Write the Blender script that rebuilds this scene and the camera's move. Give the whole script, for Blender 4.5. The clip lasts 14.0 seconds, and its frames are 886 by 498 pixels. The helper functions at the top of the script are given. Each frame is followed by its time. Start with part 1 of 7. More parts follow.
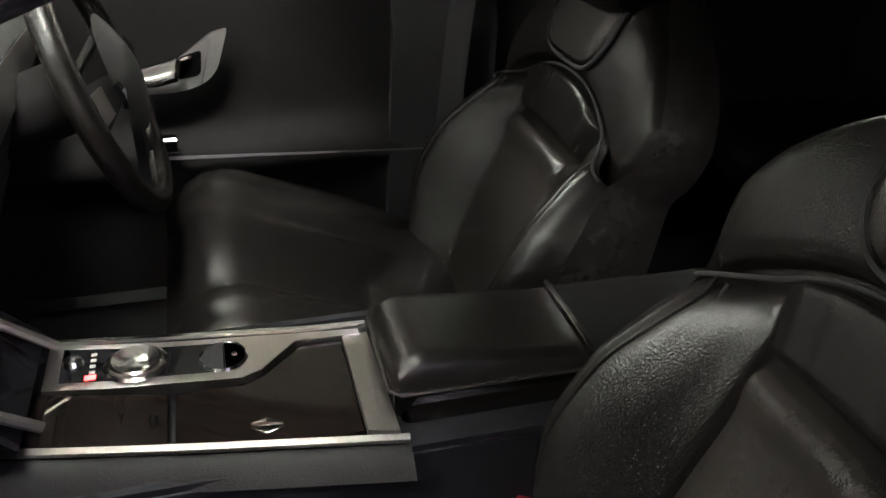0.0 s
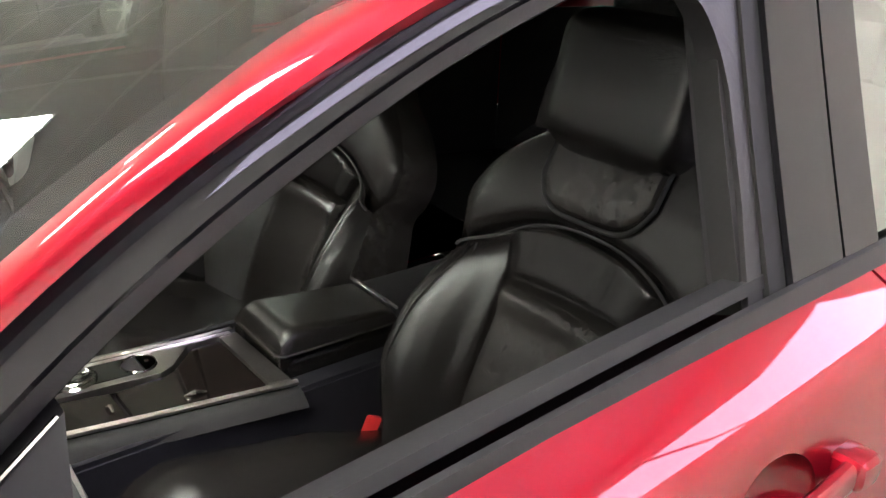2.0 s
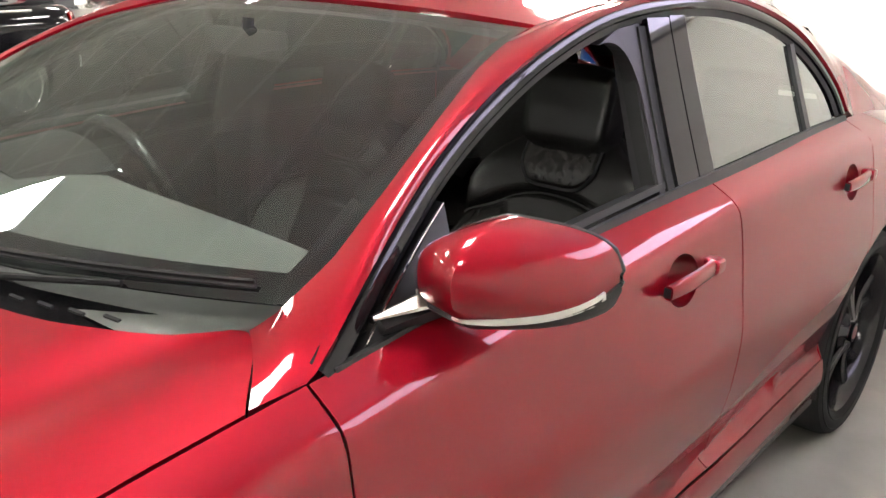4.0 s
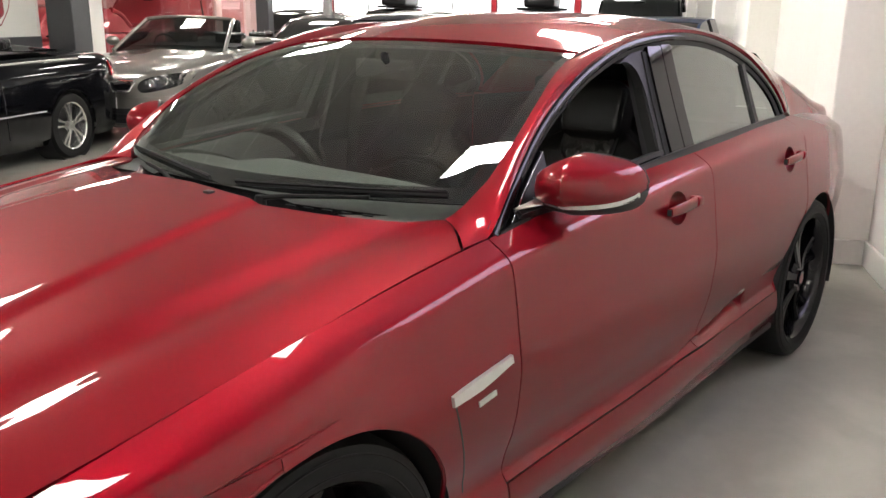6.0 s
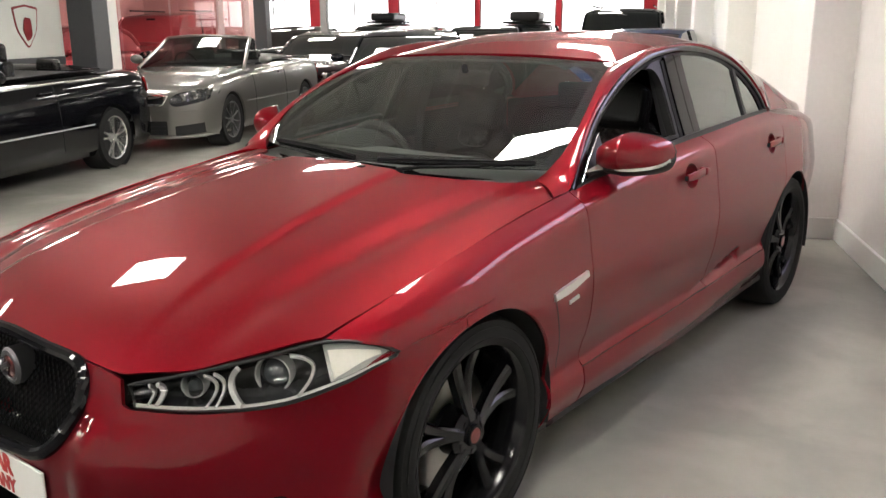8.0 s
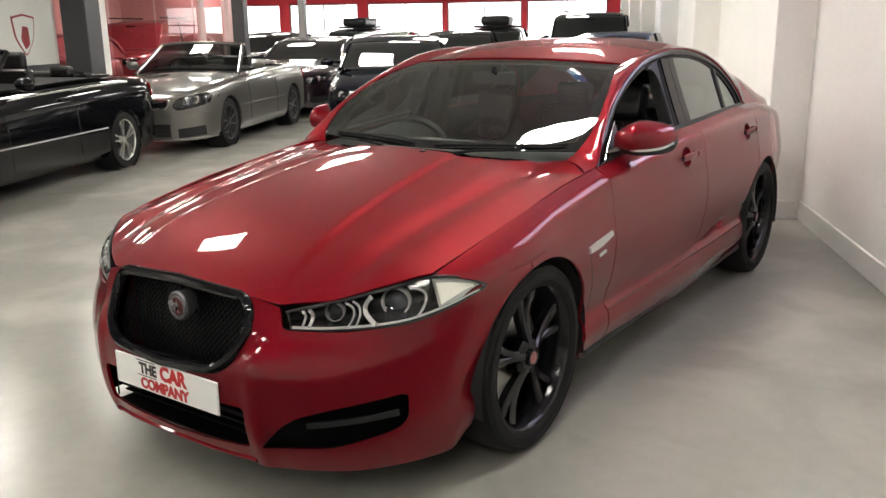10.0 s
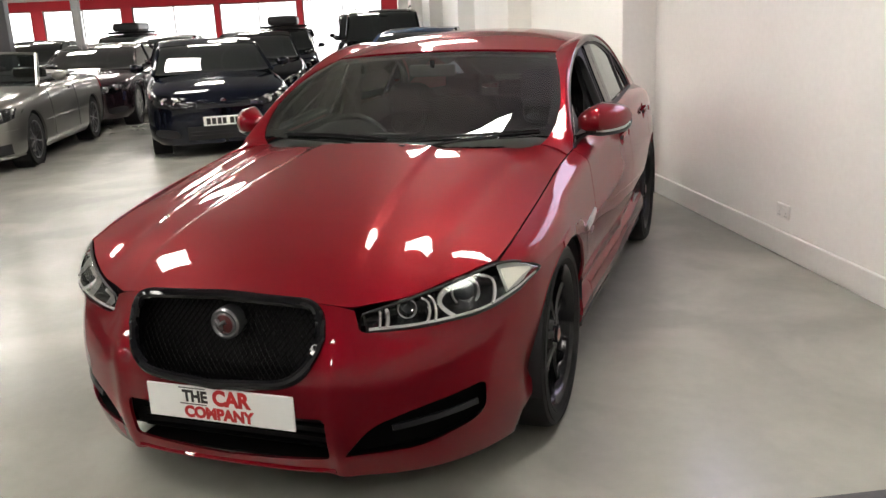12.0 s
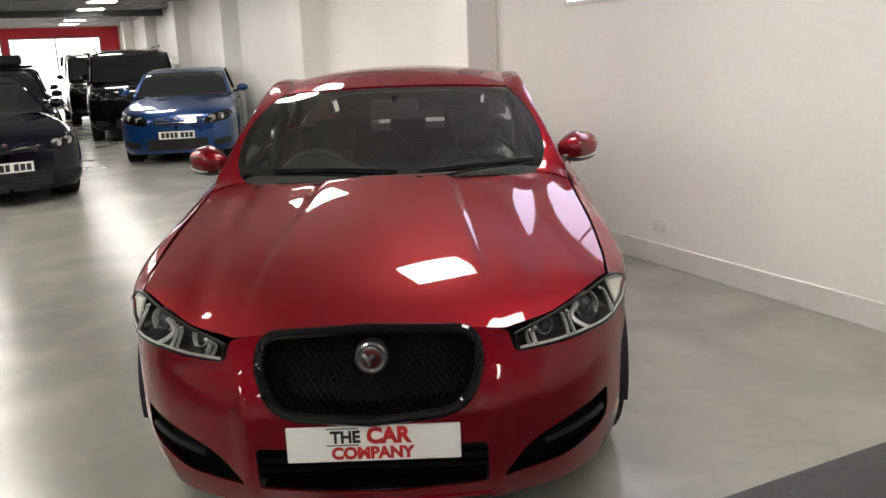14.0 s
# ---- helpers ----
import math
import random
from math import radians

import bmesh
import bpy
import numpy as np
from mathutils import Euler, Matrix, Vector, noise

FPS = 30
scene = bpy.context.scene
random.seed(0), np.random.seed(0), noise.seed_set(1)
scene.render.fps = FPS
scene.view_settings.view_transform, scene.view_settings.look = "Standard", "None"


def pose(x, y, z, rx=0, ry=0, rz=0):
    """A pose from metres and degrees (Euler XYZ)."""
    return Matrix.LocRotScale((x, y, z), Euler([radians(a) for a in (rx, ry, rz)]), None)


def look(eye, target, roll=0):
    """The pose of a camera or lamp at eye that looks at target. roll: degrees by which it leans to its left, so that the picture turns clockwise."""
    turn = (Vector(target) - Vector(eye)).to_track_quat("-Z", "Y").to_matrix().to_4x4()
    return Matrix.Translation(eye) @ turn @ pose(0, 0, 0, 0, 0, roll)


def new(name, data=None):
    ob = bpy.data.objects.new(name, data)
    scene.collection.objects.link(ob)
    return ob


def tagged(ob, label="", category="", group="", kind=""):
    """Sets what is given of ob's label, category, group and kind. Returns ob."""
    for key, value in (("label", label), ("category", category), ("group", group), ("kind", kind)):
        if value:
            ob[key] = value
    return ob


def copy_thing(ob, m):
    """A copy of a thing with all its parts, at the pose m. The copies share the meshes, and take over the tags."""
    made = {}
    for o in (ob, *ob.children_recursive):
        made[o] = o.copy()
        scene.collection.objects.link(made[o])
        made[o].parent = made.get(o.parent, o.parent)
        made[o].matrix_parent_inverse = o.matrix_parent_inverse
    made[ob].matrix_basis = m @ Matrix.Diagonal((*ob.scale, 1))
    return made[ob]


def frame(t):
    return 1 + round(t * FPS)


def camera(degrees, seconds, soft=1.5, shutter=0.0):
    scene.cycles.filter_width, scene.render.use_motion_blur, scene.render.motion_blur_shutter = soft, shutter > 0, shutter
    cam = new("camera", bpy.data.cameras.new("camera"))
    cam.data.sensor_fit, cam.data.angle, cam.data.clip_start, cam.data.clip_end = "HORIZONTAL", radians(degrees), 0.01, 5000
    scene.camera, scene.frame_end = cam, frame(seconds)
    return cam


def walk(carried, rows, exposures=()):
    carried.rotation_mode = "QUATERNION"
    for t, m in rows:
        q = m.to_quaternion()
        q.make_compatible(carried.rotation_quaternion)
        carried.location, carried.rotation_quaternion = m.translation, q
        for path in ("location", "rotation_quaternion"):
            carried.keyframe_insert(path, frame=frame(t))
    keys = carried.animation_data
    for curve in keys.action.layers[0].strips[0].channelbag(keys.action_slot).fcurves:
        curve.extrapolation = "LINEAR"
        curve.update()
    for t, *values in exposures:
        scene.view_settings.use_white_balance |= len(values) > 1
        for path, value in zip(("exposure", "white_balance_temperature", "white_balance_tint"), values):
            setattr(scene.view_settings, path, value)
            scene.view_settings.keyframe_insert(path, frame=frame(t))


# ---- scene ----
cam = camera(54.6, 14.0)
PATH = [
    (0, (-1.201, 0.823, 1.259), (-1.666, -0.855, 0.275), 1.1),
    (0.5, (-1.163, 0.898, 1.265), (-1.791, -0.758, 0.336), 1.0),
    (1, (-1.091, 1.009, 1.302), (-1.863, -0.618, 0.432), 0.8),
    (1.5, (-0.964, 1.083, 1.323), (-1.97, -0.441, 0.508), 1.5),
    (2, (-0.81, 1.173, 1.359), (-1.971, -0.256, 0.579), 2.0),
    (2.5, (-0.651, 1.318, 1.365), (-1.857, -0.101, 0.633), 2.4),
    (3, (-0.486, 1.413, 1.396), (-1.756, 0.033, 0.703), 2.2),
    (3.2, (-0.386, 1.424, 1.403), (-1.709, 0.09, 0.718), 2.7),
    (5.3, (0.575, 1.768, 1.424), (-0.933, 0.57, 0.882), 0.3),
    (5.5, (0.667, 1.797, 1.427), (-0.842, 0.598, 0.89), 0.5),
    (6, (0.904, 1.903, 1.428), (-0.592, 0.687, 0.897), 0.6),
    (6.5, (1.125, 1.948, 1.445), (-0.372, 0.729, 0.924), -0.5),
    (7, (1.372, 1.966, 1.452), (-0.141, 0.76, 0.946), -1.3),
    (7.5, (1.568, 2.057, 1.451), (0.043, 0.863, 0.951), -0.7),
    (8, (1.795, 2.154, 1.46), (0.265, 0.969, 0.957), -0.3),
    (8.2, (1.865, 2.167, 1.465), (0.333, 0.983, 0.964), -0.4),
    (10.3, (2.583, 2.283, 1.491), (0.982, 1.192, 0.998), -0.7),
    (10.5, (2.6, 2.241, 1.487), (0.981, 1.174, 0.997), -0.7),
    (11, (2.74, 2.041, 1.483), (1.054, 1.082, 0.993), -1.5),
    (11.5, (2.878, 1.81, 1.476), (1.134, 0.977, 0.962), -2.2),
    (12, (2.966, 1.513, 1.491), (1.15, 0.852, 0.978), -2.7),
    (12.5, (3.146, 1.212, 1.507), (1.284, 0.656, 1.036), -3.1),
    (13, (3.251, 0.932, 1.506), (1.348, 0.504, 1.064), -2.7),
    (13.5, (3.249, 0.607, 1.519), (1.31, 0.381, 1.084), -2.3),
    (14, (3.29, 0.266, 1.514), (1.341, 0.251, 1.064), -2.3),
]
EXPOSURES = [(0.0, 1.50), (0.5, 1.68), (1.0, 1.80), (1.5, 1.68), (2.0, 1.68), (3.2, 1.5), (5.3, 0.42), (8.2, 0.22), (10.3, 0.08), (12.0, -0.05), (14.0, -0.32)]
walk(cam, [(t, look(eye, target, roll)) for t, eye, target, roll in PATH], EXPOSURES)

# ---- world and light ----
world = bpy.data.worlds.new("world")
scene.world = world
world.use_nodes = True
wn = world.node_tree
sky = wn.nodes.new("ShaderNodeTexSky")
sky.sky_type, sky.sun_disc = "NISHITA", False
sky.sun_elevation, sky.sun_rotation = radians(38), radians(200)
wn.links.new(sky.outputs[0], wn.nodes["Background"].inputs[0])
wn.nodes["Background"].inputs[1].default_value = 0.15

# hall axes: u along the side wall, v across; the hall is turned against the red car
TURN_HALL = math.atan2(0.4472, 0.8944)
HALL = Matrix.Rotation(TURN_HALL, 4, "Z")
CEIL = 2.86


def hall_pose(u, v, z=0.0, turn=0.0):
    return HALL @ Matrix.Translation((u, v, z)) @ Matrix.Rotation(radians(turn), 4, "Z")


# ---- materials ----
def mat(name, colour, rough=0.5, metal=0.0, coat=0.0, grain=0.0, scale=40.0, bump=0.0, bscale=200.0, spec=0.5, patchy=0.0, pscale=2.0, coat_rough=0.03, random_tone=0.0, rough_swing=0.0):
    m = bpy.data.materials.new(name)
    m.use_nodes = True
    t = m.node_tree
    b = t.nodes["Principled BSDF"]
    b.inputs["Base Color"].default_value = (*colour, 1)
    b.inputs["Roughness"].default_value = rough
    b.inputs["Metallic"].default_value = metal
    b.inputs["Coat Weight"].default_value = coat
    b.inputs["Coat Roughness"].default_value = coat_rough
    b.inputs["Specular IOR Level"].default_value = spec
    co = t.nodes.new("ShaderNodeTexCoord")
    if grain or patchy or random_tone:
        last = None
        rgb = t.nodes.new("ShaderNodeRGB")
        rgb.outputs[0].default_value = (*colour, 1)
        last = rgb.outputs[0]
        for amount, sc, det in ((grain, scale, 6), (patchy, pscale, 3)):
            if not amount:
                continue
            n = t.nodes.new("ShaderNodeTexNoise")
            n.inputs["Scale"].default_value = sc
            n.inputs["Detail"].default_value = det
            t.links.new(co.outputs["Object"], n.inputs["Vector"])
            r = t.nodes.new("ShaderNodeMapRange")
            r.inputs[1].default_value, r.inputs[2].default_value = 0.15, 0.85
            r.inputs[3].default_value, r.inputs[4].default_value = 1 - amount, 1 + amount
            t.links.new(n.outputs[0], r.inputs[0])
            mul = t.nodes.new("ShaderNodeVectorMath")
            mul.operation = "SCALE"
            t.links.new(last, mul.inputs[0])
            t.links.new(r.outputs[0], mul.inputs["Scale"])
            last = mul.outputs[0]
            if amount == patchy:
                rr = t.nodes.new("ShaderNodeMapRange")
                rr.inputs[1].default_value, rr.inputs[2].default_value = 0.15, 0.85
                rr.inputs[3].default_value, rr.inputs[4].default_value = max(0.01, rough * (1 - max(rough_swing, 1.5 * amount))), min(1, rough * (1 + max(rough_swing, 1.5 * amount)))
                t.links.new(n.outputs[0], rr.inputs[0])
                t.links.new(rr.outputs[0], b.inputs["Roughness"])
        if random_tone:
            oi = t.nodes.new("ShaderNodeObjectInfo")
            r = t.nodes.new("ShaderNodeMapRange")
            r.inputs[3].default_value, r.inputs[4].default_value = 1 - random_tone, 1 + random_tone
            t.links.new(oi.outputs["Random"], r.inputs[0])
            mul = t.nodes.new("ShaderNodeVectorMath")
            mul.operation = "SCALE"
            t.links.new(last, mul.inputs[0])
            t.links.new(r.outputs[0], mul.inputs["Scale"])
            last = mul.outputs[0]
        t.links.new(last, b.inputs["Base Color"])
    if bump:
        n = t.nodes.new("ShaderNodeTexNoise")
        n.inputs["Scale"].default_value = bscale
        n.inputs["Detail"].default_value = 3
        t.links.new(co.outputs["Object"], n.inputs["Vector"])
        bp = t.nodes.new("ShaderNodeBump")
        bp.inputs["Strength"].default_value = bump
        bp.inputs["Distance"].default_value = 0.002
        t.links.new(n.outputs[0], bp.inputs["Height"])
        t.links.new(bp.outputs[0], b.inputs["Normal"])
    return m


def paint(name, colour, metal=0.35, rough=0.38, flake=0.06, coat=1.0, spec=0.5):
    """Car paint: a flaked base under a clear coat."""
    return mat(name, colour, rough=rough, metal=metal, coat=coat, spec=spec, grain=flake, scale=900.0, patchy=0.03, pscale=1.5, coat_rough=0.02)


def glass(name, tint, rough=0.0, mirror=0.08, clear=0.9):
    """Thin pane: lets light through straight, with a mirror on top."""
    m = bpy.data.materials.new(name)
    m.use_nodes = True
    t = m.node_tree
    t.nodes.remove(t.nodes["Principled BSDF"])
    tr, gl, mx = (t.nodes.new("ShaderNodeBsdf" + k) for k in ("Transparent", "Glossy")), None, t.nodes.new("ShaderNodeMixShader")
    tr, gl = tuple(tr)
    tr.inputs[0].default_value = (*[c * clear for c in tint], 1)
    gl.inputs[0].default_value = (0.9, 0.95, 0.93, 1)
    gl.inputs["Roughness"].default_value = rough
    fr = t.nodes.new("ShaderNodeFresnel")
    fr.inputs[0].default_value = 1.5
    ad = t.nodes.new("ShaderNodeMath")
    ad.inputs[1].default_value = mirror
    t.links.new(fr.outputs[0], ad.inputs[0])
    t.links.new(ad.outputs[0], mx.inputs[0])
    t.links.new(tr.outputs[0], mx.inputs[1])
    t.links.new(gl.outputs[0], mx.inputs[2])
    t.links.new(mx.outputs[0], t.nodes["Material Output"].inputs[0])
    return m


def glow(name, colour, strength):
    m = mat(name, colour, rough=0.6)
    b = m.node_tree.nodes["Principled BSDF"]
    b.inputs["Emission Color"].default_value = (*colour, 1)
    b.inputs["Emission Strength"].default_value = strength
    return m


RED = paint("red_metallic_paint", (0.162, 0.0019, 0.0082), metal=0.56, rough=0.47, coat=0.95)
RED.node_tree.nodes["Principled BSDF"].inputs["Coat IOR"].default_value = 1.44
RED.node_tree.nodes["Principled BSDF"].inputs["Specular Tint"].default_value = (0.55, 0.02, 0.03, 1)
GRILLEBLACK = mat("grille_black", (0.003, 0.003, 0.003), rough=0.45, spec=0.05, grain=0.2)
GLOSS = mat("gloss_black", (0.005, 0.005, 0.006), rough=0.05, spec=0.3, grain=0.1)
SATIN = mat("satin_black_trim", (0.010, 0.010, 0.011), rough=0.42, spec=0.3, grain=0.15, bump=0.05)
BORDERBLACK = mat("printed_black_border", (0.004, 0.004, 0.0045), rough=0.25, spec=0.10, grain=0.1)
SEALRUBBER = mat("window_seal_rubber", (0.011, 0.0105, 0.011), rough=0.5, spec=0.30, grain=0.15, bump=0.1, bscale=300)
WIPERBLACK = mat("dull_black_wiper_plastic", (0.006, 0.006, 0.0065), rough=0.6, spec=0.12, grain=0.15)
MATT = mat("matt_black", (0.008, 0.008, 0.009), rough=0.8, grain=0.2)
CHROME = mat("chrome", (0.75, 0.74, 0.72), rough=0.12, metal=1.0, grain=0.04)
BRUSHED = mat("brushed_metal", (0.52, 0.5, 0.47), rough=0.28, metal=1.0, grain=0.1, scale=300)
DIALMETAL = mat("turned_metal", (0.46, 0.45, 0.43), rough=0.2, metal=1.0, grain=0.12, scale=500)
SILVER = mat("silver_lacquer", (0.62, 0.62, 0.6), rough=0.3, metal=0.8, coat=0.4, grain=0.04)
RUBBER = mat("tyre_rubber", (0.009, 0.009, 0.009), rough=0.7, spec=0.22, grain=0.2, bump=0.2, bscale=90)
BLACKALLOY = mat("black_alloy", (0.007, 0.007, 0.008), rough=0.16, spec=0.35, grain=0.1)
LEATHER = mat("black_leather", (0.0072, 0.0066, 0.0060), spec=0.52, rough=0.25, grain=0.18, scale=60, bump=0.30, bscale=420, patchy=0.02, pscale=7)
# Charcoal leather, its base colour lightened to hold part of the panels' sheen.
LEATHER_D = mat("charcoal_leather", (0.020, 0.0185, 0.0168), spec=0.62, rough=0.24, grain=0.15, scale=60, bump=0.3, bscale=420, patchy=0.02, pscale=7)
PLASTIC = mat("soft_black_plastic", (0.0095, 0.0092, 0.0095), rough=0.6, spec=0.18, grain=0.2, bump=0.3, bscale=600)
NAVYPLASTIC = mat("blue_black_trim", (0.010, 0.010, 0.013), rough=0.55, spec=0.25, grain=0.2, bump=0.2, bscale=500)
DASHTOP = mat("grained_dashboard_cover", (0.068, 0.074, 0.068), rough=0.6, spec=0.3, grain=0.15, bump=0.3, bscale=400)
CARPET = mat("black_carpet", (0.012, 0.012, 0.012), rough=0.95, grain=0.4, scale=300, bump=0.8, bscale=700)
CLOTH = mat("grey_headlining", (0.10, 0.10, 0.10), rough=0.95, grain=0.1, scale=300, bump=0.3)
WOOD = mat("piano_black_veneer", (0.005, 0.004, 0.0035), rough=0.05, spec=0.22, grain=0.2, scale=12)
GLASS = glass("windscreen_glass", (0.88, 0.97, 0.92), mirror=0.085, clear=0.95)
SIDEGLASS = glass("side_glass", (0.26, 0.31, 0.28), mirror=0.17, clear=0.9)
DARKGLASS = glass("dark_glass", (0.20, 0.23, 0.23), mirror=0.02)
# The hall's red reflection in the partition is put into this tint.
REDGLASS = glass("red_tinted_partition_glass", (0.84, 0.56, 0.56), mirror=0.0, clear=0.97)
REDGLASS.node_tree.nodes["Fresnel"].inputs[0].default_value = 1.08
LENS = glass("clear_lens", (0.97, 0.97, 0.97), mirror=-0.01, clear=0.99)
LAMPDARK = mat("dark_chrome_lamp_housing", (0.16, 0.16, 0.165), rough=0.28, metal=0.75, grain=0.08)
LAMPBLACK = mat("black_lamp_inside", (0.012, 0.012, 0.013), rough=0.18, spec=0.4, grain=0.1)
LAMPGREY = mat("lamp_grey_plastic", (0.42, 0.42, 0.40), rough=0.35, grain=0.05)
REFLECTOR = mat("cream_reflector", (0.86, 0.85, 0.76), rough=0.3, grain=0.05, scale=200, bump=0.2, bscale=300)
LAMPRING = mat("satin_silver_lamp_ring", (0.55, 0.55, 0.53), rough=0.25, metal=0.25, coat=0.5, grain=0.03)
LAMPSILVER = mat("bright_lamp_trim", (0.74, 0.74, 0.72), rough=0.18, metal=0.85, grain=0.03)
WHITE = mat("white_plastic", (0.8, 0.79, 0.76), rough=0.4, grain=0.03)
PLATEWHITE = mat("plate_white", (0.85, 0.85, 0.82), rough=0.35, grain=0.02)
CAPRED = mat("cap_red_enamel", (0.30, 0.10, 0.09), rough=0.35, metal=0.7)
PRINTRED = mat("print_red", (0.5, 0.02, 0.02), rough=0.4)
PRINTBLACK = mat("print_black", (0.015, 0.012, 0.012), rough=0.4)
REDPLASTIC = mat("red_plastic", (0.55, 0.03, 0.03), rough=0.4, grain=0.05)
LAMPRED = mat("red_lamp", (0.35, 0.01, 0.01), rough=0.12, coat=0.6, grain=0.05)
REDLED = glow("red_indicator", (1.0, 0.05, 0.05), 4.0)
MIRROR = mat("mirror_glass", (0.85, 0.87, 0.88), rough=0.01, metal=1.0)
WALLPAINT = mat("white_wall_paint", (0.90, 0.89, 0.855), rough=0.55, grain=0.03, scale=30, patchy=0.05, pscale=0.8, bump=0.15, bscale=120)
SKIRTPAINT = mat("white_gloss_paint", (0.76, 0.75, 0.72), rough=0.35, grain=0.03, patchy=0.05, pscale=3)
FLOORPAINT = mat("grey_resin_floor", (0.275, 0.272, 0.240), rough=0.22, grain=0.05, scale=14)


def cloud_floor(m):
    """Worn resin: broad cloudy tone, paler scuffed patches and uneven gloss."""
    t = m.node_tree
    b = t.nodes["Principled BSDF"]
    co = t.nodes.new("ShaderNodeTexCoord")
    made = []
    for scale, detail, bend in ((0.5, 4, 0.3), (1.3, 5, 0.5)):
        n = t.nodes.new("ShaderNodeTexNoise")
        n.inputs["Scale"].default_value, n.inputs["Detail"].default_value, n.inputs["Distortion"].default_value = scale, detail, bend
        t.links.new(co.outputs["Object"], n.inputs["Vector"])
        made.append(n)

    def ranged(socket, a, b_, c, d):
        r = t.nodes.new("ShaderNodeMapRange")
        r.inputs[1].default_value, r.inputs[2].default_value, r.inputs[3].default_value, r.inputs[4].default_value = a, b_, c, d
        t.links.new(socket, r.inputs[0])
        return r.outputs[0]

    tone = ranged(made[0].outputs[0], 0.3, 0.7, 0.80, 1.14)
    wear = ranged(made[1].outputs[0], 0.45, 0.70, 0.0, 0.60)
    base = b.inputs["Base Color"].links[0].from_socket
    sc = t.nodes.new("ShaderNodeVectorMath")
    sc.operation = "SCALE"
    t.links.new(base, sc.inputs[0])
    t.links.new(tone, sc.inputs["Scale"])
    mix = t.nodes.new("ShaderNodeMix")
    mix.data_type = "RGBA"
    t.links.new(wear, mix.inputs[0])
    t.links.new(sc.outputs[0], mix.inputs[6])
    mix.inputs[7].default_value = (0.40, 0.39, 0.345, 1)
    t.links.new(mix.outputs[2], b.inputs["Base Color"])
    t.links.new(ranged(made[1].outputs[0], 0.3, 0.75, 0.215, 0.268), b.inputs["Roughness"])


cloud_floor(FLOORPAINT)
DARKFLOOR = mat("dark_floor_covering", (0.05, 0.05, 0.052), rough=0.7, grain=0.2, scale=60, bump=0.4, bscale=200)
DULLRED = mat("dull_red_wall_paint", (0.30, 0.035, 0.045), rough=0.6, grain=0.05, patchy=0.06)
PANELGREY = mat("pale_grey_panel", (0.50, 0.51, 0.48), rough=0.3, grain=0.03, patchy=0.05)
PINKWALL = mat("pinkish_plaster", (0.60, 0.42, 0.40), rough=0.6, grain=0.04, patchy=0.08)
REDWALL = mat("red_wall_paint", (0.62, 0.02, 0.04), rough=0.5, grain=0.04, patchy=0.04)
COLUMNGREY = mat("dark_grey_column", (0.05, 0.052, 0.056), rough=0.45, grain=0.1, patchy=0.06)
TILE = mat("ceiling_tile", (0.50, 0.49, 0.475), rough=0.85, grain=0.08, scale=120, bump=0.4, bscale=150)
TBAR = mat("white_ceiling_bar", (0.58, 0.57, 0.56), rough=0.45, grain=0.04)
FRAMEGREY = mat("grey_window_frame", (0.22, 0.22, 0.22), rough=0.45, grain=0.06)
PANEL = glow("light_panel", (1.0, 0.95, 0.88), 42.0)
OUTSIDE = glow("bright_outdoors", (1.0, 0.98, 0.97), 4.0)
HIGHDAY = glow("high_window_daylight", (0.80, 0.74, 1.0), 4.8)


# ---- building helpers ----
def link_mesh(name, bm, material, parent=None, label="", smooth=True, sharp=0.6):
    me = bpy.data.meshes.new(name)
    bmesh.ops.recalc_face_normals(bm, faces=bm.faces)
    for f in bm.faces:
        f.smooth = smooth
    if smooth:
        for e in bm.edges:
            if len(e.link_faces) == 2 and e.calc_face_angle(0) > sharp:
                e.smooth = False
    bm.to_mesh(me)
    bm.free()
    for m in material if isinstance(material, (list, tuple)) else (material,):
        me.materials.append(m)
    ob = new(name, me)
    if parent:
        ob.parent = parent
    if label:
        ob["label"] = label
    return ob


def part(name, bm, material, parent, label="", smooth=True, sharp=0.6):
    return link_mesh(name, bm, material, parent, label, smooth, sharp)


def thing(name, label, category, m=None, group="", kind=""):
    ob = new(name)
    ob.empty_display_size = 0.2
    if m is not None:
        ob.matrix_world = m
    return tagged(ob, label, category, group, kind)


def spl(*pts):
    """A smooth curve value(x) through points (x, value), in rising x, that does not overshoot."""
    xs, ys = [float(p[0]) for p in pts], [float(p[1]) for p in pts]
    n = len(xs)
    h = [xs[i + 1] - xs[i] for i in range(n - 1)]
    d = [(ys[i + 1] - ys[i]) / h[i] for i in range(n - 1)]
    m = [0.0] * n
    m[0], m[-1] = d[0], d[-1]
    for i in range(1, n - 1):
        if d[i - 1] * d[i] > 0:
            w1, w2 = 2 * h[i] + h[i - 1], h[i] + 2 * h[i - 1]
            m[i] = (w1 + w2) / (w1 / d[i - 1] + w2 / d[i])

    def f(x):
        if x <= xs[0]:
            return ys[0] + m[0] * (x - xs[0])
        if x >= xs[-1]:
            return ys[-1] + m[-1] * (x - xs[-1])
        i = 0
        while x > xs[i + 1]:
            i += 1
        t = (x - xs[i]) / h[i]
        return (1 + 2 * t) * (1 - t) ** 2 * ys[i] + t * (1 - t) ** 2 * h[i] * m[i] + t * t * (3 - 2 * t) * ys[i + 1] + t * t * (t - 1) * h[i] * m[i + 1]

    return f


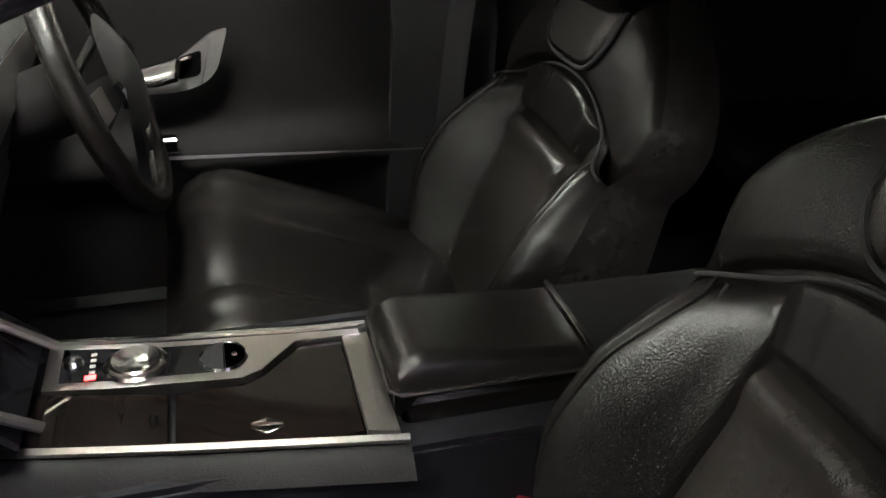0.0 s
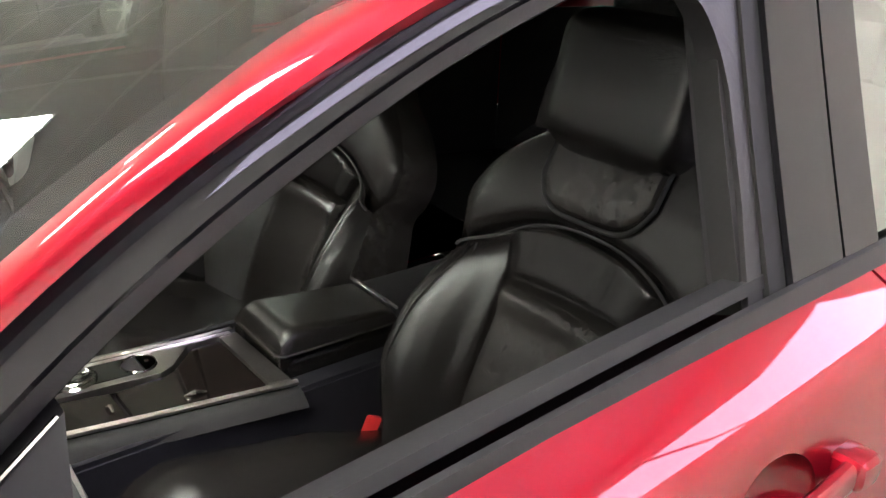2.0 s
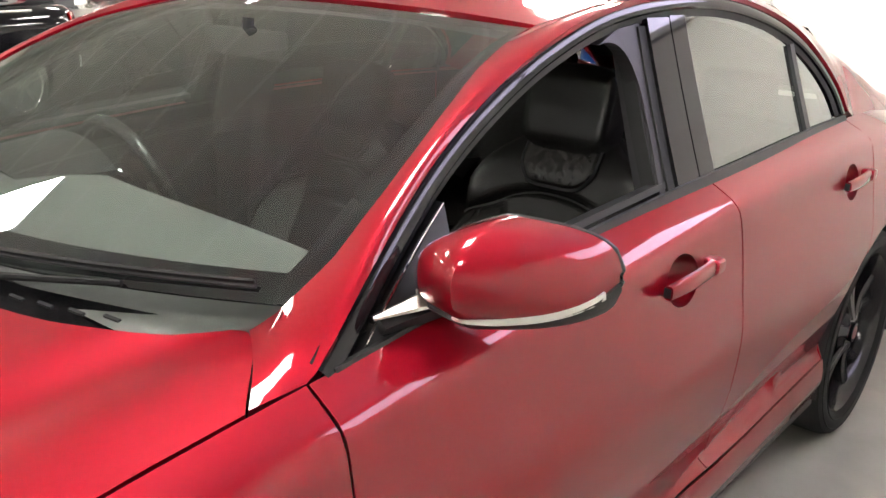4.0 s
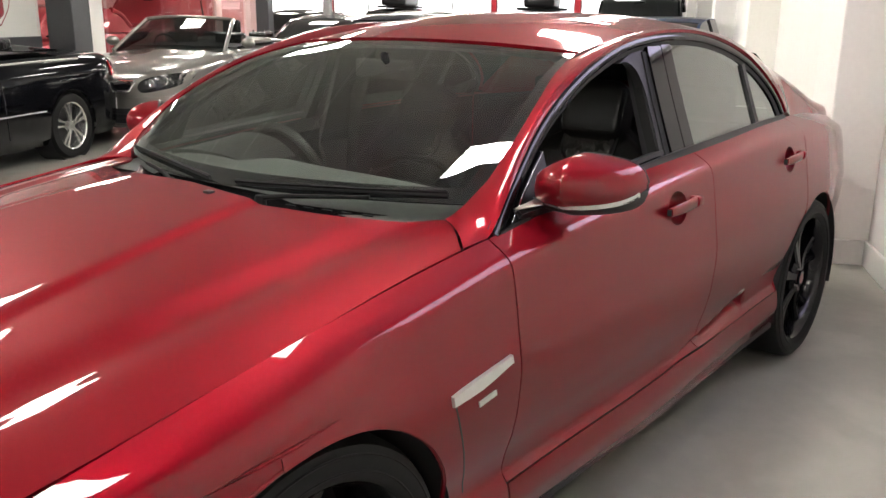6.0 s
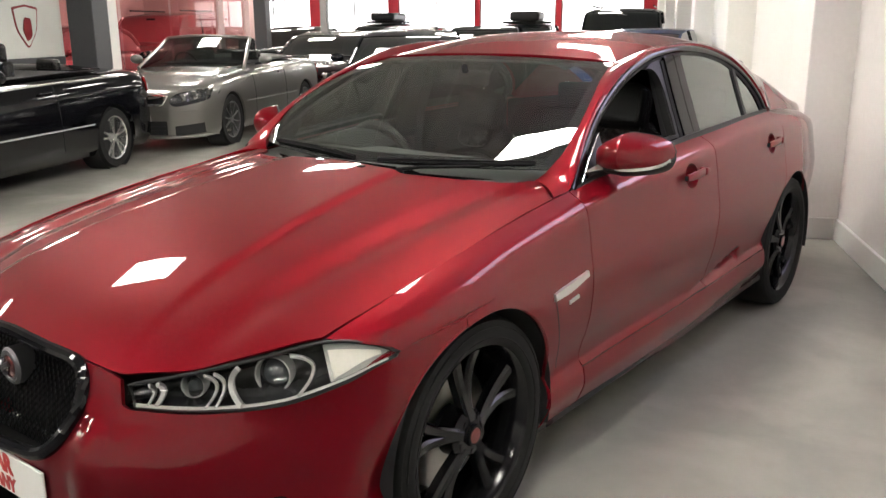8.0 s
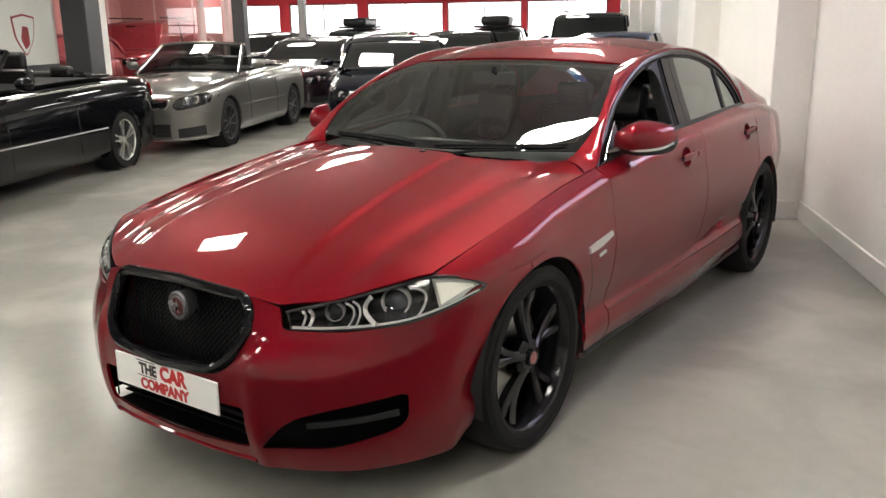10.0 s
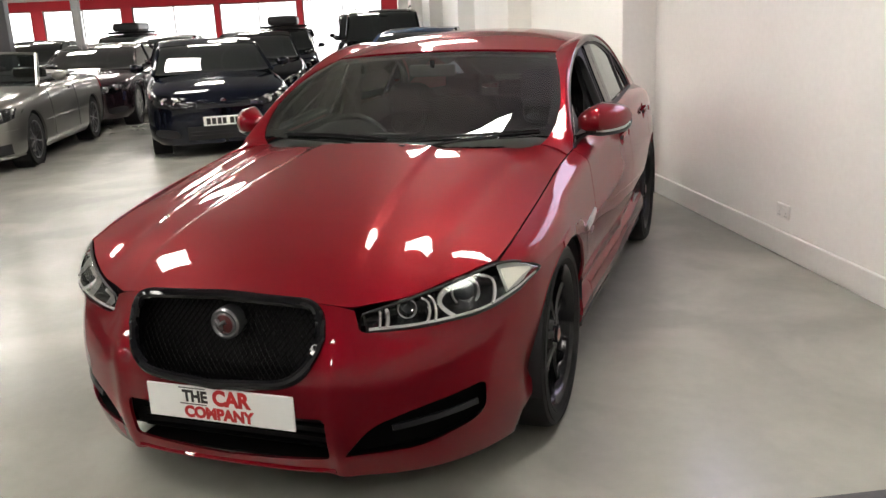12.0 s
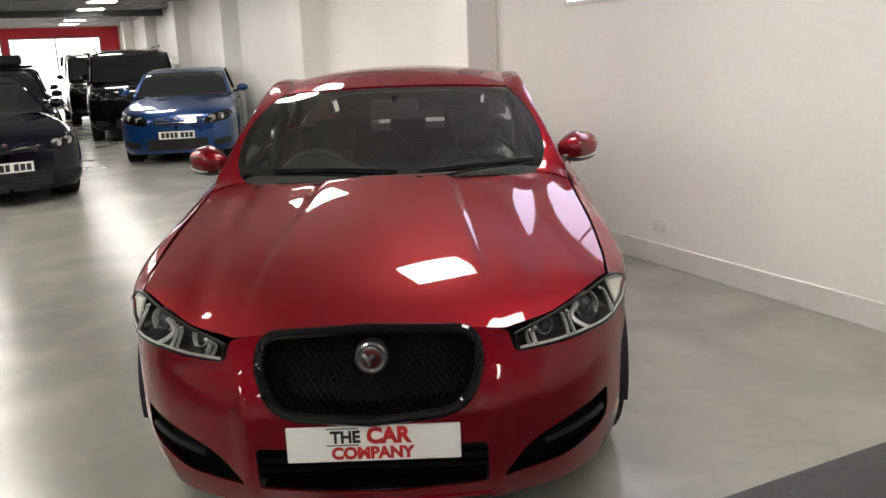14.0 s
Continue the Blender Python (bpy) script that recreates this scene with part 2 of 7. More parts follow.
def crv(*pts, closed=False):
    """A smooth curve p(t), t from 0 to 1, through points of 2 or 3 numbers (centripetal in spirit: by chord)."""
    P = [np.array(p, float) for p in pts]
    if closed:
        P = P + [P[0]]
    k = np.r_[0, np.cumsum([max(np.linalg.norm(b - a), 1e-6) ** 0.5 for a, b in zip(P, P[1:])])]
    k /= k[-1]
    n = len(P)
    T = []
    for i in range(n):
        if closed and i in (0, n - 1):
            a, b, ka, kb = P[n - 2], P[1], k[n - 2] - 1, k[1]
            T.append((b - a) / (kb - ka))
        else:
            a, b = max(i - 1, 0), min(i + 1, n - 1)
            T.append((P[b] - P[a]) / (k[b] - k[a]))

    def f(t):
        t = min(max(t, 0.0), 1.0)
        i = min(int(np.searchsorted(k, t, side="right") - 1), n - 2)
        h = k[i + 1] - k[i]
        s = (t - k[i]) / h
        return (1 + 2 * s) * (1 - s) ** 2 * P[i] + s * (1 - s) ** 2 * h * T[i] + s * s * (3 - 2 * s) * P[i + 1] + s * s * (s - 1) * h * T[i + 1]

    return f


def grid_bm(fn, nu, nv, thick=0.0, side=1, bm=None, flip=False, closed_u=False):
    """A sheet fn(a, b) -> point for a, b in 0..1, with a thickness towards its back, as a closed shell."""
    bm = bm or bmesh.new()
    P = np.array([[fn(i / nu, j / nv) for j in range(nv + 1)] for i in range(nu + 1)], float)
    if side < 0:
        P[:, :, 1] *= -1
    du, dv = np.gradient(P, axis=0), np.gradient(P, axis=1)
    N = np.cross(du, dv)
    N /= np.linalg.norm(N, axis=2, keepdims=True) + 1e-12
    if flip:
        N = -N
    if side < 0:
        N = -N
    top = [[bm.verts.new(P[i, j]) for j in range(nv + 1)] for i in range(nu + 1)]
    faces = [(top[i][j], top[i + 1][j], top[i + 1][j + 1], top[i][j + 1]) for i in range(nu) for j in range(nv)]
    if thick:
        Q = P - N * thick
        low = [[bm.verts.new(Q[i, j]) for j in range(nv + 1)] for i in range(nu + 1)]
        faces += [(low[i][j], low[i][j + 1], low[i + 1][j + 1], low[i + 1][j]) for i in range(nu) for j in range(nv)]
        ring = [(i, 0) for i in range(nu)] + [(nu, j) for j in range(nv)] + [(i, nv) for i in range(nu, 0, -1)] + [(0, j) for j in range(nv, 0, -1)]
        for a, b in zip(ring, ring[1:] + ring[:1]):
            faces.append((top[a[0]][a[1]], low[a[0]][a[1]], low[b[0]][b[1]], top[b[0]][b[1]]))
    for f in faces:
        try:
            bm.faces.new(f)
        except ValueError:
            pass
    bmesh.ops.remove_doubles(bm, verts=bm.verts, dist=1e-5)
    bmesh.ops.dissolve_degenerate(bm, edges=bm.edges, dist=1e-6)
    return bm


def sweep_bm(path, radius, n=8, bm=None, closed=False, flat=1.0, up=(0, 0, 1)):
    """A tube along points; radius may be a number or a function of 0..1; flat squeezes it along up."""
    bm = bm or bmesh.new()
    P = [Vector(p) for p in path]
    rings = []
    for i, p in enumerate(P):
        a, b = (P[i - 1], P[(i + 1) % len(P)]) if closed else (P[max(i - 1, 0)], P[min(i + 1, len(P) - 1)])
        d = (b - a).normalized()
        x = d.cross(Vector(up))
        x = x.normalized() if x.length > 1e-4 else d.orthogonal().normalized()
        y = x.cross(d).normalized()
        r = radius(i / max(1, len(P) - 1)) if callable(radius) else radius
        rings.append([bm.verts.new(p + (x * math.cos(2 * math.pi * k / n) + y * flat * math.sin(2 * math.pi * k / n)) * r) for k in range(n)])
    m = len(rings)
    for i in range(m if closed else m - 1):
        for k in range(n):
            bm.faces.new((rings[i][k], rings[i][(k + 1) % n], rings[(i + 1) % m][(k + 1) % n], rings[(i + 1) % m][k]))
    if not closed:
        bm.faces.new(rings[0][::-1])
        bm.faces.new(rings[-1])
    return bm


def strip_bm(path, wide, thick, normal, bm=None):
    """A flat bar along points: wide across, thick along normal(i) (a vector or a function)."""
    bm = bm or bmesh.new()
    P = [Vector(p) for p in path]
    rings = []
    for i, p in enumerate(P):
        d = (P[min(i + 1, len(P) - 1)] - P[max(i - 1, 0)]).normalized()
        nn = Vector(normal(i / (len(P) - 1)) if callable(normal) else normal).normalized()
        x = d.cross(nn).normalized()
        nn = x.cross(d).normalized()
        w = (wide(i / (len(P) - 1)) if callable(wide) else wide) / 2
        rings.append([bm.verts.new(p + x * sx * w + nn * sn * thick) for sx, sn in ((-1, 0), (1, 0), (0.85, 1), (-0.85, 1))])
    for a, b in zip(rings, rings[1:]):
        for k in range(4):
            bm.faces.new((a[k], a[(k + 1) % 4], b[(k + 1) % 4], b[k]))
    bm.faces.new(rings[0][::-1])
    bm.faces.new(rings[-1])
    return bm


def box_bm(x0, x1, y0, y1, z0, z1, r=0.0, seg=2, bm=None):
    own = bmesh.new()
    bmesh.ops.create_cube(own, size=1)
    for v in own.verts:
        v.co = Vector(((x0 + x1) / 2 + v.co.x * (x1 - x0), (y0 + y1) / 2 + v.co.y * (y1 - y0), (z0 + z1) / 2 + v.co.z * (z1 - z0)))
    if r:
        bmesh.ops.bevel(own, geom=own.edges[:] + own.verts[:], offset=r, segments=seg, profile=0.6, affect="EDGES")
    if bm is None:
        return own
    me = bpy.data.meshes.new("tmp")
    own.to_mesh(me)
    own.free()
    bm.from_mesh(me)
    bpy.data.meshes.remove(me)
    return bm


def lathe_bm(profile, n=48, axis="Y", centre=(0, 0, 0), bm=None, cap=False):
    """Turns (radius, along) points round an axis."""
    bm = bm or bmesh.new()
    c = Vector(centre)
    rings = []
    for r, a in profile:
        ring = []
        for k in range(n):
            t = 2 * math.pi * k / n
            u, w = r * math.cos(t), r * math.sin(t)
            ring.append(bm.verts.new(c + (Vector((u, a, w)) if axis == "Y" else Vector((a, u, w)) if axis == "X" else Vector((u, w, a)))))
        rings.append(ring)
    for a, b in zip(rings, rings[1:]):
        for k in range(n):
            bm.faces.new((a[k], a[(k + 1) % n], b[(k + 1) % n], b[k]))
    for ring in (rings[0], rings[-1]) if cap else ():
        try:
            bm.faces.new(ring)
        except ValueError:
            pass
    bmesh.ops.remove_doubles(bm, verts=bm.verts, dist=1e-6)
    return bm


def prism_bm(outline, fn_top, fn_low, bm=None):
    """A closed slab: outline points mapped by fn_top and fn_low."""
    bm = bm or bmesh.new()
    a = [bm.verts.new(fn_top(*p)) for p in outline]
    b = [bm.verts.new(fn_low(*p)) for p in outline]
    n = len(outline)
    bm.faces.new(a)
    bm.faces.new(b[::-1])
    for i in range(n):
        bm.faces.new((a[i], b[i], b[(i + 1) % n], a[(i + 1) % n]))
    return bm


def carve(ob, cutters, mode="DIFFERENCE"):
    """Cuts closed shapes out of a mesh and keeps the result as plain geometry."""
    made = []
    for bm in cutters:
        bmesh.ops.recalc_face_normals(bm, faces=bm.faces)
        me = bpy.data.meshes.new("cutter")
        bm.to_mesh(me)
        bm.free()
        c = new("cutter", me)
        c.parent = ob.parent
        made.append(c)
        md = ob.modifiers.new("cut", "BOOLEAN")
        md.operation, md.object, md.solver = mode, c, "EXACT"
    dg = bpy.context.evaluated_depsgraph_get()
    me = bpy.data.meshes.new_from_object(ob.evaluated_get(dg))
    ob.modifiers.clear()
    old = ob.data
    name = old.name
    ob.data = me
    bpy.data.meshes.remove(old)
    me.name = name
    for c in made:
        d = c.data
        bpy.data.objects.remove(c)
        bpy.data.meshes.remove(d)
    me.shade_smooth()
    bm = bmesh.new()
    bm.from_mesh(me)
    for e in bm.edges:
        if len(e.link_faces) == 2 and e.calc_face_angle(0) > 0.6:
            e.smooth = False
    bm.to_mesh(me)
    bm.free()
    return ob


def text_part(text, size, material, parent, m, name="lettering", deep=0.0008, spacing=1.0, squeeze=1.0, bold=0.0):
    cu = bpy.data.curves.new(name, "FONT")
    cu.body, cu.size, cu.extrude, cu.align_x, cu.align_y, cu.space_character, cu.offset = text, size, deep, "CENTER", "CENTER", spacing, bold
    tmp = new("tmp", cu)
    me = bpy.data.meshes.new_from_object(tmp.evaluated_get(bpy.context.evaluated_depsgraph_get()))
    bpy.data.objects.remove(tmp)
    me.name = name
    me.transform(m @ Matrix.Diagonal((squeeze, 1, 1, 1)))
    me.materials.clear()
    me.materials.append(material)
    ob = new(name, me)
    ob.parent = parent
    return ob


# ---- the hall ----
U0, U1, V0, V1 = -31.5, 6.5, -15.0, 2.69


def hall_part(name, bm, material, label, category="", kind="structure", smooth=False):
    ob = link_mesh(name, bm, material, None, "", smooth)
    ob.matrix_world = HALL
    return tagged(ob, label, category or name.split("_")[0], "", kind)


hall_part("floor", box_bm(U0 - 0.3, 1.1, V0, V1 + 0.2, -0.2, 0.0), FLOORPAINT, "glossy light grey resin showroom floor, scuffed", "floor")
hall_part("floor_dark", box_bm(1.1, U1 + 0.3, V0, V1 + 0.2, -0.2, 0.004), DARKFLOOR, "dark grey hard-wearing floor covering beside the resin floor", "floor")
hall_part("wall_east", box_bm(-3.7, U1 + 0.2, V1, V1 + 0.2, 0, CEIL), WALLPAINT, "white painted plaster side wall with scuffs", "wall")
hall_part("wall_east_far", box_bm(U0, -3.7, V1 + 0.03, V1 + 0.2, 0, CEIL), WALLPAINT, "white painted side wall between the piers", "wall")
for k in range(6):
    u = -3.7 - 4.7 * k
    bm = box_bm(u - 0.62, u, V1 - 0.29, V1 + 0.1, 0, CEIL, 0.006, 1)
    ob = hall_part("pier", bm, WALLPAINT, "white painted square wall pier", "pier")
hall_part("wall_south", box_bm(U1, U1 + 0.2, V0, V1 + 0.2, 0, CEIL), WALLPAINT, "plain white end wall", "wall")
hall_part("wall_west", box_bm(-8.6, U1, V0 - 0.2, V0, 0, CEIL), WALLPAINT, "plain white far side wall", "wall")
hall_part("wall_west_far", box_bm(U0, -8.6, V0 - 0.2, V0, 0, CEIL), DULLRED, "dull red far wall behind the glass partition", "wall")
bm = box_bm(-3.7, U1, V1 - 0.022, V1, 0, 0.150, 0.004, 1)
hall_part("baseboard", bm, SKIRTPAINT, "tall white painted skirting board", "skirting board")
bm = box_bm(-3.7, -3.678, V1 - 0.29, V1 - 0.022, 0, 0.150, 0.004, 1)
hall_part("baseboard_pier", bm, SKIRTPAINT, "white painted skirting round the pier", "skirting board")

# double socket on the side wall
p = thing("wall_socket", "white double electrical socket on the white wall", "socket", hall_pose(-1.5, V1, 0.275))
part("face_plate", box_bm(-0.073, 0.073, -0.012, 0, -0.043, 0.043, 0.004), WHITE, p)
for sx in (-1, 1):
    part("rocker", box_bm(sx * 0.018 - 0.006, sx * 0.018 + 0.006, -0.0155, -0.011, 0.008, 0.028, 0.002, 1), WHITE, p)
    for dx, dz in ((0, -0.006), (-0.011, -0.026), (0.011, -0.026)):
        part("pin_hole", box_bm(sx * 0.04 + dx - 0.003, sx * 0.04 + dx + 0.003, -0.0128, -0.0118, dz - 0.003, dz + 0.003), MATT, p)

# ceiling with bars
bm = bmesh.new()
box_bm(U0, U1, V0, V1 + 0.2, CEIL, CEIL + 0.1, bm=bm)
hall_part("ceiling", bm, TILE, "grey-white suspended tile ceiling", "ceiling")
bm = bmesh.new()
for k in range(int((U1 - U0) / 1.2)):
    u = U0 + 0.6 + 1.2 * k
    box_bm(u - 0.014, u + 0.014, V0, V1, CEIL - 0.012, CEIL + 0.002, bm=bm)
for k in range(int((V1 - V0) / 0.6)):
    v = V0 + 0.3 + 0.6 * k
    box_bm(U0, U1, v - 0.014, v + 0.014, CEIL - 0.010, CEIL + 0.002, bm=bm)
hall_part("trim_ceiling", bm, TBAR, "white metal bars of the tile ceiling", "ceiling bars")
bm = box_bm(-21.4, -21.1, V0, V1, CEIL - 0.16, CEIL)
hall_part("beam", bm, COLUMNGREY, "dark grey beam across the ceiling", "beam")

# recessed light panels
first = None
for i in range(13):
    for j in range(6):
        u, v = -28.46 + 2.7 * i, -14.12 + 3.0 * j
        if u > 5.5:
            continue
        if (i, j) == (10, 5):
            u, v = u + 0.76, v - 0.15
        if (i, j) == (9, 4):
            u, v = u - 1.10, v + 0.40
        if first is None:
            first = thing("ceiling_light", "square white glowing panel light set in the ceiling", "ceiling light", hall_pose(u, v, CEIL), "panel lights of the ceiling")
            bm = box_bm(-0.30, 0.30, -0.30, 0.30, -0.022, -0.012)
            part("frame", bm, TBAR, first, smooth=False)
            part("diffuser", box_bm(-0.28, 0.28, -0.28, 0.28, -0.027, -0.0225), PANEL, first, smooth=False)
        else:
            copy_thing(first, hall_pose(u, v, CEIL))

# far red window wall
red = thing("wall_north", "red painted end wall with large shop windows", "wall", HALL, kind="structure")
FU = U0
part("lintel", box_bm(FU - 0.2, FU, V0, V1 + 0.2, 2.52, CEIL), REDWALL, red, smooth=False)
posts = [(-15.0, -14.2), (-11.0, -10.6), (-7.75, -7.36), (-4.3, -4.12), (-1.19, -0.98), (2.09, 2.9)]
for a, b in posts:
    part("post", box_bm(FU - 0.2, FU, a, b, 0, 2.52), REDWALL, red, smooth=False)
wins = [(a[1], b[0]) for a, b in zip(posts, posts[1:])]
for k, (a, b) in enumerate(wins):
    w = thing("window_%d" % (k + 1), "tall shop window in a grey metal frame, bright daylight behind", "window", HALL, kind="structure")
    mid = a + (b - a) * 0.5
    for nm, bx in (("frame", (FU - 0.12, FU - 0.06, a, a + 0.05, 0, 2.52)), ("frame", (FU - 0.12, FU - 0.06, b - 0.05, b, 0, 2.52)), ("frame", (FU - 0.12, FU - 0.06, a + 0.05, b - 0.05, 2.47, 2.52)), ("sill", (FU - 0.12, FU - 0.04, a + 0.05, b - 0.05, 0, 0.08)), ("mullion", (FU - 0.115, FU - 0.065, mid - 0.025, mid + 0.025, 0.08, 2.47))):
        part(nm, box_bm(*bx), FRAMEGREY, w, smooth=False)
    if k == 4:
        part("transom", box_bm(FU - 0.11, FU - 0.07, mid + 0.025, b - 0.05, 1.74, 1.80), FRAMEGREY, w, smooth=False)
    for c, d in ((a + 0.05, mid - 0.025), (mid + 0.025, b - 0.05)):
        g = part("pane", box_bm(FU - 0.095, FU - 0.087, c, d, 0.08, 2.47), LENS, w, smooth=False)
        g.visible_shadow = False
bm = box_bm(FU - 6.1, FU - 6.0, V0 - 8, V1 + 8, -1, 7)
hall_part("backdrop", bm, OUTSIDE, "overexposed daylight outside the shop windows", "backdrop")
bm = box_bm(FU - 6, FU - 0.2, V0 - 6, V1 + 6, -0.3, -0.02)
hall_part("ground_outside", bm, FLOORPAINT, "pale paving outside the windows", "paving")
# high daylight window in the side wall
p = thing("window_high", "long high window in the white wall, bluish daylight", "window", hall_pose(-1.48, V1, 2.18), kind="structure")
for z in (-0.37, 0.34):
    part("frame", box_bm(-1.14, 1.14, -0.02, 0, z, z + 0.03), SKIRTPAINT, p, smooth=False)
for x in (-1.14, -0.015, 1.11):
    part("mullion", box_bm(x, x + 0.03, -0.018, 0, -0.34, 0.34), SKIRTPAINT, p, smooth=False)
for x in (-1.11, 0.015):
    part("pane", box_bm(x, x + 1.095, -0.008, -0.002, -0.34, 0.34), HIGHDAY, p, smooth=False)


# ---- the red saloon ----
# x forward from the front axle, y to the car's left, z up from the floor
car = thing("saloon_car", "shiny red metallic saloon with black wheels and its passenger window down", "car", Matrix.Translation((0, 0.01, 0)))
TIRE = 0.345
WB = 2.80
top_y = spl((-4.05, 0.48), (-3.6, 0.665), (-3.2, 0.735), (-2.87, 0.760), (-2.4, 0.782), (-1.7, 0.806), (-1.0, 0.812), (-0.62, 0.808), (-0.3, 0.802), (0.0, 0.806), (0.3, 0.80), (0.49, 0.785))
top_z = spl((-4.05, 0.87), (-3.6, 0.95), (-3.2, 1.0), (-2.87, 1.03), (-2.4, 1.04), (-1.7, 1.022), (-1.0, 0.977), (-0.62, 0.945), (-0.3, 0.905), (0.0, 0.861), (0.3, 0.805), (0.49, 0.76))
mid_y = spl((-4.05, 0.58), (-3.7, 0.75), (-3.3, 0.835), (-2.9, 0.893), (-2.2, 0.912), (-1.5, 0.922), (-0.6, 0.906), (0.0, 0.906), (0.34, 0.876), (0.5, 0.81))


def side_point(x, s):
    """The body side at x; s from 0 at the belt or bonnet edge down to 1 under the sill."""
    zt, yt, ym = top_z(x), top_y(x), mid_y(x)
    low = 0.19
    e = min(1.0, max(0.0, (x + 0.15) / 0.4))
    z = zt + (low - zt) * s
    f = spl((0, yt), (0.026, yt + (0.34 + 0.06 * e) * (ym - yt)), (0.045, yt + (0.55 + 0.06 * e) * (ym - yt)), (0.065, yt + (0.65 + 0.13 * e) * (ym - yt)), (0.12, yt + (0.745 + 0.185 * e) * (ym - yt)), (0.25, yt + (0.89 + 0.105 * e) * (ym - yt)), (0.38, ym), (0.50, ym - 0.006), (0.60, ym - 0.021), (0.68, ym - 0.040), (0.735, ym - 0.046), (0.775, ym - 0.026), (0.84, ym - 0.020), (0.90, ym - 0.034), (1.0, ym - 0.075))
    # swell of the wing over the front wheel
    y = f(s) + 0.020 * math.exp(-(((x + 0.03) / 0.22) ** 2)) * math.exp(-(((z - 0.70) / 0.075) ** 2))
    # scoop at the foot of the doors, a wedge that ends sharply before the rear wheel
    if -2.075 < x < -1.2:
        g = min(1.0, (-1.2 - x) / 0.80) * min(1.0, (2.075 + x) / 0.02)
        line = 0.372 + 0.070 * min(1.0, (-1.2 - x) / 0.80) ** 1.5
        y -= 0.046 * g ** 2.0 * math.exp(-(((z - line) / (0.008 + 0.014 * g)) ** 4))
    return np.array([x, y, z])


def side_patch(x0, x1, s0, s1, nx, ns):
    def fn(a, b):
        s = s0 + (s1 - s0) * b
        xa = x0(s) if callable(x0) else x0
        xb = x1(s) if callable(x1) else x1
        return side_point(xa + (xb - xa) * a, s)

    return fn


def arch_cutter(x, r, side):
    bm = bmesh.new()
    y0, y1 = (0.5, 1.2) if side > 0 else (-1.2, -0.5)
    return lathe_bm([(r, y0), (r, y1)], 64, "Y", (x, 0, TIRE), bm, cap=True)


GAP = 0.0022
for side in (1, -1):
    sd = "left" if side > 0 else "right"
    # front wing
    xf = spl((0, 0.486), (0.045, 0.44), (0.08, 0.40), (0.13, 0.345), (0.15, 0.335), (0.17, 0.10), (1, 0.10))
    w = part("front_wing", grid_bm(side_patch(-0.588 + GAP, xf, 0.0, 1.0, 0, 0), 46, 40, 0.004, side, flip=True), RED, car)
    carve(w, [arch_cutter(0.0, 0.375, side)])
    # doors
    d1 = part("front_door", grid_bm(side_patch(-1.645 + GAP, -0.588 - GAP, 0.0, 0.768, 0, 0), 60, 60, 0.004, side, flip=True), RED, car)
    d2 = part("rear_door", grid_bm(side_patch(-2.60, -1.645 - GAP, 0.0, 0.768, 0, 0), 70, 60, 0.004, side, flip=True), RED, car)
    q = part("rear_quarter", grid_bm(side_patch(-4.0, -2.60 - 2 * GAP, 0.0, 0.94, 0, 0), 44, 36, 0.004, side, flip=True), RED, car)
    carve(d2, [arch_cutter(-WB, 0.395, side)])
    carve(q, [arch_cutter(-WB, 0.378, side)])
    part("sill", grid_bm(side_patch(-2.42, -0.592, 0.771, 1.0, 0, 0), 60, 16, 0.004, side, flip=True), RED, car)
    # handles over a round recess
    for d, hx, hz in ((d1, -1.395, 0.896), (d2, -2.40, 0.912)):
        yy = side_point(hx, (top_z(hx) - hz) / (top_z(hx) - 0.19))[1]
        bm = bmesh.new()
        bmesh.ops.create_uvsphere(bm, u_segments=32, v_segments=16, radius=1)
        for v in bm.verts:
            v.co = Vector((hx + 0.01 + v.co.x * 0.060, side * (yy + 0.012) + v.co.y * 0.052, hz + v.co.z * 0.049))
        def cup_point(a, b):
            t, u = a * 2 * math.pi, 0.03 + 1.54 * b
            x, z = hx + 0.01 + 0.0602 * math.cos(t) * math.sin(u), hz + 0.0492 * math.sin(t) * math.sin(u)
            s = side_point(x, (top_z(x) - z) / (top_z(x) - 0.19))[1]
            return np.array([x, min(yy + 0.012 - 0.0522 * math.cos(u), s + 0.0028), z])

        part("handle_cup", grid_bm(cup_point, 32, 14, 0.0, side), RED, d, "red recess behind the handle")
        carve(d, [bm])
        hb = bmesh.new()
        rows = []
        for k in range(13):
            f = k / 12
            cx, w2, hh = hx + 0.098 - 0.168 * f, 0.009, 0.0175 - 0.004 * (1 - f) ** 4
            cy = yy + 0.020 + 0.004 * math.sin(math.pi * f)
            rows.append([hb.verts.new((cx, side * (cy + w2 * math.cos(t) * (abs(math.cos(t)) + 0.2) ** -0.4), hz + 0.002 + 0.004 * f + hh * math.sin(t) * (abs(math.sin(t)) + 0.2) ** -0.3)) for t in [2 * math.pi * i / 14 for i in range(14)]])
        for ra, rb in zip(rows, rows[1:]):
            for i in range(14):
                hb.faces.new((ra[i], ra[(i + 1) % 14], rb[(i + 1) % 14], rb[i]))
        hb.faces.new(rows[0])
        hb.faces.new(rows[-1])
        part("handle", hb, RED, d, "body-coloured pull handle")
        part("handle_tip", box_bm(hx + 0.094, hx + 0.0988, side * (yy + 0.018) - 0.007, side * (yy + 0.018) + 0.007, hz - 0.008, hz + 0.011, 0.002, 2), SATIN, d)
        bm = box_bm(hx - 0.112, hx - 0.0725, side * (yy + 0.014) - 0.019, side * (yy + 0.014) + 0.019, hz - 0.010, hz + 0.022, 0.012, 3)
        part("lock_cover", bm, RED, d)
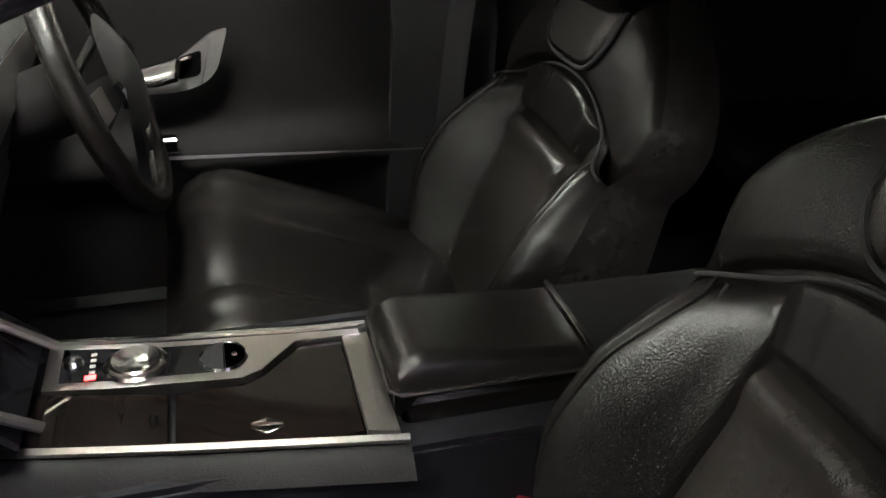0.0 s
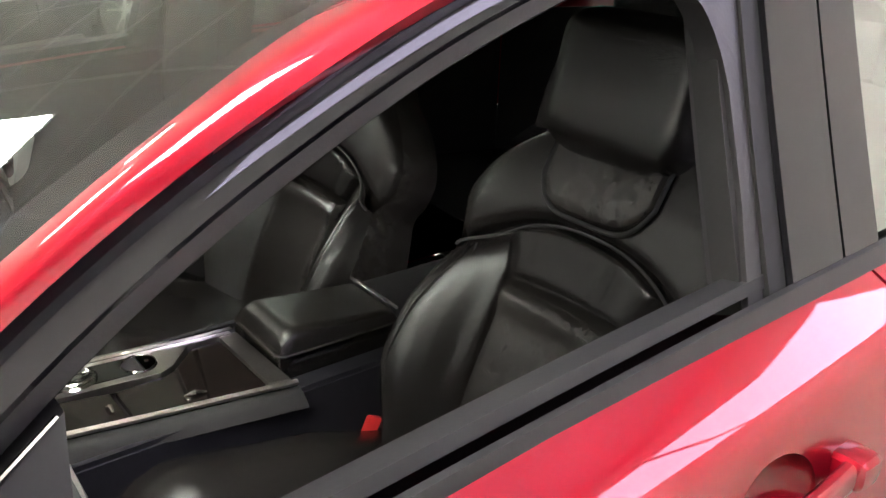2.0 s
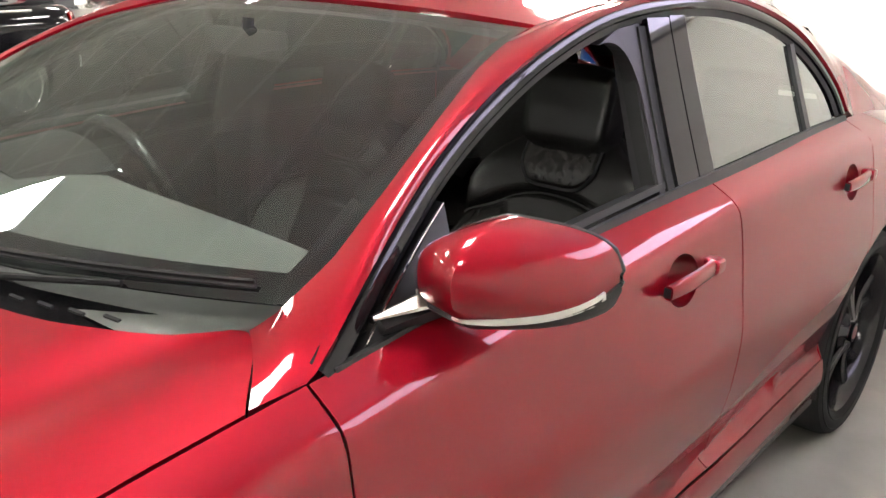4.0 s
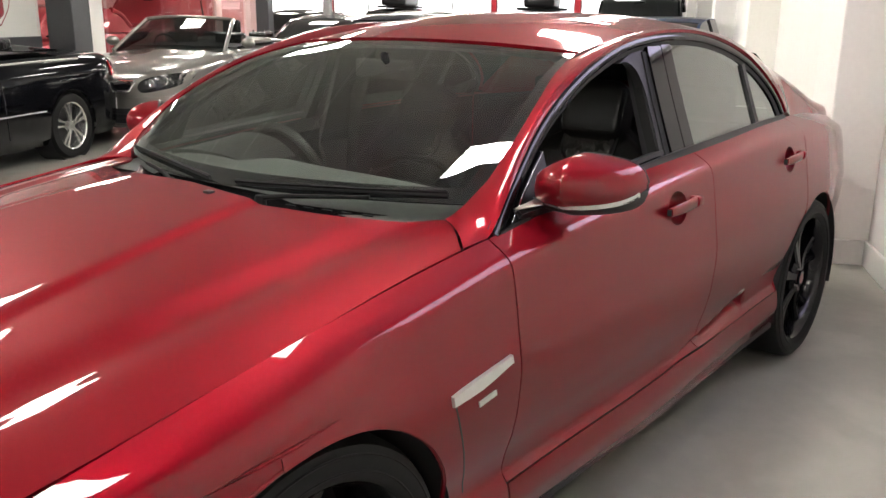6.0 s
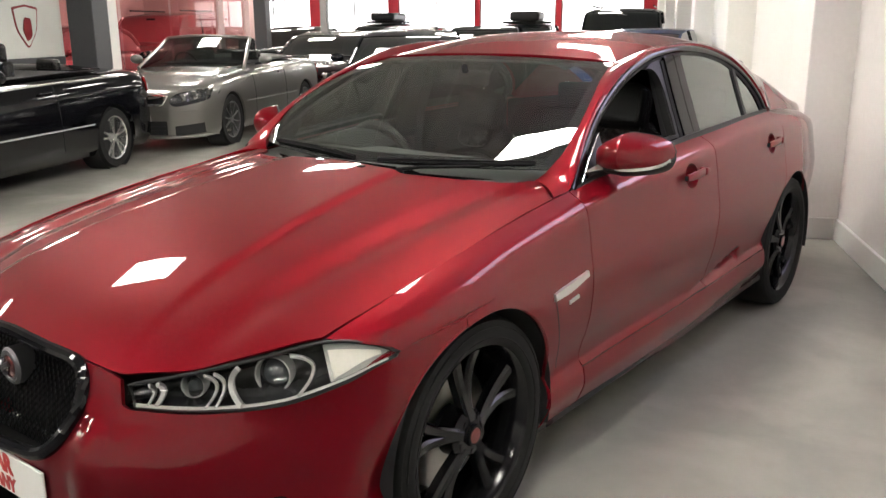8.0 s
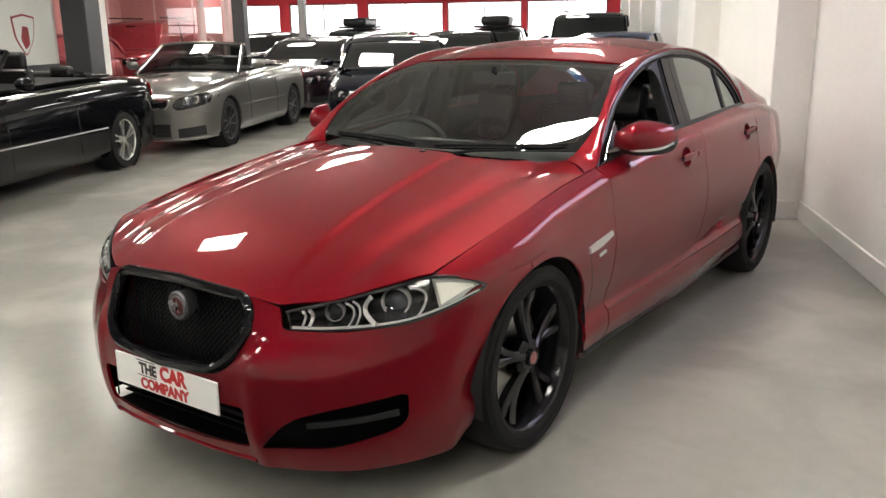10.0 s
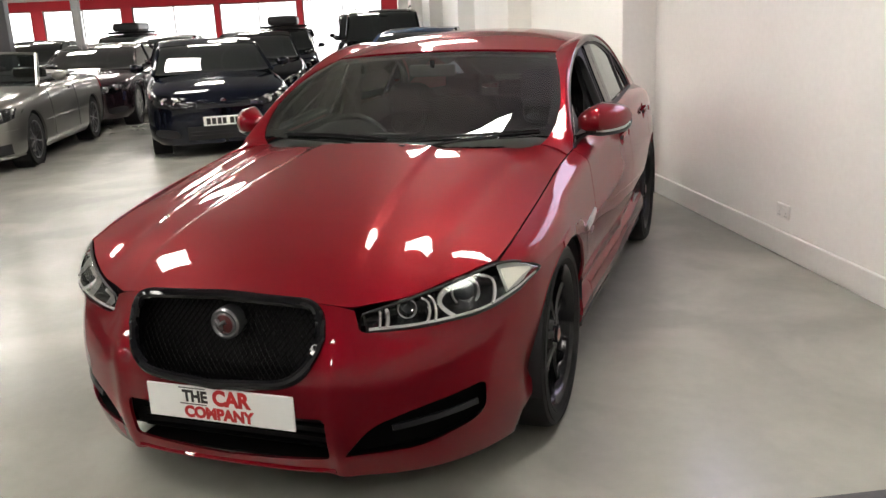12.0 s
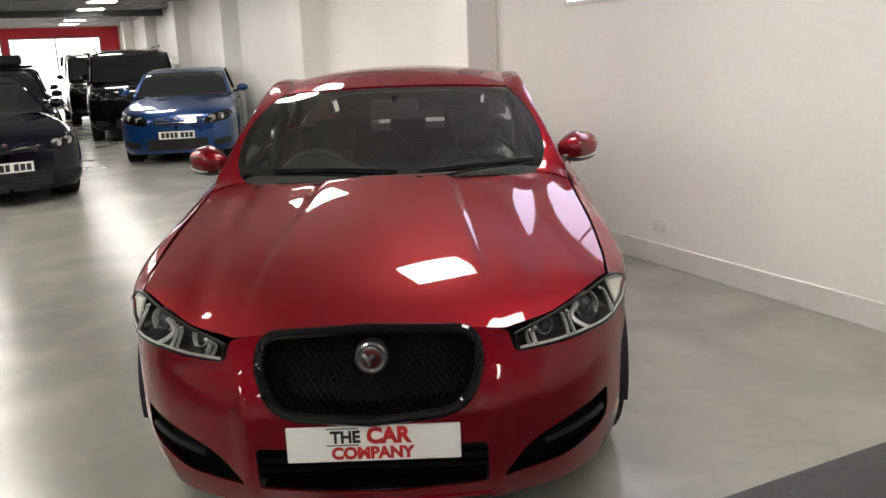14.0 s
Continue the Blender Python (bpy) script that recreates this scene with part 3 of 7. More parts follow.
    # wheel-arch liner
    for ax, r in ((0.0, 0.376), (-WB, 0.38)):
        bm = bmesh.new()
        n = 40
        for k in range(n):
            t0, t1 = radians(-15 + 210 * k / n), radians(-15 + 210 * (k + 1) / n)
            v = [bm.verts.new((ax + r * math.cos(t), side * y, TIRE + r * math.sin(t))) for t, y in ((t0, 0.58), (t1, 0.58), (t1, 0.885), (t0, 0.885))]
            bm.faces.new(v)
        bmesh.ops.remove_doubles(bm, verts=bm.verts, dist=1e-5)
        part("arch_liner", bm, MATT, car)
        # rolled lip of the arch
        pts = []
        for k in range(41):
            t = radians(-8 + 196 * k / 40)
            x, z = ax + (r + 0.001) * math.cos(t), TIRE + (r + 0.001) * math.sin(t)
            s = (top_z(x) - z) / (top_z(x) - 0.19)
            pts.append((x, side * (side_point(x, min(s, 0.97))[1] - 0.004), z))
        part("arch_lip", sweep_bm(pts, 0.006, 8), RED, car)
    # side vent blade and groove behind the front wheel
    def sp(x, z, out=0.0):
        s = (top_z(x) - z) / (top_z(x) - 0.19)
        p = side_point(x, s)
        return Vector((x, side * (p[1] + out + 0.004), z))

    blade = crv((-0.338, 0.672), (-0.44, 0.682), (-0.548, 0.700))
    part("side_vent", strip_bm([sp(*blade(k / 10), 0.001) for k in range(11)], lambda t: 0.022 + 0.010 * math.sin(math.pi * min(1, t * 1.0 + 0.1)), 0.008, (0, side, 0.1)), SILVER, car, "silver vent blade behind the front wheel")
    part("wing_badge", strip_bm([sp(-0.43 - 0.012 * k, 0.633 + 0.0015 * k, 0.001) for k in range(6)], 0.013, 0.003, (0, side, 0.1)), SILVER, car)
    part("vent_groove", strip_bm([sp(-0.352 - 0.085 * k / 8, 0.655 - 0.25 * k / 8, 0.0002) for k in range(9)], 0.005, 0.0006, (0, side, 0)), MATT, car)
# bonnet
bonnet_front = spl((0, 0.812), (0.3, 0.81), (0.43, 0.800), (0.55, 0.783), (0.60, 0.762), (0.75, 0.69), (0.88, 0.60), (1, 0.489))
bonnet_rear = spl((0, -0.375), (0.25, -0.366), (0.33, -0.370), (0.47, -0.400), (0.60, -0.438), (0.69, -0.487), (0.74, -0.530), (0.78, -0.580), (0.805, -0.606), (0.825, -0.612), (0.84, -0.608), (1, -0.507))
centre_z = spl((-0.6, 1.005), (-0.405, 0.992), (0.0, 0.938), (0.3, 0.884), (0.55, 0.822), (0.7, 0.772), (0.812, 0.716))
drop_z = spl((-0.60, 0.058), (-0.54, 0.062), (-0.3, 0.0735), (0.0, 0.078), (0.3, 0.079), (0.49, 0.077), (0.6, 0.10), (0.78, 0.2))


def bonnet_z(x, y):
    a = abs(y) / 0.79
    z = centre_z(x) - drop_z(x) * a ** 2.2
    fade = min(1, max(0, (0.80 - x) / 0.35))
    yc = spl((-0.5, 0.26), (0.2, 0.33), (0.8, 0.40))(x)
    z += 0.012 * fade / (1 + math.exp((abs(y) - yc) / 0.007)) - 0.010 * fade * (abs(y) < 0.0)
    yv = spl((-0.5, 0.62), (0.2, 0.585), (0.6, 0.56))(x)
    z -= 0.011 * min(1, fade * 1.6) * math.exp(-(((abs(y) - yv) / 0.055) ** 2))
    return z


def bonnet_point(a, b):
    k = abs(2 * a - 1)
    x = bonnet_front(k) + (bonnet_rear(k) - bonnet_front(k)) * b
    y = (2 * a - 1) * (top_y(x) - 0.0075)
    return np.array([x, y, bonnet_z(x, y)])


bonnet = part("bonnet", grid_bm(bonnet_point, 180, 60, 0.006), RED, car)

# front bumper: plan line and lean
plan = crv((0.925, 0), (0.921, 0.2), (0.902, 0.345), (0.845, 0.50), (0.745, 0.65), (0.62, 0.755), (0.48, 0.828), (0.345, 0.874), (0.22, 0.898), (0.10, 0.906))
top_edge = spl((0, 0.708), (0.2, 0.705), (0.33, 0.694), (0.40, 0.682), (0.434, 0.668), (0.447, 0.612), (0.60, 0.612), (0.76, 0.634), (0.83, 0.662), (0.874, 0.712), (0.898, 0.7245), (0.906, 0.7345))
low_edge = spl((0, 0.165), (0.33, 0.168), (0.36, 0.16), (0.6, 0.15), (0.80, 0.155), (0.906, 0.17))


def bumper_xy(t, z):
    x, y = plan(t)
    front = max(0.0, 1 - (y / 0.87) ** 4)
    x -= front * (0.40 * max(0, z - 0.455) * min(1, 0.35 + 5 * max(0, z - 0.455)))
    if z < 0.36:
        x -= 0.03 * ((0.36 - z) / 0.2) ** 2 * (0.5 + front)
        y -= 0.03 * ((0.36 - z) / 0.2) ** 2 * (y / 0.876) ** 2
    # fold that sets the middle of the bumper off from its corners
    x += 0.014 * math.exp(-(((y - 0.385) / 0.032) ** 2)) * min(1.0, max(0.0, (0.64 - z) / 0.12))
    k = min(1.0, max(0.0, (0.44 - x) / 0.12))
    if k:
        y = y * (1 - k) + k * side_point(x, (top_z(x) - z) / (top_z(x) - 0.19))[1]
    return x, y


def bumper_point(a, b):
    t = abs(2 * a - 1)
    sg = 1 if a >= 0.5 else -1
    y0 = plan(t)[1]
    z = low_edge(y0) + (top_edge(y0) - low_edge(y0)) * b
    x, y = bumper_xy(t, z)
    return np.array([x, sg * y, z])


bumper = part("front_bumper", grid_bm(bumper_point, 150, 40, 0.012), RED, car)


def rounded(outline, seg=6):
    """Rounds the corners of a polygon given as (y, z, radius)."""
    out = []
    n = len(outline)
    for i in range(n):
        p, r = Vector(outline[i][:2]), outline[i][2]
        a, b = Vector(outline[i - 1][:2]), Vector(outline[(i + 1) % n][:2])
        da, db = (a - p).normalized(), (b - p).normalized()
        if r <= 0:
            out.append(tuple(p))
            continue
        for k in range(seg + 1):
            t = k / seg
            q = p + da * r * (1 - t) ** 2 + db * r * t ** 2
            out.append(tuple(q))
    return out


def x_prism(outline, x0, x1, side=1):
    return prism_bm(outline, lambda y, z: (x1, side * y, z), lambda y, z: (x0, side * y, z))


GRILLE = rounded([(-0.338, 0.702, 0.065), (-0.345, 0.60, 0.0), (-0.305, 0.470, 0.10), (0, 0.446, 0.0), (0.305, 0.470, 0.10), (0.345, 0.60, 0.0), (0.338, 0.702, 0.065), (0, 0.716, 0.0)], 8)
INTAKE = rounded([(-0.352, 0.365, 0.02), (-0.352, 0.225, 0.02), (0, 0.205, 0), (0.352, 0.225, 0.02), (0.352, 0.365, 0.02), (0, 0.372, 0)], 4)
FOG = rounded([(0.395, 0.235, 0.015), (0.60, 0.245, 0.03), (0.765, 0.300, 0.05), (0.765, 0.412, 0.02), (0.60, 0.378, 0.06), (0.48, 0.335, 0.05)], 6)
carve(bumper, [x_prism(GRILLE, 0.6, 1.1), x_prism(INTAKE, 0.6, 1.1), x_prism(FOG, 0.3, 1.1), x_prism(FOG, 0.3, 1.1, -1), arch_cutter(0.0, 0.375, 1), arch_cutter(0.0, 0.375, -1)])


def front_x(y, z, back=0.0):
    lo, hi = 0.0, 1.0
    for _ in range(24):
        m = (lo + hi) / 2
        lo, hi = (m, hi) if bumper_xy(m, z)[1] < abs(y) else (lo, m)
    return bumper_xy((lo + hi) / 2, z)[0] - back


# grille
grille = part("grille_surround", sweep_bm([(front_x(y, min(z, 0.71), -0.002), y, z) for y, z in [((GRILLE[i][0] * (1 - f) + GRILLE[(i + 1) % len(GRILLE)][0] * f) * 0.965, 0.585 + (GRILLE[i][1] * (1 - f) + GRILLE[(i + 1) % len(GRILLE)][1] * f - 0.585) * 0.940) for i in range(len(GRILLE)) for f in (0, 0.33, 0.66)]], 0.0175, 10, closed=True), GLOSS, car, "gloss black grille surround")
part("grille_back", x_prism([(y * 0.98, 0.58 + (z - 0.58) * 0.98) for y, z in GRILLE], 0.74, 0.765), MATT, grille)
bm = bmesh.new()
for k in range(-34, 35):
    for sg in (-1, 1):
        pts = []
        for j in range(9):
            z = 0.465 + 0.225 * j / 8
            y = k * 0.02 + sg * (z - 0.58) * 0.75
            if abs(y) < 0.325 - 0.05 * max(0, (0.52 - z) / 0.06):
                pts.append((front_x(y, z, 0.045), y, z))
        if len(pts) > 1:
            sweep_bm(pts, 0.0022, 5, bm=bm)
tagged(part("grille_mesh", bm, GRILLEBLACK, grille, "black diamond mesh"), kind="stuff")
bx = front_x(0, 0.622) - 0.026
badge = part("badge", lathe_bm([(0.0, bx + 0.022), (0.028, bx + 0.022), (0.036, bx + 0.018), (0.043, bx + 0.022), (0.050, bx + 0.016), (0.050, bx - 0.03)], 40, "X", (0, 0.008, 0.622)), LAMPDARK, grille, "round chrome badge with a dark red centre")
part("emblem", lathe_bm([(0.0, bx + 0.026), (0.02, bx + 0.025), (0.030, bx + 0.0215)], 32, "X", (0, 0.008, 0.622)), mat("dark_red_enamel", (0.10, 0.018, 0.018), rough=0.25, metal=0.4, coat=0.5), badge)
bm = bmesh.new()
sweep_bm([(bx + 0.026, -0.016, 0.634), (bx + 0.033, -0.006, 0.628), (bx + 0.034, 0.004, 0.616), (bx + 0.029, 0.002, 0.602)], lambda t: 0.009 - 0.004 * t, 8, bm=bm)
sweep_bm([(bx + 0.026, 0.017, 0.633), (bx + 0.033, 0.006, 0.627), (bx + 0.034, -0.003, 0.616)], lambda t: 0.008 - 0.003 * t, 8, bm=bm)
part("relief", bm, LAMPDARK, badge)

# lower intake, fog vents
part("intake_back", x_prism([(y * 1.4, 0.29 + (z - 0.29) * 1.25) for y, z in INTAKE], 0.76, 0.775), MATT, car, "black lower air intake")
part("intake_floor", grid_bm(lambda a, b: np.array([0.70 + (front_x(0.345 * (2 * a - 1), 0.215, 0.012) - 0.70) * b, 0.345 * (2 * a - 1), 0.212]), 16, 3, 0.006), GRILLEBLACK, car)
for k in range(4):
    part("intake_slat", box_bm(0.822, 0.842, -0.35, 0.35, 0.238 + 0.032 * k, 0.245 + 0.032 * k, 0.002, 1), GRILLEBLACK, car)
for side in (1, -1):
    pocket = part("fog_vent", grid_bm(lambda a, b: np.array([front_x(0.39 + 0.39 * a, 0.32) - 0.055 - 0.01 * math.sin(3 * a), 0.39 + 0.39 * a, 0.21 + 0.22 * b]), 14, 8, 0.004, side), GRILLEBLACK, car, "black side air vent in the bumper")
    pts = [(front_x(0.53 + 0.21 * k / 8, 0.35, 0.018), side * (0.53 + 0.21 * k / 8), 0.318 + 0.028 * k / 8) for k in range(9)]
    part("vent_blade", strip_bm(pts, 0.020, 0.010, (1, side * 0.6, 0.2)), SATIN, pocket)
    # wall of the vent
    bm = bmesh.new()
    ring = [(y, z) for y, z in FOG]
    a = [bm.verts.new((front_x(y, z, 0.004), side * y, z)) for y, z in ring]
    b = [bm.verts.new((front_x(y, z, 0.07), side * y, z)) for y, z in ring]
    for i in range(len(ring)):
        j = (i + 1) % len(ring)
        bm.faces.new((a[i], a[j], b[j], b[i]))
    part("vent_wall", bm, GRILLEBLACK, pocket)
    # lower lip
part("splitter", sweep_bm([(front_x(y, 0.175, 0.004), y, 0.178) for y in [-0.36 + 0.72 * k / 24 for k in range(25)]], 0.013, 8, flat=0.8), RED, car)

# number plate with dealer lettering
plate = part("show_plate", box_bm(0.922, 0.930, -0.252, 0.268, 0.327, 0.440, 0.003, 1), PLATEWHITE, car, "white show plate with red and black dealer lettering")
face = Matrix.Translation((0.9306, 0.008, 0)) @ Matrix(((0, 0, 1, 0), (1, 0, 0, 0), (0, 1, 0, 0), (0, 0, 0, 1)))
text_part("THE", 0.052, PRINTBLACK, plate, face @ Matrix.Translation((-0.083, 0.405, 0)), bold=0.0022, squeeze=0.92)
text_part("CAR", 0.068, PRINTRED, plate, face @ Matrix.Translation((0.045, 0.407, 0)), bold=0.0034, squeeze=0.95)
text_part("COMPANY", 0.050, PRINTRED, plate, face @ Matrix.Translation((-0.004, 0.353, 0)), bold=0.0026, squeeze=1.0)
for z in (0.432, 0.379):
    part("printed_line", box_bm(0.9300, 0.9309, -0.132, -0.036, z, z + 0.003), PRINTBLACK, plate, smooth=False)

# headlamps
lamp_top = crv((0.786, 0.448, 0.664), (0.70, 0.575, 0.695), (0.60, 0.69, 0.728), (0.489, 0.787, 0.755), (0.40, 0.842, 0.738), (0.334, 0.878, 0.706))
lamp_low = crv((0.790, 0.440, 0.610), (0.715, 0.60, 0.614), (0.61, 0.757, 0.634), (0.48, 0.832, 0.662), (0.40, 0.858, 0.684), (0.334, 0.880, 0.702))
for side in (1, -1):
    lamp = part("headlamp", grid_bm(lambda a, b: lamp_top(a) * (1 - b) + lamp_low(a) * b - np.array([0.055, 0.035, 0.0]) * math.sin(math.pi * min(1, max(0, b))) ** 0.5 * min(1, (1 - a) * 5) * min(1, 0.4 + a * 6), 30, 12, 0.004, side), LAMPBLACK, car, "swept-back clear headlamp with a dark inside")
    lens = part("lens", grid_bm(lambda a, b: lamp_top(a) * (1 - b) + lamp_low(a) * b + np.array([0.014, 0.008, 0.004]) * math.sin(math.pi * b) + np.array([0.001, 0.001, 0]), 36, 12, 0.0, side), LENS, lamp)
    lens.visible_shadow = False

    def lp(a, b, out=0.0):
        p = lamp_top(a) * (1 - b) + lamp_low(a) * b - np.array([0.03, 0.02, 0]) * math.sin(math.pi * b)
        return Vector((p[0] + out, side * (p[1] + out * 0.6), p[2]))

    edge = [lp(0.03 + 0.90 * k / 30, 0.92, 0.010) for k in range(31)]
    part("light_strip", strip_bm(edge, lambda t: 0.009 - 0.004 * t, 0.004, (0.8, side * 0.5, 0.3)), LAMPGREY, lamp, "silver light guide along the lower edge")
    for a, r in ((0.455, 0.039), (0.20, 0.026)):
        c = lp(a, 0.5, -0.012)
        n = Vector((0.85, side * 0.45, 0.1)).normalized()
        q = n.to_track_quat("Y", "Z").to_matrix().to_4x4()
        prof = [(r * 1.16, -0.02), (r * 1.16, 0.014), (r * 1.10, 0.018), (r * 1.02, 0.016), (r * 0.97, -0.004)]
        bm = lathe_bm(prof, 36, "Y")
        bm.transform(Matrix.Translation(c) @ q)
        part("lamp_ring", bm, LAMPRING, lamp, "thin silver ring round the projector")
        bm = lathe_bm([(0.001, 0.018), (r * 0.5, 0.014), (r * 0.85, 0.002), (r * 0.95, -0.008)], 32, "Y")
        bm.transform(Matrix.Translation(c) @ q)
        part("projector", bm, mat("projector_glass", (0.05, 0.055, 0.06), rough=0.03, coat=1.0), lamp)
    for a0, bend, wd in ((0.565, 0.060, 0.008), (0.352, -0.040, 0.014), (0.300, 0.022, 0.006), (0.272, 0.030, 0.006), (0.105, 0.014, 0.011), (0.075, 0.010, 0.006)):
        pts = [lp(a0 + bend * (1 - (2 * k / 14 - 1) ** 2) - bend * 0.5, 0.08 + 0.84 * k / 14, 0.012) for k in range(15)]
        part("light_blade", strip_bm(pts, wd, 0.010, (0.8, side * 0.5, 0.1)), LAMPRING, lamp)

    def tip(a, b, deep):
        p = lamp_top(a) * (1 - b) + lamp_low(a) * b
        return p - np.array([0.016, 0.012, 0]) * deep

    part("lamp_bezel", grid_bm(lambda a, b: tip(0.64 + 0.345 * a, 0.05 + 0.92 * b, 0.55 + 0.3 * (1 - a)), 12, 8, 0.003, side), LAMPGREY, lamp, "grey bezel at the lamp's outer end")
    part("reflector", grid_bm(lambda a, b: tip(0.655 + 0.235 * a, 0.22 + 0.12 * a + (0.66 - 0.44 * a) * b, 0.42 + 0.2 * (1 - a)), 10, 6, 0.003, side), REFLECTOR, lamp, "pale cream side reflector")
    ring = [lp(k / 40, 0.0, 0.001) for k in range(41)] + [lp(1 - k / 40, 1.0, 0.001) for k in range(1, 40)]
    part("lamp_seal", sweep_bm(ring, 0.0048, 8, closed=True), SATIN, lamp, "black rubber seal round the lens")

# greenhouse lines
belt_y = spl((-2.95, 0.742), (-2.4, 0.777), (-1.7, 0.802), (-1.0, 0.796), (-0.62, 0.80))
belt_z = spl((-2.95, 1.035), (-2.4, 1.045), (-1.7, 1.030), (-1.0, 0.982), (-0.62, 0.944))


def pane_y(x, z):
    return belt_y(x) - 0.43 * (z - belt_z(x)) - 0.10 * max(0, z - belt_z(x)) * max(0, 1.35 - z)


dlo = crv((-0.635, 0.920), (-0.68, 0.952), (-0.805, 1.041), (-0.929, 1.120), (-1.075, 1.191), (-1.246, 1.256), (-1.449, 1.308), (-1.70, 1.332), (-1.95, 1.326), (-2.18, 1.292), (-2.36, 1.242), (-2.49, 1.175), (-2.57, 1.105), (-2.585, 1.050))
BAND = 0.051


def dlo_out(t, wide):
    """The window line moved outwards by so much, in (x, z)."""
    d = dlo(min(1, t + 0.01)) - dlo(max(0, t - 0.01))
    d = d / np.linalg.norm(d)
    return dlo(t) + np.array([d[1], -d[0]]) * wide


def out_edge(a):
    if a < 0.06:
        base, corner = np.array([-0.511, 0.799, 0.938]), np.array([-0.597, 0.806, 0.945])
        k = a / 0.03
        return base * (1 - k) + corner * k if k < 1 else corner * (2 - k) + out_edge(0.06) * (k - 1)
    if a < 0.655:
        x, z = dlo_out(0.04 + 0.96 * (a - 0.06) / 0.595, BAND)
        z = max(z, belt_z(x) - 0.01)
        return np.array([x, pane_y(x, z) + 0.020, z])
    k = (a - 0.655) / 0.345
    p = out_edge(0.6549)
    x = p[0] + (-4.0 - p[0]) * k
    w = min(1.0, k * 18)
    w = w * w * (3 - 2 * w)
    return (1 - w) * (p + np.array([x - p[0], 0, 0])) + w * (side_point(x, 0.0) + np.array([0, 0.001, 0.0005]))


pace_x = crv((-0.614, 0), (-0.655, 0), (-0.74, 0), (-0.90, 0), (-1.12, 0), (-1.32, 0), (-1.75, 0), (-2.1, 0), (-2.4, 0), (-2.7, 0), (-3.0, 0), (-3.3, 0), (-3.62, 0), (-4.0, 0))
in_y = spl((-4.0, 0.44), (-3.62, 0.55), (-3.3, 0.55), (-3.0, 0.548), (-2.7, 0.563), (-2.4, 0.583), (-2.1, 0.593), (-1.75, 0.590), (-1.50, 0.582), (-1.32, 0.588), (-1.12, 0.634), (-0.982, 0.674), (-0.882, 0.698), (-0.793, 0.713), (-0.72, 0.715), (-0.665, 0.704), (-0.635, 0.690), (-0.614, 0.664))
in_z = spl((-4.0, 0.92), (-3.62, 0.985), (-3.3, 1.052), (-3.0, 1.182), (-2.7, 1.290), (-2.4, 1.352), (-2.1, 1.376), (-1.75, 1.372), (-1.50, 1.350), (-1.32, 1.322), (-1.12, 1.274), (-0.982, 1.217), (-0.882, 1.165), (-0.793, 1.111), (-0.72, 1.055), (-0.665, 1.014), (-0.635, 0.986), (-0.614, 0.962))


def in_edge(a):
    """Where the roof pillar meets the glass and the roof, from the bonnet back to the tail."""
    x = float(pace_x(a)[0])
    return np.array([x, in_y(x), in_z(x)])



for side in (1, -1):
    pillar = part("roof_pillar", grid_bm(lambda a, b: in_edge(a) * (1 - b) + out_edge(a) * b + np.array([0, 0.008, 0.008]) * math.sin(math.pi * b) * (1 + 3.4 * min(1, max(0, (a - 0.58) / 0.12)) * min(1, max(0, (1 - a) / 0.12))), 110, 12, 0.02, side, flip=True), RED, car)
roof_c = spl((-2.86, 1.338), (-2.5, 1.405), (-2.1, 1.434), (-1.75, 1.428), (-1.5, 1.398), (-1.29, 1.346))


def roof_point(a, b):
    k = 2 * a - 1
    x = -1.29 + (-2.86 + 1.29) * b
    lo, hi = 0.0, 1.0
    for _ in range(20):
        m = (lo + hi) / 2
        lo, hi = (m, hi) if in_edge(m)[0] > x - 0.03 else (lo, m)
    e = in_edge(lo)
    return np.array([x - 0.03 * abs(k) ** 2, k * (e[1] + 0.001), roof_c(x) + (e[2] - roof_c(x)) * abs(k) ** 2.4])


part("roof", grid_bm(roof_point, 40, 36, 0.02), RED, car)

ws_foot = spl((0, -0.412), (0.25, -0.435), (0.5, -0.530), (0.70, -0.656))
ws_mid = crv((-0.412, 1.001), (-0.62, 1.100), (-0.85, 1.195), (-1.08, 1.276), (-1.285, 1.339))
ws_side = crv((-0.650, 0), (-0.80, 0), (-0.98, 0), (-1.15, 0), (-1.315, 0))


def ws_point(a, b):
    """The curved screen: a across, b up; its sides follow the roof pillars."""
    t = 2 * a - 1
    c, ex = ws_mid(b), float(ws_side(b)[0])
    x = c[0] + (ex - c[0]) * abs(t) ** 2.0
    z = c[1] + (in_z(ex) - 0.004 - c[1]) * abs(t) ** 2.0
    return np.array([x, t * (in_y(ex) + 0.002), z])


screen = part("windscreen", grid_bm(ws_point, 40, 24, 0.0), GLASS, car)
screen.visible_shadow = False
# dark printed border of the screen
bm = bmesh.new()
for rng in ("low", "top", "l", "r"):
    def band(a, b):
        if rng == "low":
            p = ws_point(a, 0.07 * b)
        elif rng == "top":
            p = ws_point(a, 1 - 0.05 * b)
        elif rng == "l":
            p = ws_point(0.028 * b, a)
        else:
            p = ws_point(1 - 0.028 * b, a)
        return p - np.array([0.002, 0, 0.003])

    grid_bm(band, 36, 2, 0.0, bm=bm)
part("screen_border", bm, BORDERBLACK, car, "black printed border of the windscreen")
def scuttle_point(a, b):
    y = (2 * a - 1) * 0.655
    x0, x1 = bonnet_rear(abs(y) / 0.795) + 0.012, ws_foot(abs(y)) - 0.02
    return np.array([x0 + (x1 - x0) * b, y, bonnet_z(x0, y) - 0.013 + 0.004 * b - 0.010 * math.sin(math.pi * b)])


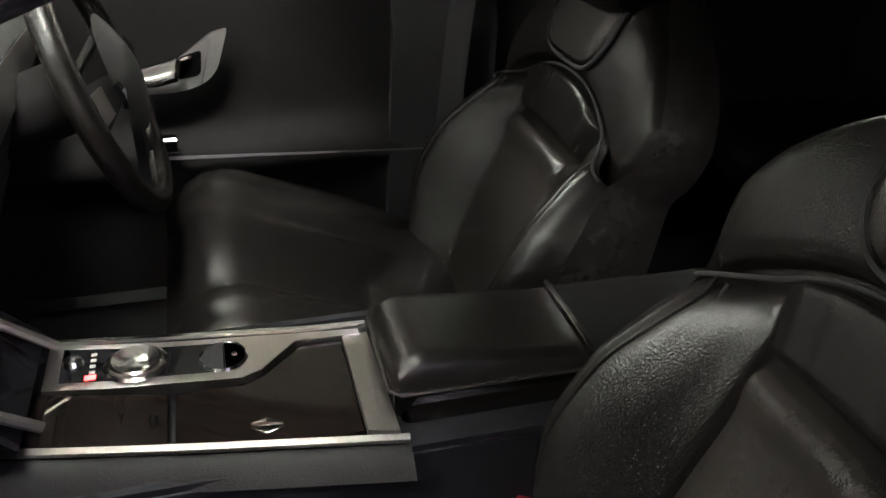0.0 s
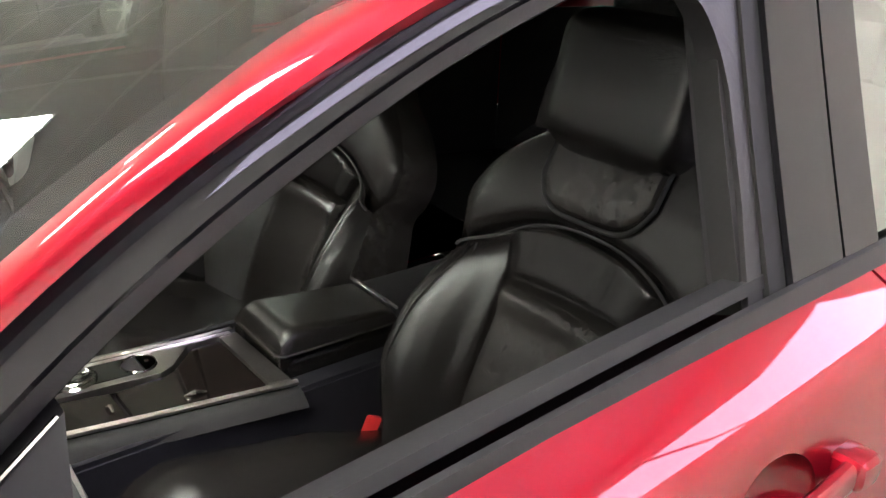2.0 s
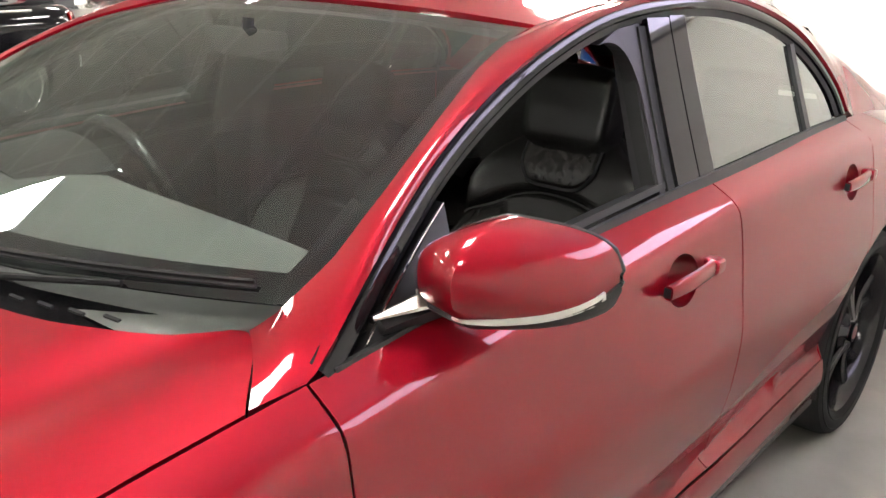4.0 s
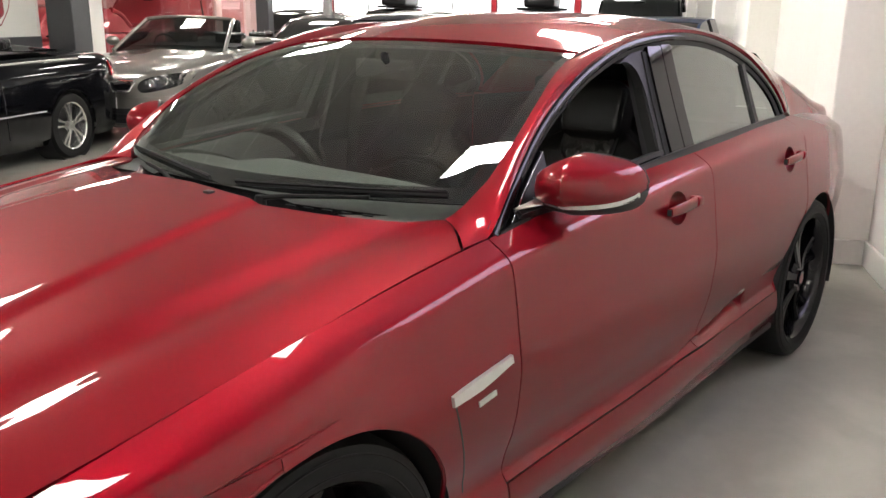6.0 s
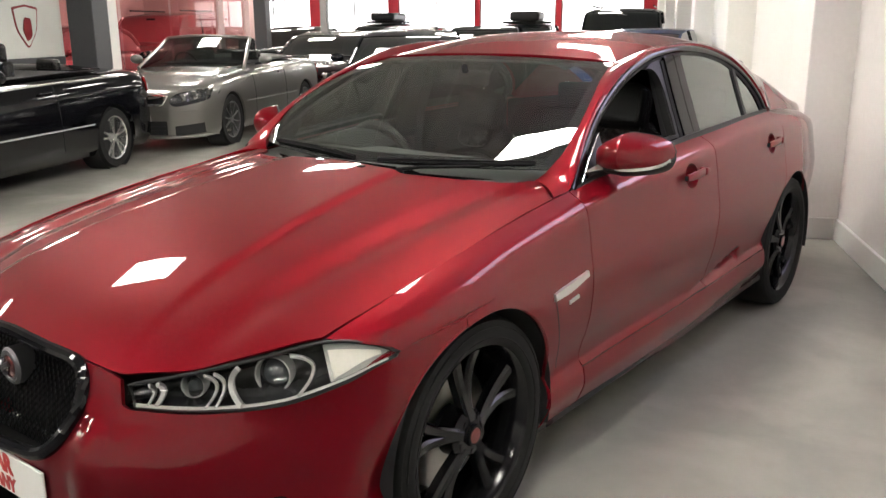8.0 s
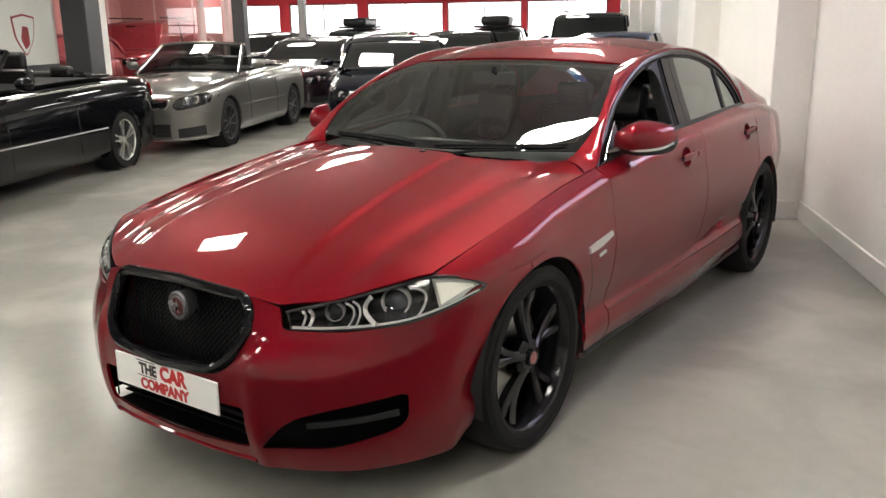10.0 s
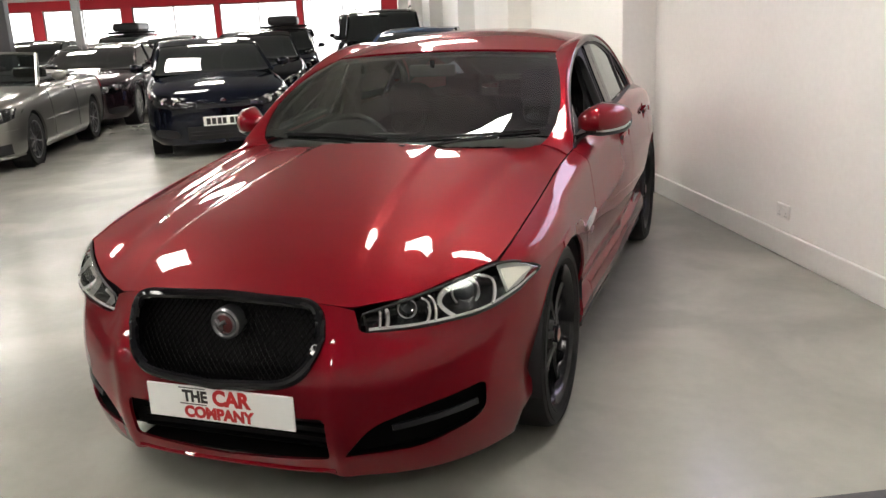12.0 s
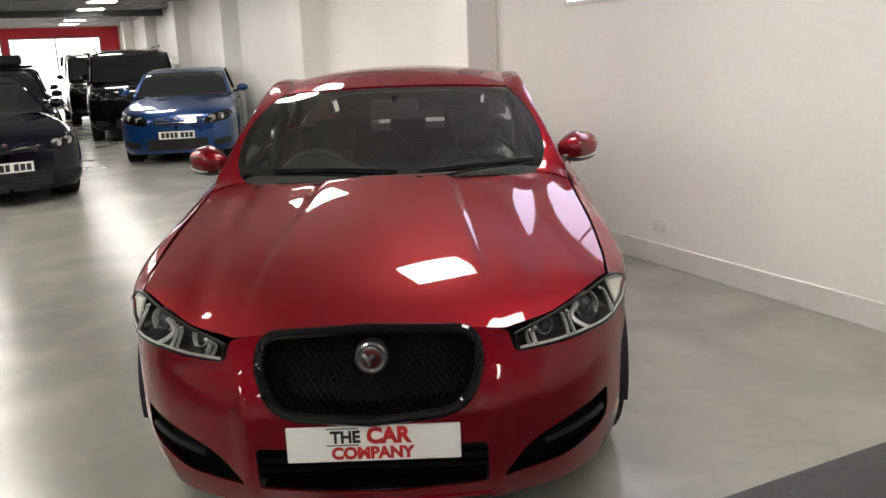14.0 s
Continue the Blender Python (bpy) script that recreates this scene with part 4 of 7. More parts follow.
part("scuttle", grid_bm(scuttle_point, 48, 6, 0.01), BORDERBLACK, car, "black plastic panel below the windscreen")
# wipers
def wiper(points):
    w = part("wiper", strip_bm([ws_point(a, b) + np.array([0.004, 0, 0.010]) for a, b in points], lambda t: 0.009 - 0.004 * t, 0.005, (0.5, 0, 0.85)), WIPERBLACK, car, "black wiper lying along the screen's foot")
    part("blade", sweep_bm([ws_point(a, b) + np.array([0.002, 0, 0.005]) for a, b in points], 0.004, 6), MATT, w)
    return w


near = wiper([(0.60 + 0.365 * k / 14, 0.004 + 0.022 * k / 14 + 0.006 * math.sin(math.pi * k / 14)) for k in range(15)])
far = wiper([(0.53 - 0.40 * k / 14, 0.004 + 0.024 * math.sin(math.pi * k / 14) ** 0.8 + 0.012 * k / 14) for k in range(15)])
for w, y, x, y1 in ((near, 0.26, -0.400, 0.50), (far, -0.10, -0.388, -0.30)):
    pts = [(x, y, 0.990), (x - 0.02, y + 0.3 * (y1 - y), 1.001), (ws_foot(abs(y1)) - 0.002, y1, 1.004)]
    part("wiper_arm", sweep_bm(pts, lambda t: 0.007 - 0.002 * t, 8), WIPERBLACK, w)
    part("wiper_pivot", lathe_bm([(0.0, 0.998), (0.012, 0.996), (0.014, 0.988), (0.014, 0.970)], 20, "Z", (x, y, 0)), WIPERBLACK, w)
# vent slots in the panel below the screen
for k in range(5):
    y = 0.34 + 0.045 * k
    x = (bonnet_rear(y / 0.795) + ws_foot(y)) / 2
    part("scuttle_slot", strip_bm([(x, y - 0.015, bonnet_z(x, y) - 0.006), (x - 0.004, y + 0.015, bonnet_z(x, y) - 0.006)], 0.006, 0.003, (0.2, 0, 1)), WIPERBLACK, car)
# washer jets on the bonnet
for y in (-0.30, 0.141):
    x = bonnet_rear(abs(y) / 0.795) + 0.03
    part("washer_jet", box_bm(x - 0.010, x + 0.010, y - 0.013, y + 0.013, bonnet_z(x, y) - 0.004, bonnet_z(x, y) + 0.006, 0.004, 2), SATIN, car)

# rear screen, boot, rear bumper
part("rear_screen", grid_bm(lambda a, b: np.array([-2.87 - 0.60 * b, (2 * a - 1) * (0.545 - 0.02 * math.sin(math.pi * b) + 0.01 * b), 1.318 - 0.296 * b - 0.05 * abs(2 * a - 1) ** 2.4 * (1 - 0.7 * b) + 0.02 * math.sin(math.pi * b)]), 24, 14, 0.004, flip=True), DARKGLASS, car, "dark heated rear screen")
part("boot_lid", grid_bm(lambda a, b: np.array([-3.475 - 0.565 * b, (2 * a - 1) * (0.570 - 0.12 * b), 1.030 - 0.10 * b - 0.02 * abs(2 * a - 1) ** 3]), 24, 12, 0.01, flip=True), RED, car)


def tail_point(a, b):
    t = (a - 0.5) * math.pi
    return np.array([-3.97 - 0.11 * math.cos(t) + 0.05 * abs(b - 0.6), (0.60 - 0.13 * b ** 3) * math.sin(t), 0.22 + 0.66 * b])


part("rear_bumper", grid_bm(tail_point, 36, 16, 0.01), RED, car)

# window line: trims, pillars, panes
for side in (1, -1):
    def dp(t, out=0.004, grow=0.0):
        x, z = dlo(t)
        return Vector((x, side * (pane_y(x, z) + out), z))

    # rubber, gloss strip and dark gap between the opening and the body, each with its own section (across, out)
    for nm, section, ma in (
        ("window_rubber", ((-0.006, -0.040), (-0.003, -0.020), (-0.001, -0.008), (0.005, -0.004), (0.0165, 0.001)), SEALRUBBER),
        ("window_frame", ((0.0150, 0.000), (0.0165, 0.008), (0.0215, 0.0130), (0.0310, 0.0150), (0.0400, 0.0135), (0.0450, 0.0095), (0.0462, 0.002)), GLOSS),
        ("frame_gap", ((0.0455, 0.003), (BAND + 0.002, 0.004)), MATT),
    ):
        bm = bmesh.new()
        rows = []
        for k in range(81):
            row = []
            for wd, out in section:
                x, z = dlo_out(k / 80, wd)
                z = max(z, belt_z(x) - 0.006)
                row.append(bm.verts.new((x, side * (pane_y(x, z) + out), z)))
            rows.append(row)
        for ra, rb in zip(rows, rows[1:]):
            for i in range(len(section) - 1):
                bm.faces.new((ra[i], rb[i], rb[i + 1], ra[i + 1]))
        part(nm, bm, ma, car, "gloss black window surround" if ma is GLOSS else "")
    # rounded upper rear corner of the front window
    q0, q1, q2 = Vector((-1.40, 1.290)), Vector((-1.502, 1.312)), Vector((-1.500, 1.195))
    arc = [(q0 * (1 - t) ** 2 + q1 * 2 * t * (1 - t) + q2 * t * t) for t in [k / 12 for k in range(13)]]
    part("corner_seal", prism_bm([tuple(v) for v in arc] + [(-1.486, 1.10), (-1.464, 1.012), (-1.486, 1.012), (-1.530, 1.195), (-1.555, 1.325), (-1.47, 1.315)], lambda x, z: (x, side * (pane_y(x, z) - 0.004), z), lambda x, z: (x, side * (pane_y(x, z) - 0.034), z)), SEALRUBBER, car, smooth=False)
    part("frame_seal", sweep_bm([dp(k / 60, -0.014) for k in range(61)], 0.0045, 6), GLOSS, car)
    # belt trim
    pts = [Vector((x, side * (belt_y(x) + 0.008), belt_z(x) - 0.004)) for x in [-0.63 - 1.985 * k / 40 for k in range(41)]]
    part("belt_trim", strip_bm(pts, 0.024, 0.008, (0, side, 0.35)), SATIN, car, "black strip below the side windows")
    pts = [Vector((x, side * (belt_y(x) - 0.022), belt_z(x) + 0.004)) for x in [-0.70 - 0.80 * k / 30 for k in range(31)]]
    part("window_seal", strip_bm(pts, 0.03, 0.012, (0, -side * 0.2, 1)), SATIN, car)
    # middle pillar
    def pillar_pt(a, b, x0, x1, zt, out):
        z = belt_z((x0 + x1) / 2) - 0.01 + (zt - belt_z((x0 + x1) / 2) + 0.01) * b
        x = x0 + (x1 - x0) * a - 0.052 * b
        return np.array([x, pane_y(x, z) + out, z])

    part("middle_pillar", grid_bm(lambda a, b: pillar_pt(a, b, -1.603, -1.517, 1.335, 0.009), 4, 12, 0.03, side, flip=True), GLOSS, car, "gloss black middle pillar")
    part("middle_pillar", grid_bm(lambda a, b: pillar_pt(a, b, -1.672, -1.608, 1.338, 0.009), 4, 12, 0.03, side, flip=True), GLOSS, car, "gloss black middle pillar")
    part("pillar_rubber", grid_bm(lambda a, b: pillar_pt(a, b, -1.516, -1.490, 1.32, 0.001), 3, 12, 0.03, side, flip=True), RUBBER, car)
    part("pillar_rubber", grid_bm(lambda a, b: pillar_pt(a, b, -1.488, -1.462, 1.31, -0.010), 3, 12, 0.03, side, flip=True), RUBBER, car)
    part("quarter_post", grid_bm(lambda a, b: pillar_pt(a, b, -2.302, -2.270, 1.255, 0.004), 3, 10, 0.012, side, flip=True), SATIN, car)

    def pane(x0, x1, inset=0.0):
        def fn(a, b):
            x = x0 + (x1 - x0) * a
            lo, hi = 0.0, 1.0
            for _ in range(22):
                m = (lo + hi) / 2
                lo, hi = (m, hi) if dlo(m)[0] > x else (lo, m)
            z = belt_z(x) + (dlo(lo)[1] - belt_z(x)) * b
            return np.array([x, pane_y(x, z) - 0.006, z])

        return fn

    g = part("rear_side_window", grid_bm(pane(-2.325, -1.655), 20, 12, 0.0, side), SIDEGLASS, car, "closed rear side window")
    g.visible_shadow = False
    g = part("quarter_window", grid_bm(pane(-2.58, -2.33), 10, 10, 0.0, side), SIDEGLASS, car)
    g.visible_shadow = False
    if side < 0:
        g = part("front_side_window", grid_bm(pane(-1.60, -0.72), 24, 12, 0.0, side), GLASS, car)
        g.visible_shadow = False

# door mirrors
for side in (1, -1):
    def rim_x(b):
        return -0.805 - 0.155 * b

    def shell(a, b, grow=0.0):
        """a from the upper rim over the front to the lower rim, b from the inner end to the outer tip."""
        t = math.pi * (0.5 - a)
        k = max(0.0, 1 - b ** 4.2) ** 0.5
        deep = (0.126 * k + 0.006) * min(1.0, (b + 0.012) / 0.48) ** 0.72
        inner = min(1.0, b / 0.42)
        high = 0.068 * (1 - 0.30 * b ** 2.2) * (0.15 + 0.85 * max(0.0, 1 - b ** 10) ** 0.5) * (0.40 + 0.60 * inner ** 0.7)
        ct, st = max(0.0, math.cos(t)), math.sin(t)
        return np.array([rim_x(b) + (deep + grow) * ct ** 0.75, 0.795 + 0.205 * b + grow * b * 0.5, 1.050 - 0.014 * b - 0.022 * (1 - inner) ** 1.4 + (high + grow) * math.copysign(abs(st) ** 0.9, st)])

    mirror = part("door_mirror", grid_bm(lambda a, b: shell(0.74 * a, b), 26, 30, 0.004, side, flip=True), RED, car, "red door mirror with a pale indicator strip")
    part("mirror_base", grid_bm(lambda a, b: shell(0.735 + 0.265 * a, b, 0.002) - np.array([0, 0, 0.006 * a]), 8, 30, 0.006, side, flip=True), SATIN, mirror, "black lower part of the mirror")
    strip = [shell(0.725, 0.40 + 0.585 * k / 20, 0.002) for k in range(21)]
    part("indicator", strip_bm([(p[0], side * p[1], p[2]) for p in strip], lambda t: 0.004 + 0.009 * min(1, t * 3), 0.005, lambda t: (1, side * (0.5 + 1.5 * t), -0.3)), SILVER, mirror, "clear indicator strip")
    rim = [shell(0.0, k / 20) for k in range(21)] + [shell(1.0, 1 - k / 20) for k in range(21)]
    part("mirror_rim", sweep_bm([(p[0] - 0.006, side * p[1], p[2]) for p in rim], 0.0055, 8, closed=True), SATIN, mirror)
    part("mirror_glass", grid_bm(lambda a, b: np.array([rim_x(0.06 + 0.88 * b) + 0.004, 0.795 + 0.205 * (0.06 + 0.88 * b), 0]) + np.array([0, 0, 1]) * ((shell(0, 0.06 + 0.88 * b)[2]) * (1 - a) + shell(1, 0.06 + 0.88 * b)[2] * a), 4, 10, 0.002, side), MIRROR, mirror)
    part("mirror_foot", grid_bm(lambda a, b: np.array([-0.715 - 0.135 * b, 0.772 + (0.040 + 0.03 * b) * a, 0.978 + 0.018 * b + 0.012 * math.sin(math.pi * a)]), 8, 8, 0.028, side), SATIN, mirror, "black foot of the mirror")
    part("foot_trim", strip_bm([(-0.705 - 0.0115 * k, side * (0.800 + 0.0028 * k), 0.990 + 0.0014 * k) for k in range(9)], lambda t: 0.004 + 0.030 * t, 0.004, (0.1, side * 0.35, 0.93)), BRUSHED, mirror, "bright metal wedge at the mirror's foot")
    # triangular sail
    bm = prism_bm([(-0.675, 0.950), (-0.84, 0.966), (-0.878, 0.976), (-0.897, 1.098)], lambda x, z: (x, side * (pane_y(x, z) + 0.006), z), lambda x, z: (x, side * (pane_y(x, z) - 0.025), z))
    part("mirror_sail", bm, SATIN, car, "black triangular cover at the foot of the window", smooth=False)
    line = [(-0.690, 0.962), (-0.76, 1.012), (-0.83, 1.059), (-0.893, 1.098)]
    part("sail_trim", sweep_bm([Vector((x, side * (pane_y(x, z) + 0.008), z)) for x, z in line], 0.0017, 6), CHROME, car, "thin bright line along the window's front edge")

# wheels
def wheel(cx, side, parent):
    y0 = side * 0.868
    tyre_prof = [(0.262, -0.115), (0.300, -0.122), (0.330, -0.118), (0.343, -0.100), (0.345, -0.06), (0.345, 0.06), (0.343, 0.085), (0.333, 0.108), (0.305, 0.119), (0.275, 0.114), (0.262, 0.104)]
    w = part("wheel", lathe_bm([(r, a * side + y0 - side * 0.10) for r, a in tyre_prof], 72, "Y", (cx, 0, TIRE)), RUBBER, parent, "low-profile tyre on a black five-spoke alloy wheel")
    for rr in (0.286, 0.318):
        pts = [(cx + rr * math.cos(t), y0 + side * 0.0165 - side * 0.001 * (rr > 0.3), TIRE + rr * math.sin(t)) for t in [2 * math.pi * k / 60 for k in range(60)]]
        part("tyre_rib", sweep_bm(pts, 0.0025, 5, closed=True), RUBBER, w)
    rim = [(0.262, 0.006), (0.258, 0.002), (0.248, -0.012), (0.240, -0.06), (0.236, -0.16), (0.242, -0.19)]
    part("rim", lathe_bm([(r, y0 + side * a) for r, a in rim], 64, "Y", (cx, 0, TIRE)), BLACKALLOY, w, "gloss black rim")
    for k in range(5):
        t0 = 2 * math.pi * k / 5 + 0.28
        for off in (-0.145, 0.145):
            bm = bmesh.new()
            rows = []
            for j in range(9):
                f = j / 8
                r = 0.045 + (0.245 - 0.045) * f
                wdt = 0.026 - 0.004 * f + 0.012 * f * f
                ang = t0 + off * (0.55 + 0.75 * f) * (0.6 + 0.4 * f)
                yy = y0 + side * (-0.014 - 0.022 * math.sin(math.pi * f * 0.8))
                cxx, czz = cx + r * math.cos(ang), TIRE + r * math.sin(ang)
                px, pz = -math.sin(ang), math.cos(ang)
                row = []
                for sx, dy in ((-1, -0.03), (-1, -0.004), (-0.55, 0.004), (0.55, 0.004), (1, -0.004), (1, -0.03)):
                    row.append(bm.verts.new((cxx + px * sx * wdt * 0.62, yy + side * dy, czz + pz * sx * wdt * 0.62)))
                rows.append(row)
            for ra, rb in zip(rows, rows[1:]):
                for i in range(6):
                    bm.faces.new((ra[i], ra[(i + 1) % 6], rb[(i + 1) % 6], rb[i]))
            bm.faces.new(rows[0])
            bm.faces.new(rows[-1])
            part("spoke", bm, BLACKALLOY, w)
    part("hub", lathe_bm([(0.0, y0 - side * 0.012), (0.058, y0 - side * 0.014), (0.072, y0 - side * 0.03), (0.075, y0 - side * 0.08)], 36, "Y", (cx, 0, TIRE)), BLACKALLOY, w)
    part("centre_cap", lathe_bm([(0.0, y0 + side * 0.000), (0.022, y0 - side * 0.001), (0.023, y0 - side * 0.006)], 32, "Y", (cx, 0, TIRE)), CAPRED, w, "small reddish metal emblem")
    part("cap_ring", lathe_bm([(0.0225, y0 - side * 0.005), (0.024, y0 - side * 0.001), (0.031, y0 - side * 0.002), (0.032, y0 - side * 0.012)], 32, "Y", (cx, 0, TIRE)), BLACKALLOY, w)
    part("brake_disc", lathe_bm([(0.07, y0 - side * 0.10), (0.178, y0 - side * 0.10), (0.178, y0 - side * 0.13), (0.07, y0 - side * 0.13)], 48, "Y", (cx, 0, TIRE)), BRUSHED, w, "grey steel brake disc")
    for k in range(5):
        t = 2 * math.pi * (k + 0.5) / 5 + 0.28
        part("wheel_bolt", lathe_bm([(0.0, y0 - side * 0.012), (0.008, y0 - side * 0.012), (0.008, y0 - side * 0.03)], 8, "Y", (cx + 0.052 * math.cos(t), 0, TIRE + 0.052 * math.sin(t))), BLACKALLOY, w)
    return w


for cx in (0.0, -WB):
    for side in (1, -1):
        wheel(cx, side, car)

# dark inner shell that closes the body from inside and below
part("underbody", box_bm(-3.85, 0.60, -0.56, 0.56, 0.16, 0.24, 0.02, 1), MATT, car)
part("underbody", box_bm(-2.50, -0.42, -0.86, 0.86, 0.19, 0.25, 0.02, 1), MATT, car)
part("engine_bay", box_bm(-0.40, 0.62, -0.56, 0.56, 0.24, 0.66, 0.02, 1), MATT, car)


# ---- inside the red saloon ----
def pad(fn, nu, nv, puff, edge=5.0):
    """A stuffed panel on a sheet fn(a, b) -> (point, normal)."""
    def f(a, b):
        p, n = fn(a, b)
        k = max(0.0, 1 - abs(2 * a - 1) ** edge) ** 0.5 * max(0.0, 1 - abs(2 * b - 1) ** edge) ** 0.5
        return np.array(p) + np.array(n) * puff * k
    return f


SD, SN = np.array([-0.37, 0.0, 0.929]), np.array([0.929, 0.0, 0.37])
SP = np.array([-1.50, 0.0, 0.44])


def front_seat(yc, lift):
    seat = part("front_seat", box_bm(-1.55, -1.10, yc - 0.22, yc + 0.22, 0.30, 0.42, 0.03, 2), PLASTIC, car, "black leather bucket seat with side bolsters")

    # outline and panel lines of the backrest: s across, h up along it
    half = spl((0.0, 0.200), (0.10, 0.228), (0.163, 0.250), (0.22, 0.268), (0.30, 0.266), (0.36, 0.252), (0.408, 0.240), (0.449, 0.262), (0.493, 0.268), (0.536, 0.250), (0.599, 0.192), (0.637, 0.138), (0.675, 0.105))
    wide = spl((0.0, 0.112), (0.25, 0.118), (0.40, 0.126), (0.47, 0.150))
    lean = spl((0, 0.0), (0.2, 0.012), (0.4, -0.004), (0.55, 0.0), (0.68, -0.020))
    swell = spl((0, 0.045), (0.10, 0.066), (0.20, 0.084), (0.29, 0.080), (0.37, 0.056), (0.42, 0.030), (0.46, 0.014), (0.7, 0.0))
    crest = spl((-0.3, -0.02), (0, 0.0), (0.15, 0.16), (0.40, 0.62), (0.62, 0.95), (0.72, 1.0), (0.86, 0.84), (1.0, 0.34))

    def foot(s):
        """Lower seam of the shoulder panel: an arch over the middle, falling to the outer corners."""
        k = abs(s)
        return 0.503 - 0.042 * (k / 0.15) ** 2.4 if k < 0.15 else 0.461 - 0.052 * (k - 0.15) / 0.086

    def back(s, h, out=0.0):
        """A point of the backrest's front."""
        w0, w1 = wide(min(h, 0.47)), half(h)
        n = lean(h) + (swell(h) * crest((abs(s) - w0) / (w1 - w0)) if abs(s) > w0 and h < foot(s) + 0.02 else 0.0)
        return SP + SD * h + SN * (n + out) + np.array([0, yc + s, 0])

    def rolled(a, b, edge, puff):
        k = max(0.0, 1 - abs(2 * a - 1) ** edge) ** 0.5 * max(0.0, 1 - abs(2 * b - 1) ** edge) ** 0.5
        return puff * k

    # carrier behind the stuffed panels
    part("backrest", grid_bm(lambda a, b: SP + SD * (0.02 + 0.655 * b) + SN * (lean(0.02 + 0.655 * b) - 0.012) + np.array([0, yc + (2 * a - 1) * (half(0.02 + 0.655 * b) - 0.012), 0]), 24, 36, 0.05), LEATHER, seat)

    def rear(a, b):
        h = 0.02 + 0.655 * b
        t = (2 * a - 1)
        return SP + SD * h - SN * (0.085 + 0.03 * math.cos(t * math.pi / 2)) * (1 - 0.25 * max(0, b - 0.6)) * max(0.05, 1 - abs(t) ** 8) ** 0.4 - SN * 0.02 + np.array([0, yc + t * half(h), 0])

    part("seat_back_shell", grid_bm(rear, 30, 26, 0.0), PLASTIC, seat)
    for sg in (-1, 1):
        # side wall between the bolster and the back shell
        def wall(a, b):
            h = 0.02 + 0.645 * b
            near = lean(h) + swell(h) * 0.34 + 0.004 - 0.014 * min(1.0, max(0.0, (h - 0.40) / 0.05))
            return SP + SD * h + SN * (near + (-0.10 - near) * a) + np.array([0, yc + sg * (half(h) * 0.997 + 0.006 * math.sin(math.pi * a)), 0])

        part("seat_side", grid_bm(wall, 8, 40, 0.0), LEATHER_D, seat)

        # side bolster, its crest towards the outside
        def bolster(a, b):
            h = 0.03 + (0.461 - 0.052 * a - 0.004 - 0.03) * b
            w0, w1 = wide(min(h, 0.47)) + 0.003, half(h)
            return back(sg * (w0 + (w1 - w0) * a), h, -0.010 + rolled(min(a, 0.5), b, 14.0, 0.014))

        part("bolster", grid_bm(bolster, 30, 44, 0.0), LEATHER, seat)
        pts = [back(sg * (wide(h) + (half(h) - wide(h)) * (0.70 - 0.10 * (h / 0.43) ** 3)), h, 0.003) for h in [0.05 + 0.375 * k / 24 for k in range(25)]]
        part("piping", sweep_bm(pts, 0.0030, 6), LEATHER, seat)
        pts = [back(sg * (wide(h) + (half(h) - wide(h)) * (0.61 - 0.10 * (h / 0.43) ** 3)), h, 0.0005) for h in [0.05 + 0.375 * k / 24 for k in range(25)]]
        part("seam", sweep_bm(pts, 0.0018, 5), MATT, seat)

    # stuffed middle panels with a deep fold between them
    def fold(a):
        return 0.397 + 0.006 * math.sin(math.pi * a)

    def lower(a, b):
        h = 0.04 + (fold(a) - 0.002 - 0.04) * b
        return back((2 * a - 1) * (wide(h) - 0.002), h, -0.006 + rolled(a, b, 14.0, 0.022) + 0.010 * math.exp(-(((b - 0.93) / 0.06) ** 2)))

    part("lower_panel", grid_bm(lower, 34, 44, 0.0), LEATHER_D, seat)

    def gathers(a, b):
        t = 2 * a - 1
        h0 = fold(a) + 0.003
        h = h0 + (foot(t * 0.146) - 0.003 - h0) * b
        k = rolled(a, b, 10.0, 1.0)
        crease = math.sin(a * 58 + 1.3 * math.sin(a * 17 + yc)) * (0.5 + 0.5 * math.sin(a * 9.0 + 2 * yc)) * (0.4 + 0.6 * b)
        return back(t * (wide(min(h, 0.47)) - 0.002), h, -0.006 + 0.028 * k + 0.0011 * crease * k)

    part("upper_panel", grid_bm(gathers, 120, 24, 0.0), LEATHER, seat, "gathered leather band across the backrest")

    def yoke_pt(a, b):
        t = 2 * a - 1
        h0 = foot(t * 0.236) + 0.002
        h = h0 + (0.672 - h0) * b
        return SP + SD * h + SN * (lean(h) - 0.010 + rolled(a, b, 13.0, 0.034) - 0.006 * t * t) + np.array([0, yc + t * half(h), 0])

    part("shoulder_panel", grid_bm(yoke_pt, 64, 40, 0.0), LEATHER, seat)
    pts = [back(t * 0.232, foot(t * 0.232) - 0.001, 0.004) for t in [2 * k / 48 - 1 for k in range(49)]]
    part("seam", sweep_bm(pts, 0.0026, 6), MATT, seat)
    # head restraint with its tongue let into the shoulders
    def head(a, b):
        t, w = a * 2 * math.pi, b
        h = 0.60 + 0.215 * w
        ex = max(0.0, 1 - abs(2 * w - 1) ** 7) ** 0.5
        wid = 0.122 * ex * (0.97 + 0.05 * w) + 0.001
        dep = 0.058 * ex + 0.001
        c, s_ = math.cos(t), math.sin(t)
        return SP + SD * h + SN * (0.004 + 0.030 * w + dep * math.copysign(abs(s_) ** 0.5, s_)) + np.array([0, yc + wid * math.copysign(abs(c) ** 0.35, c), 0])

    part("head_restraint", grid_bm(head, 52, 26, 0.0), LEATHER, seat, "black leather head restraint")

    def tongue_foot(t):
        return 0.521 + 0.050 * abs(t) ** 5

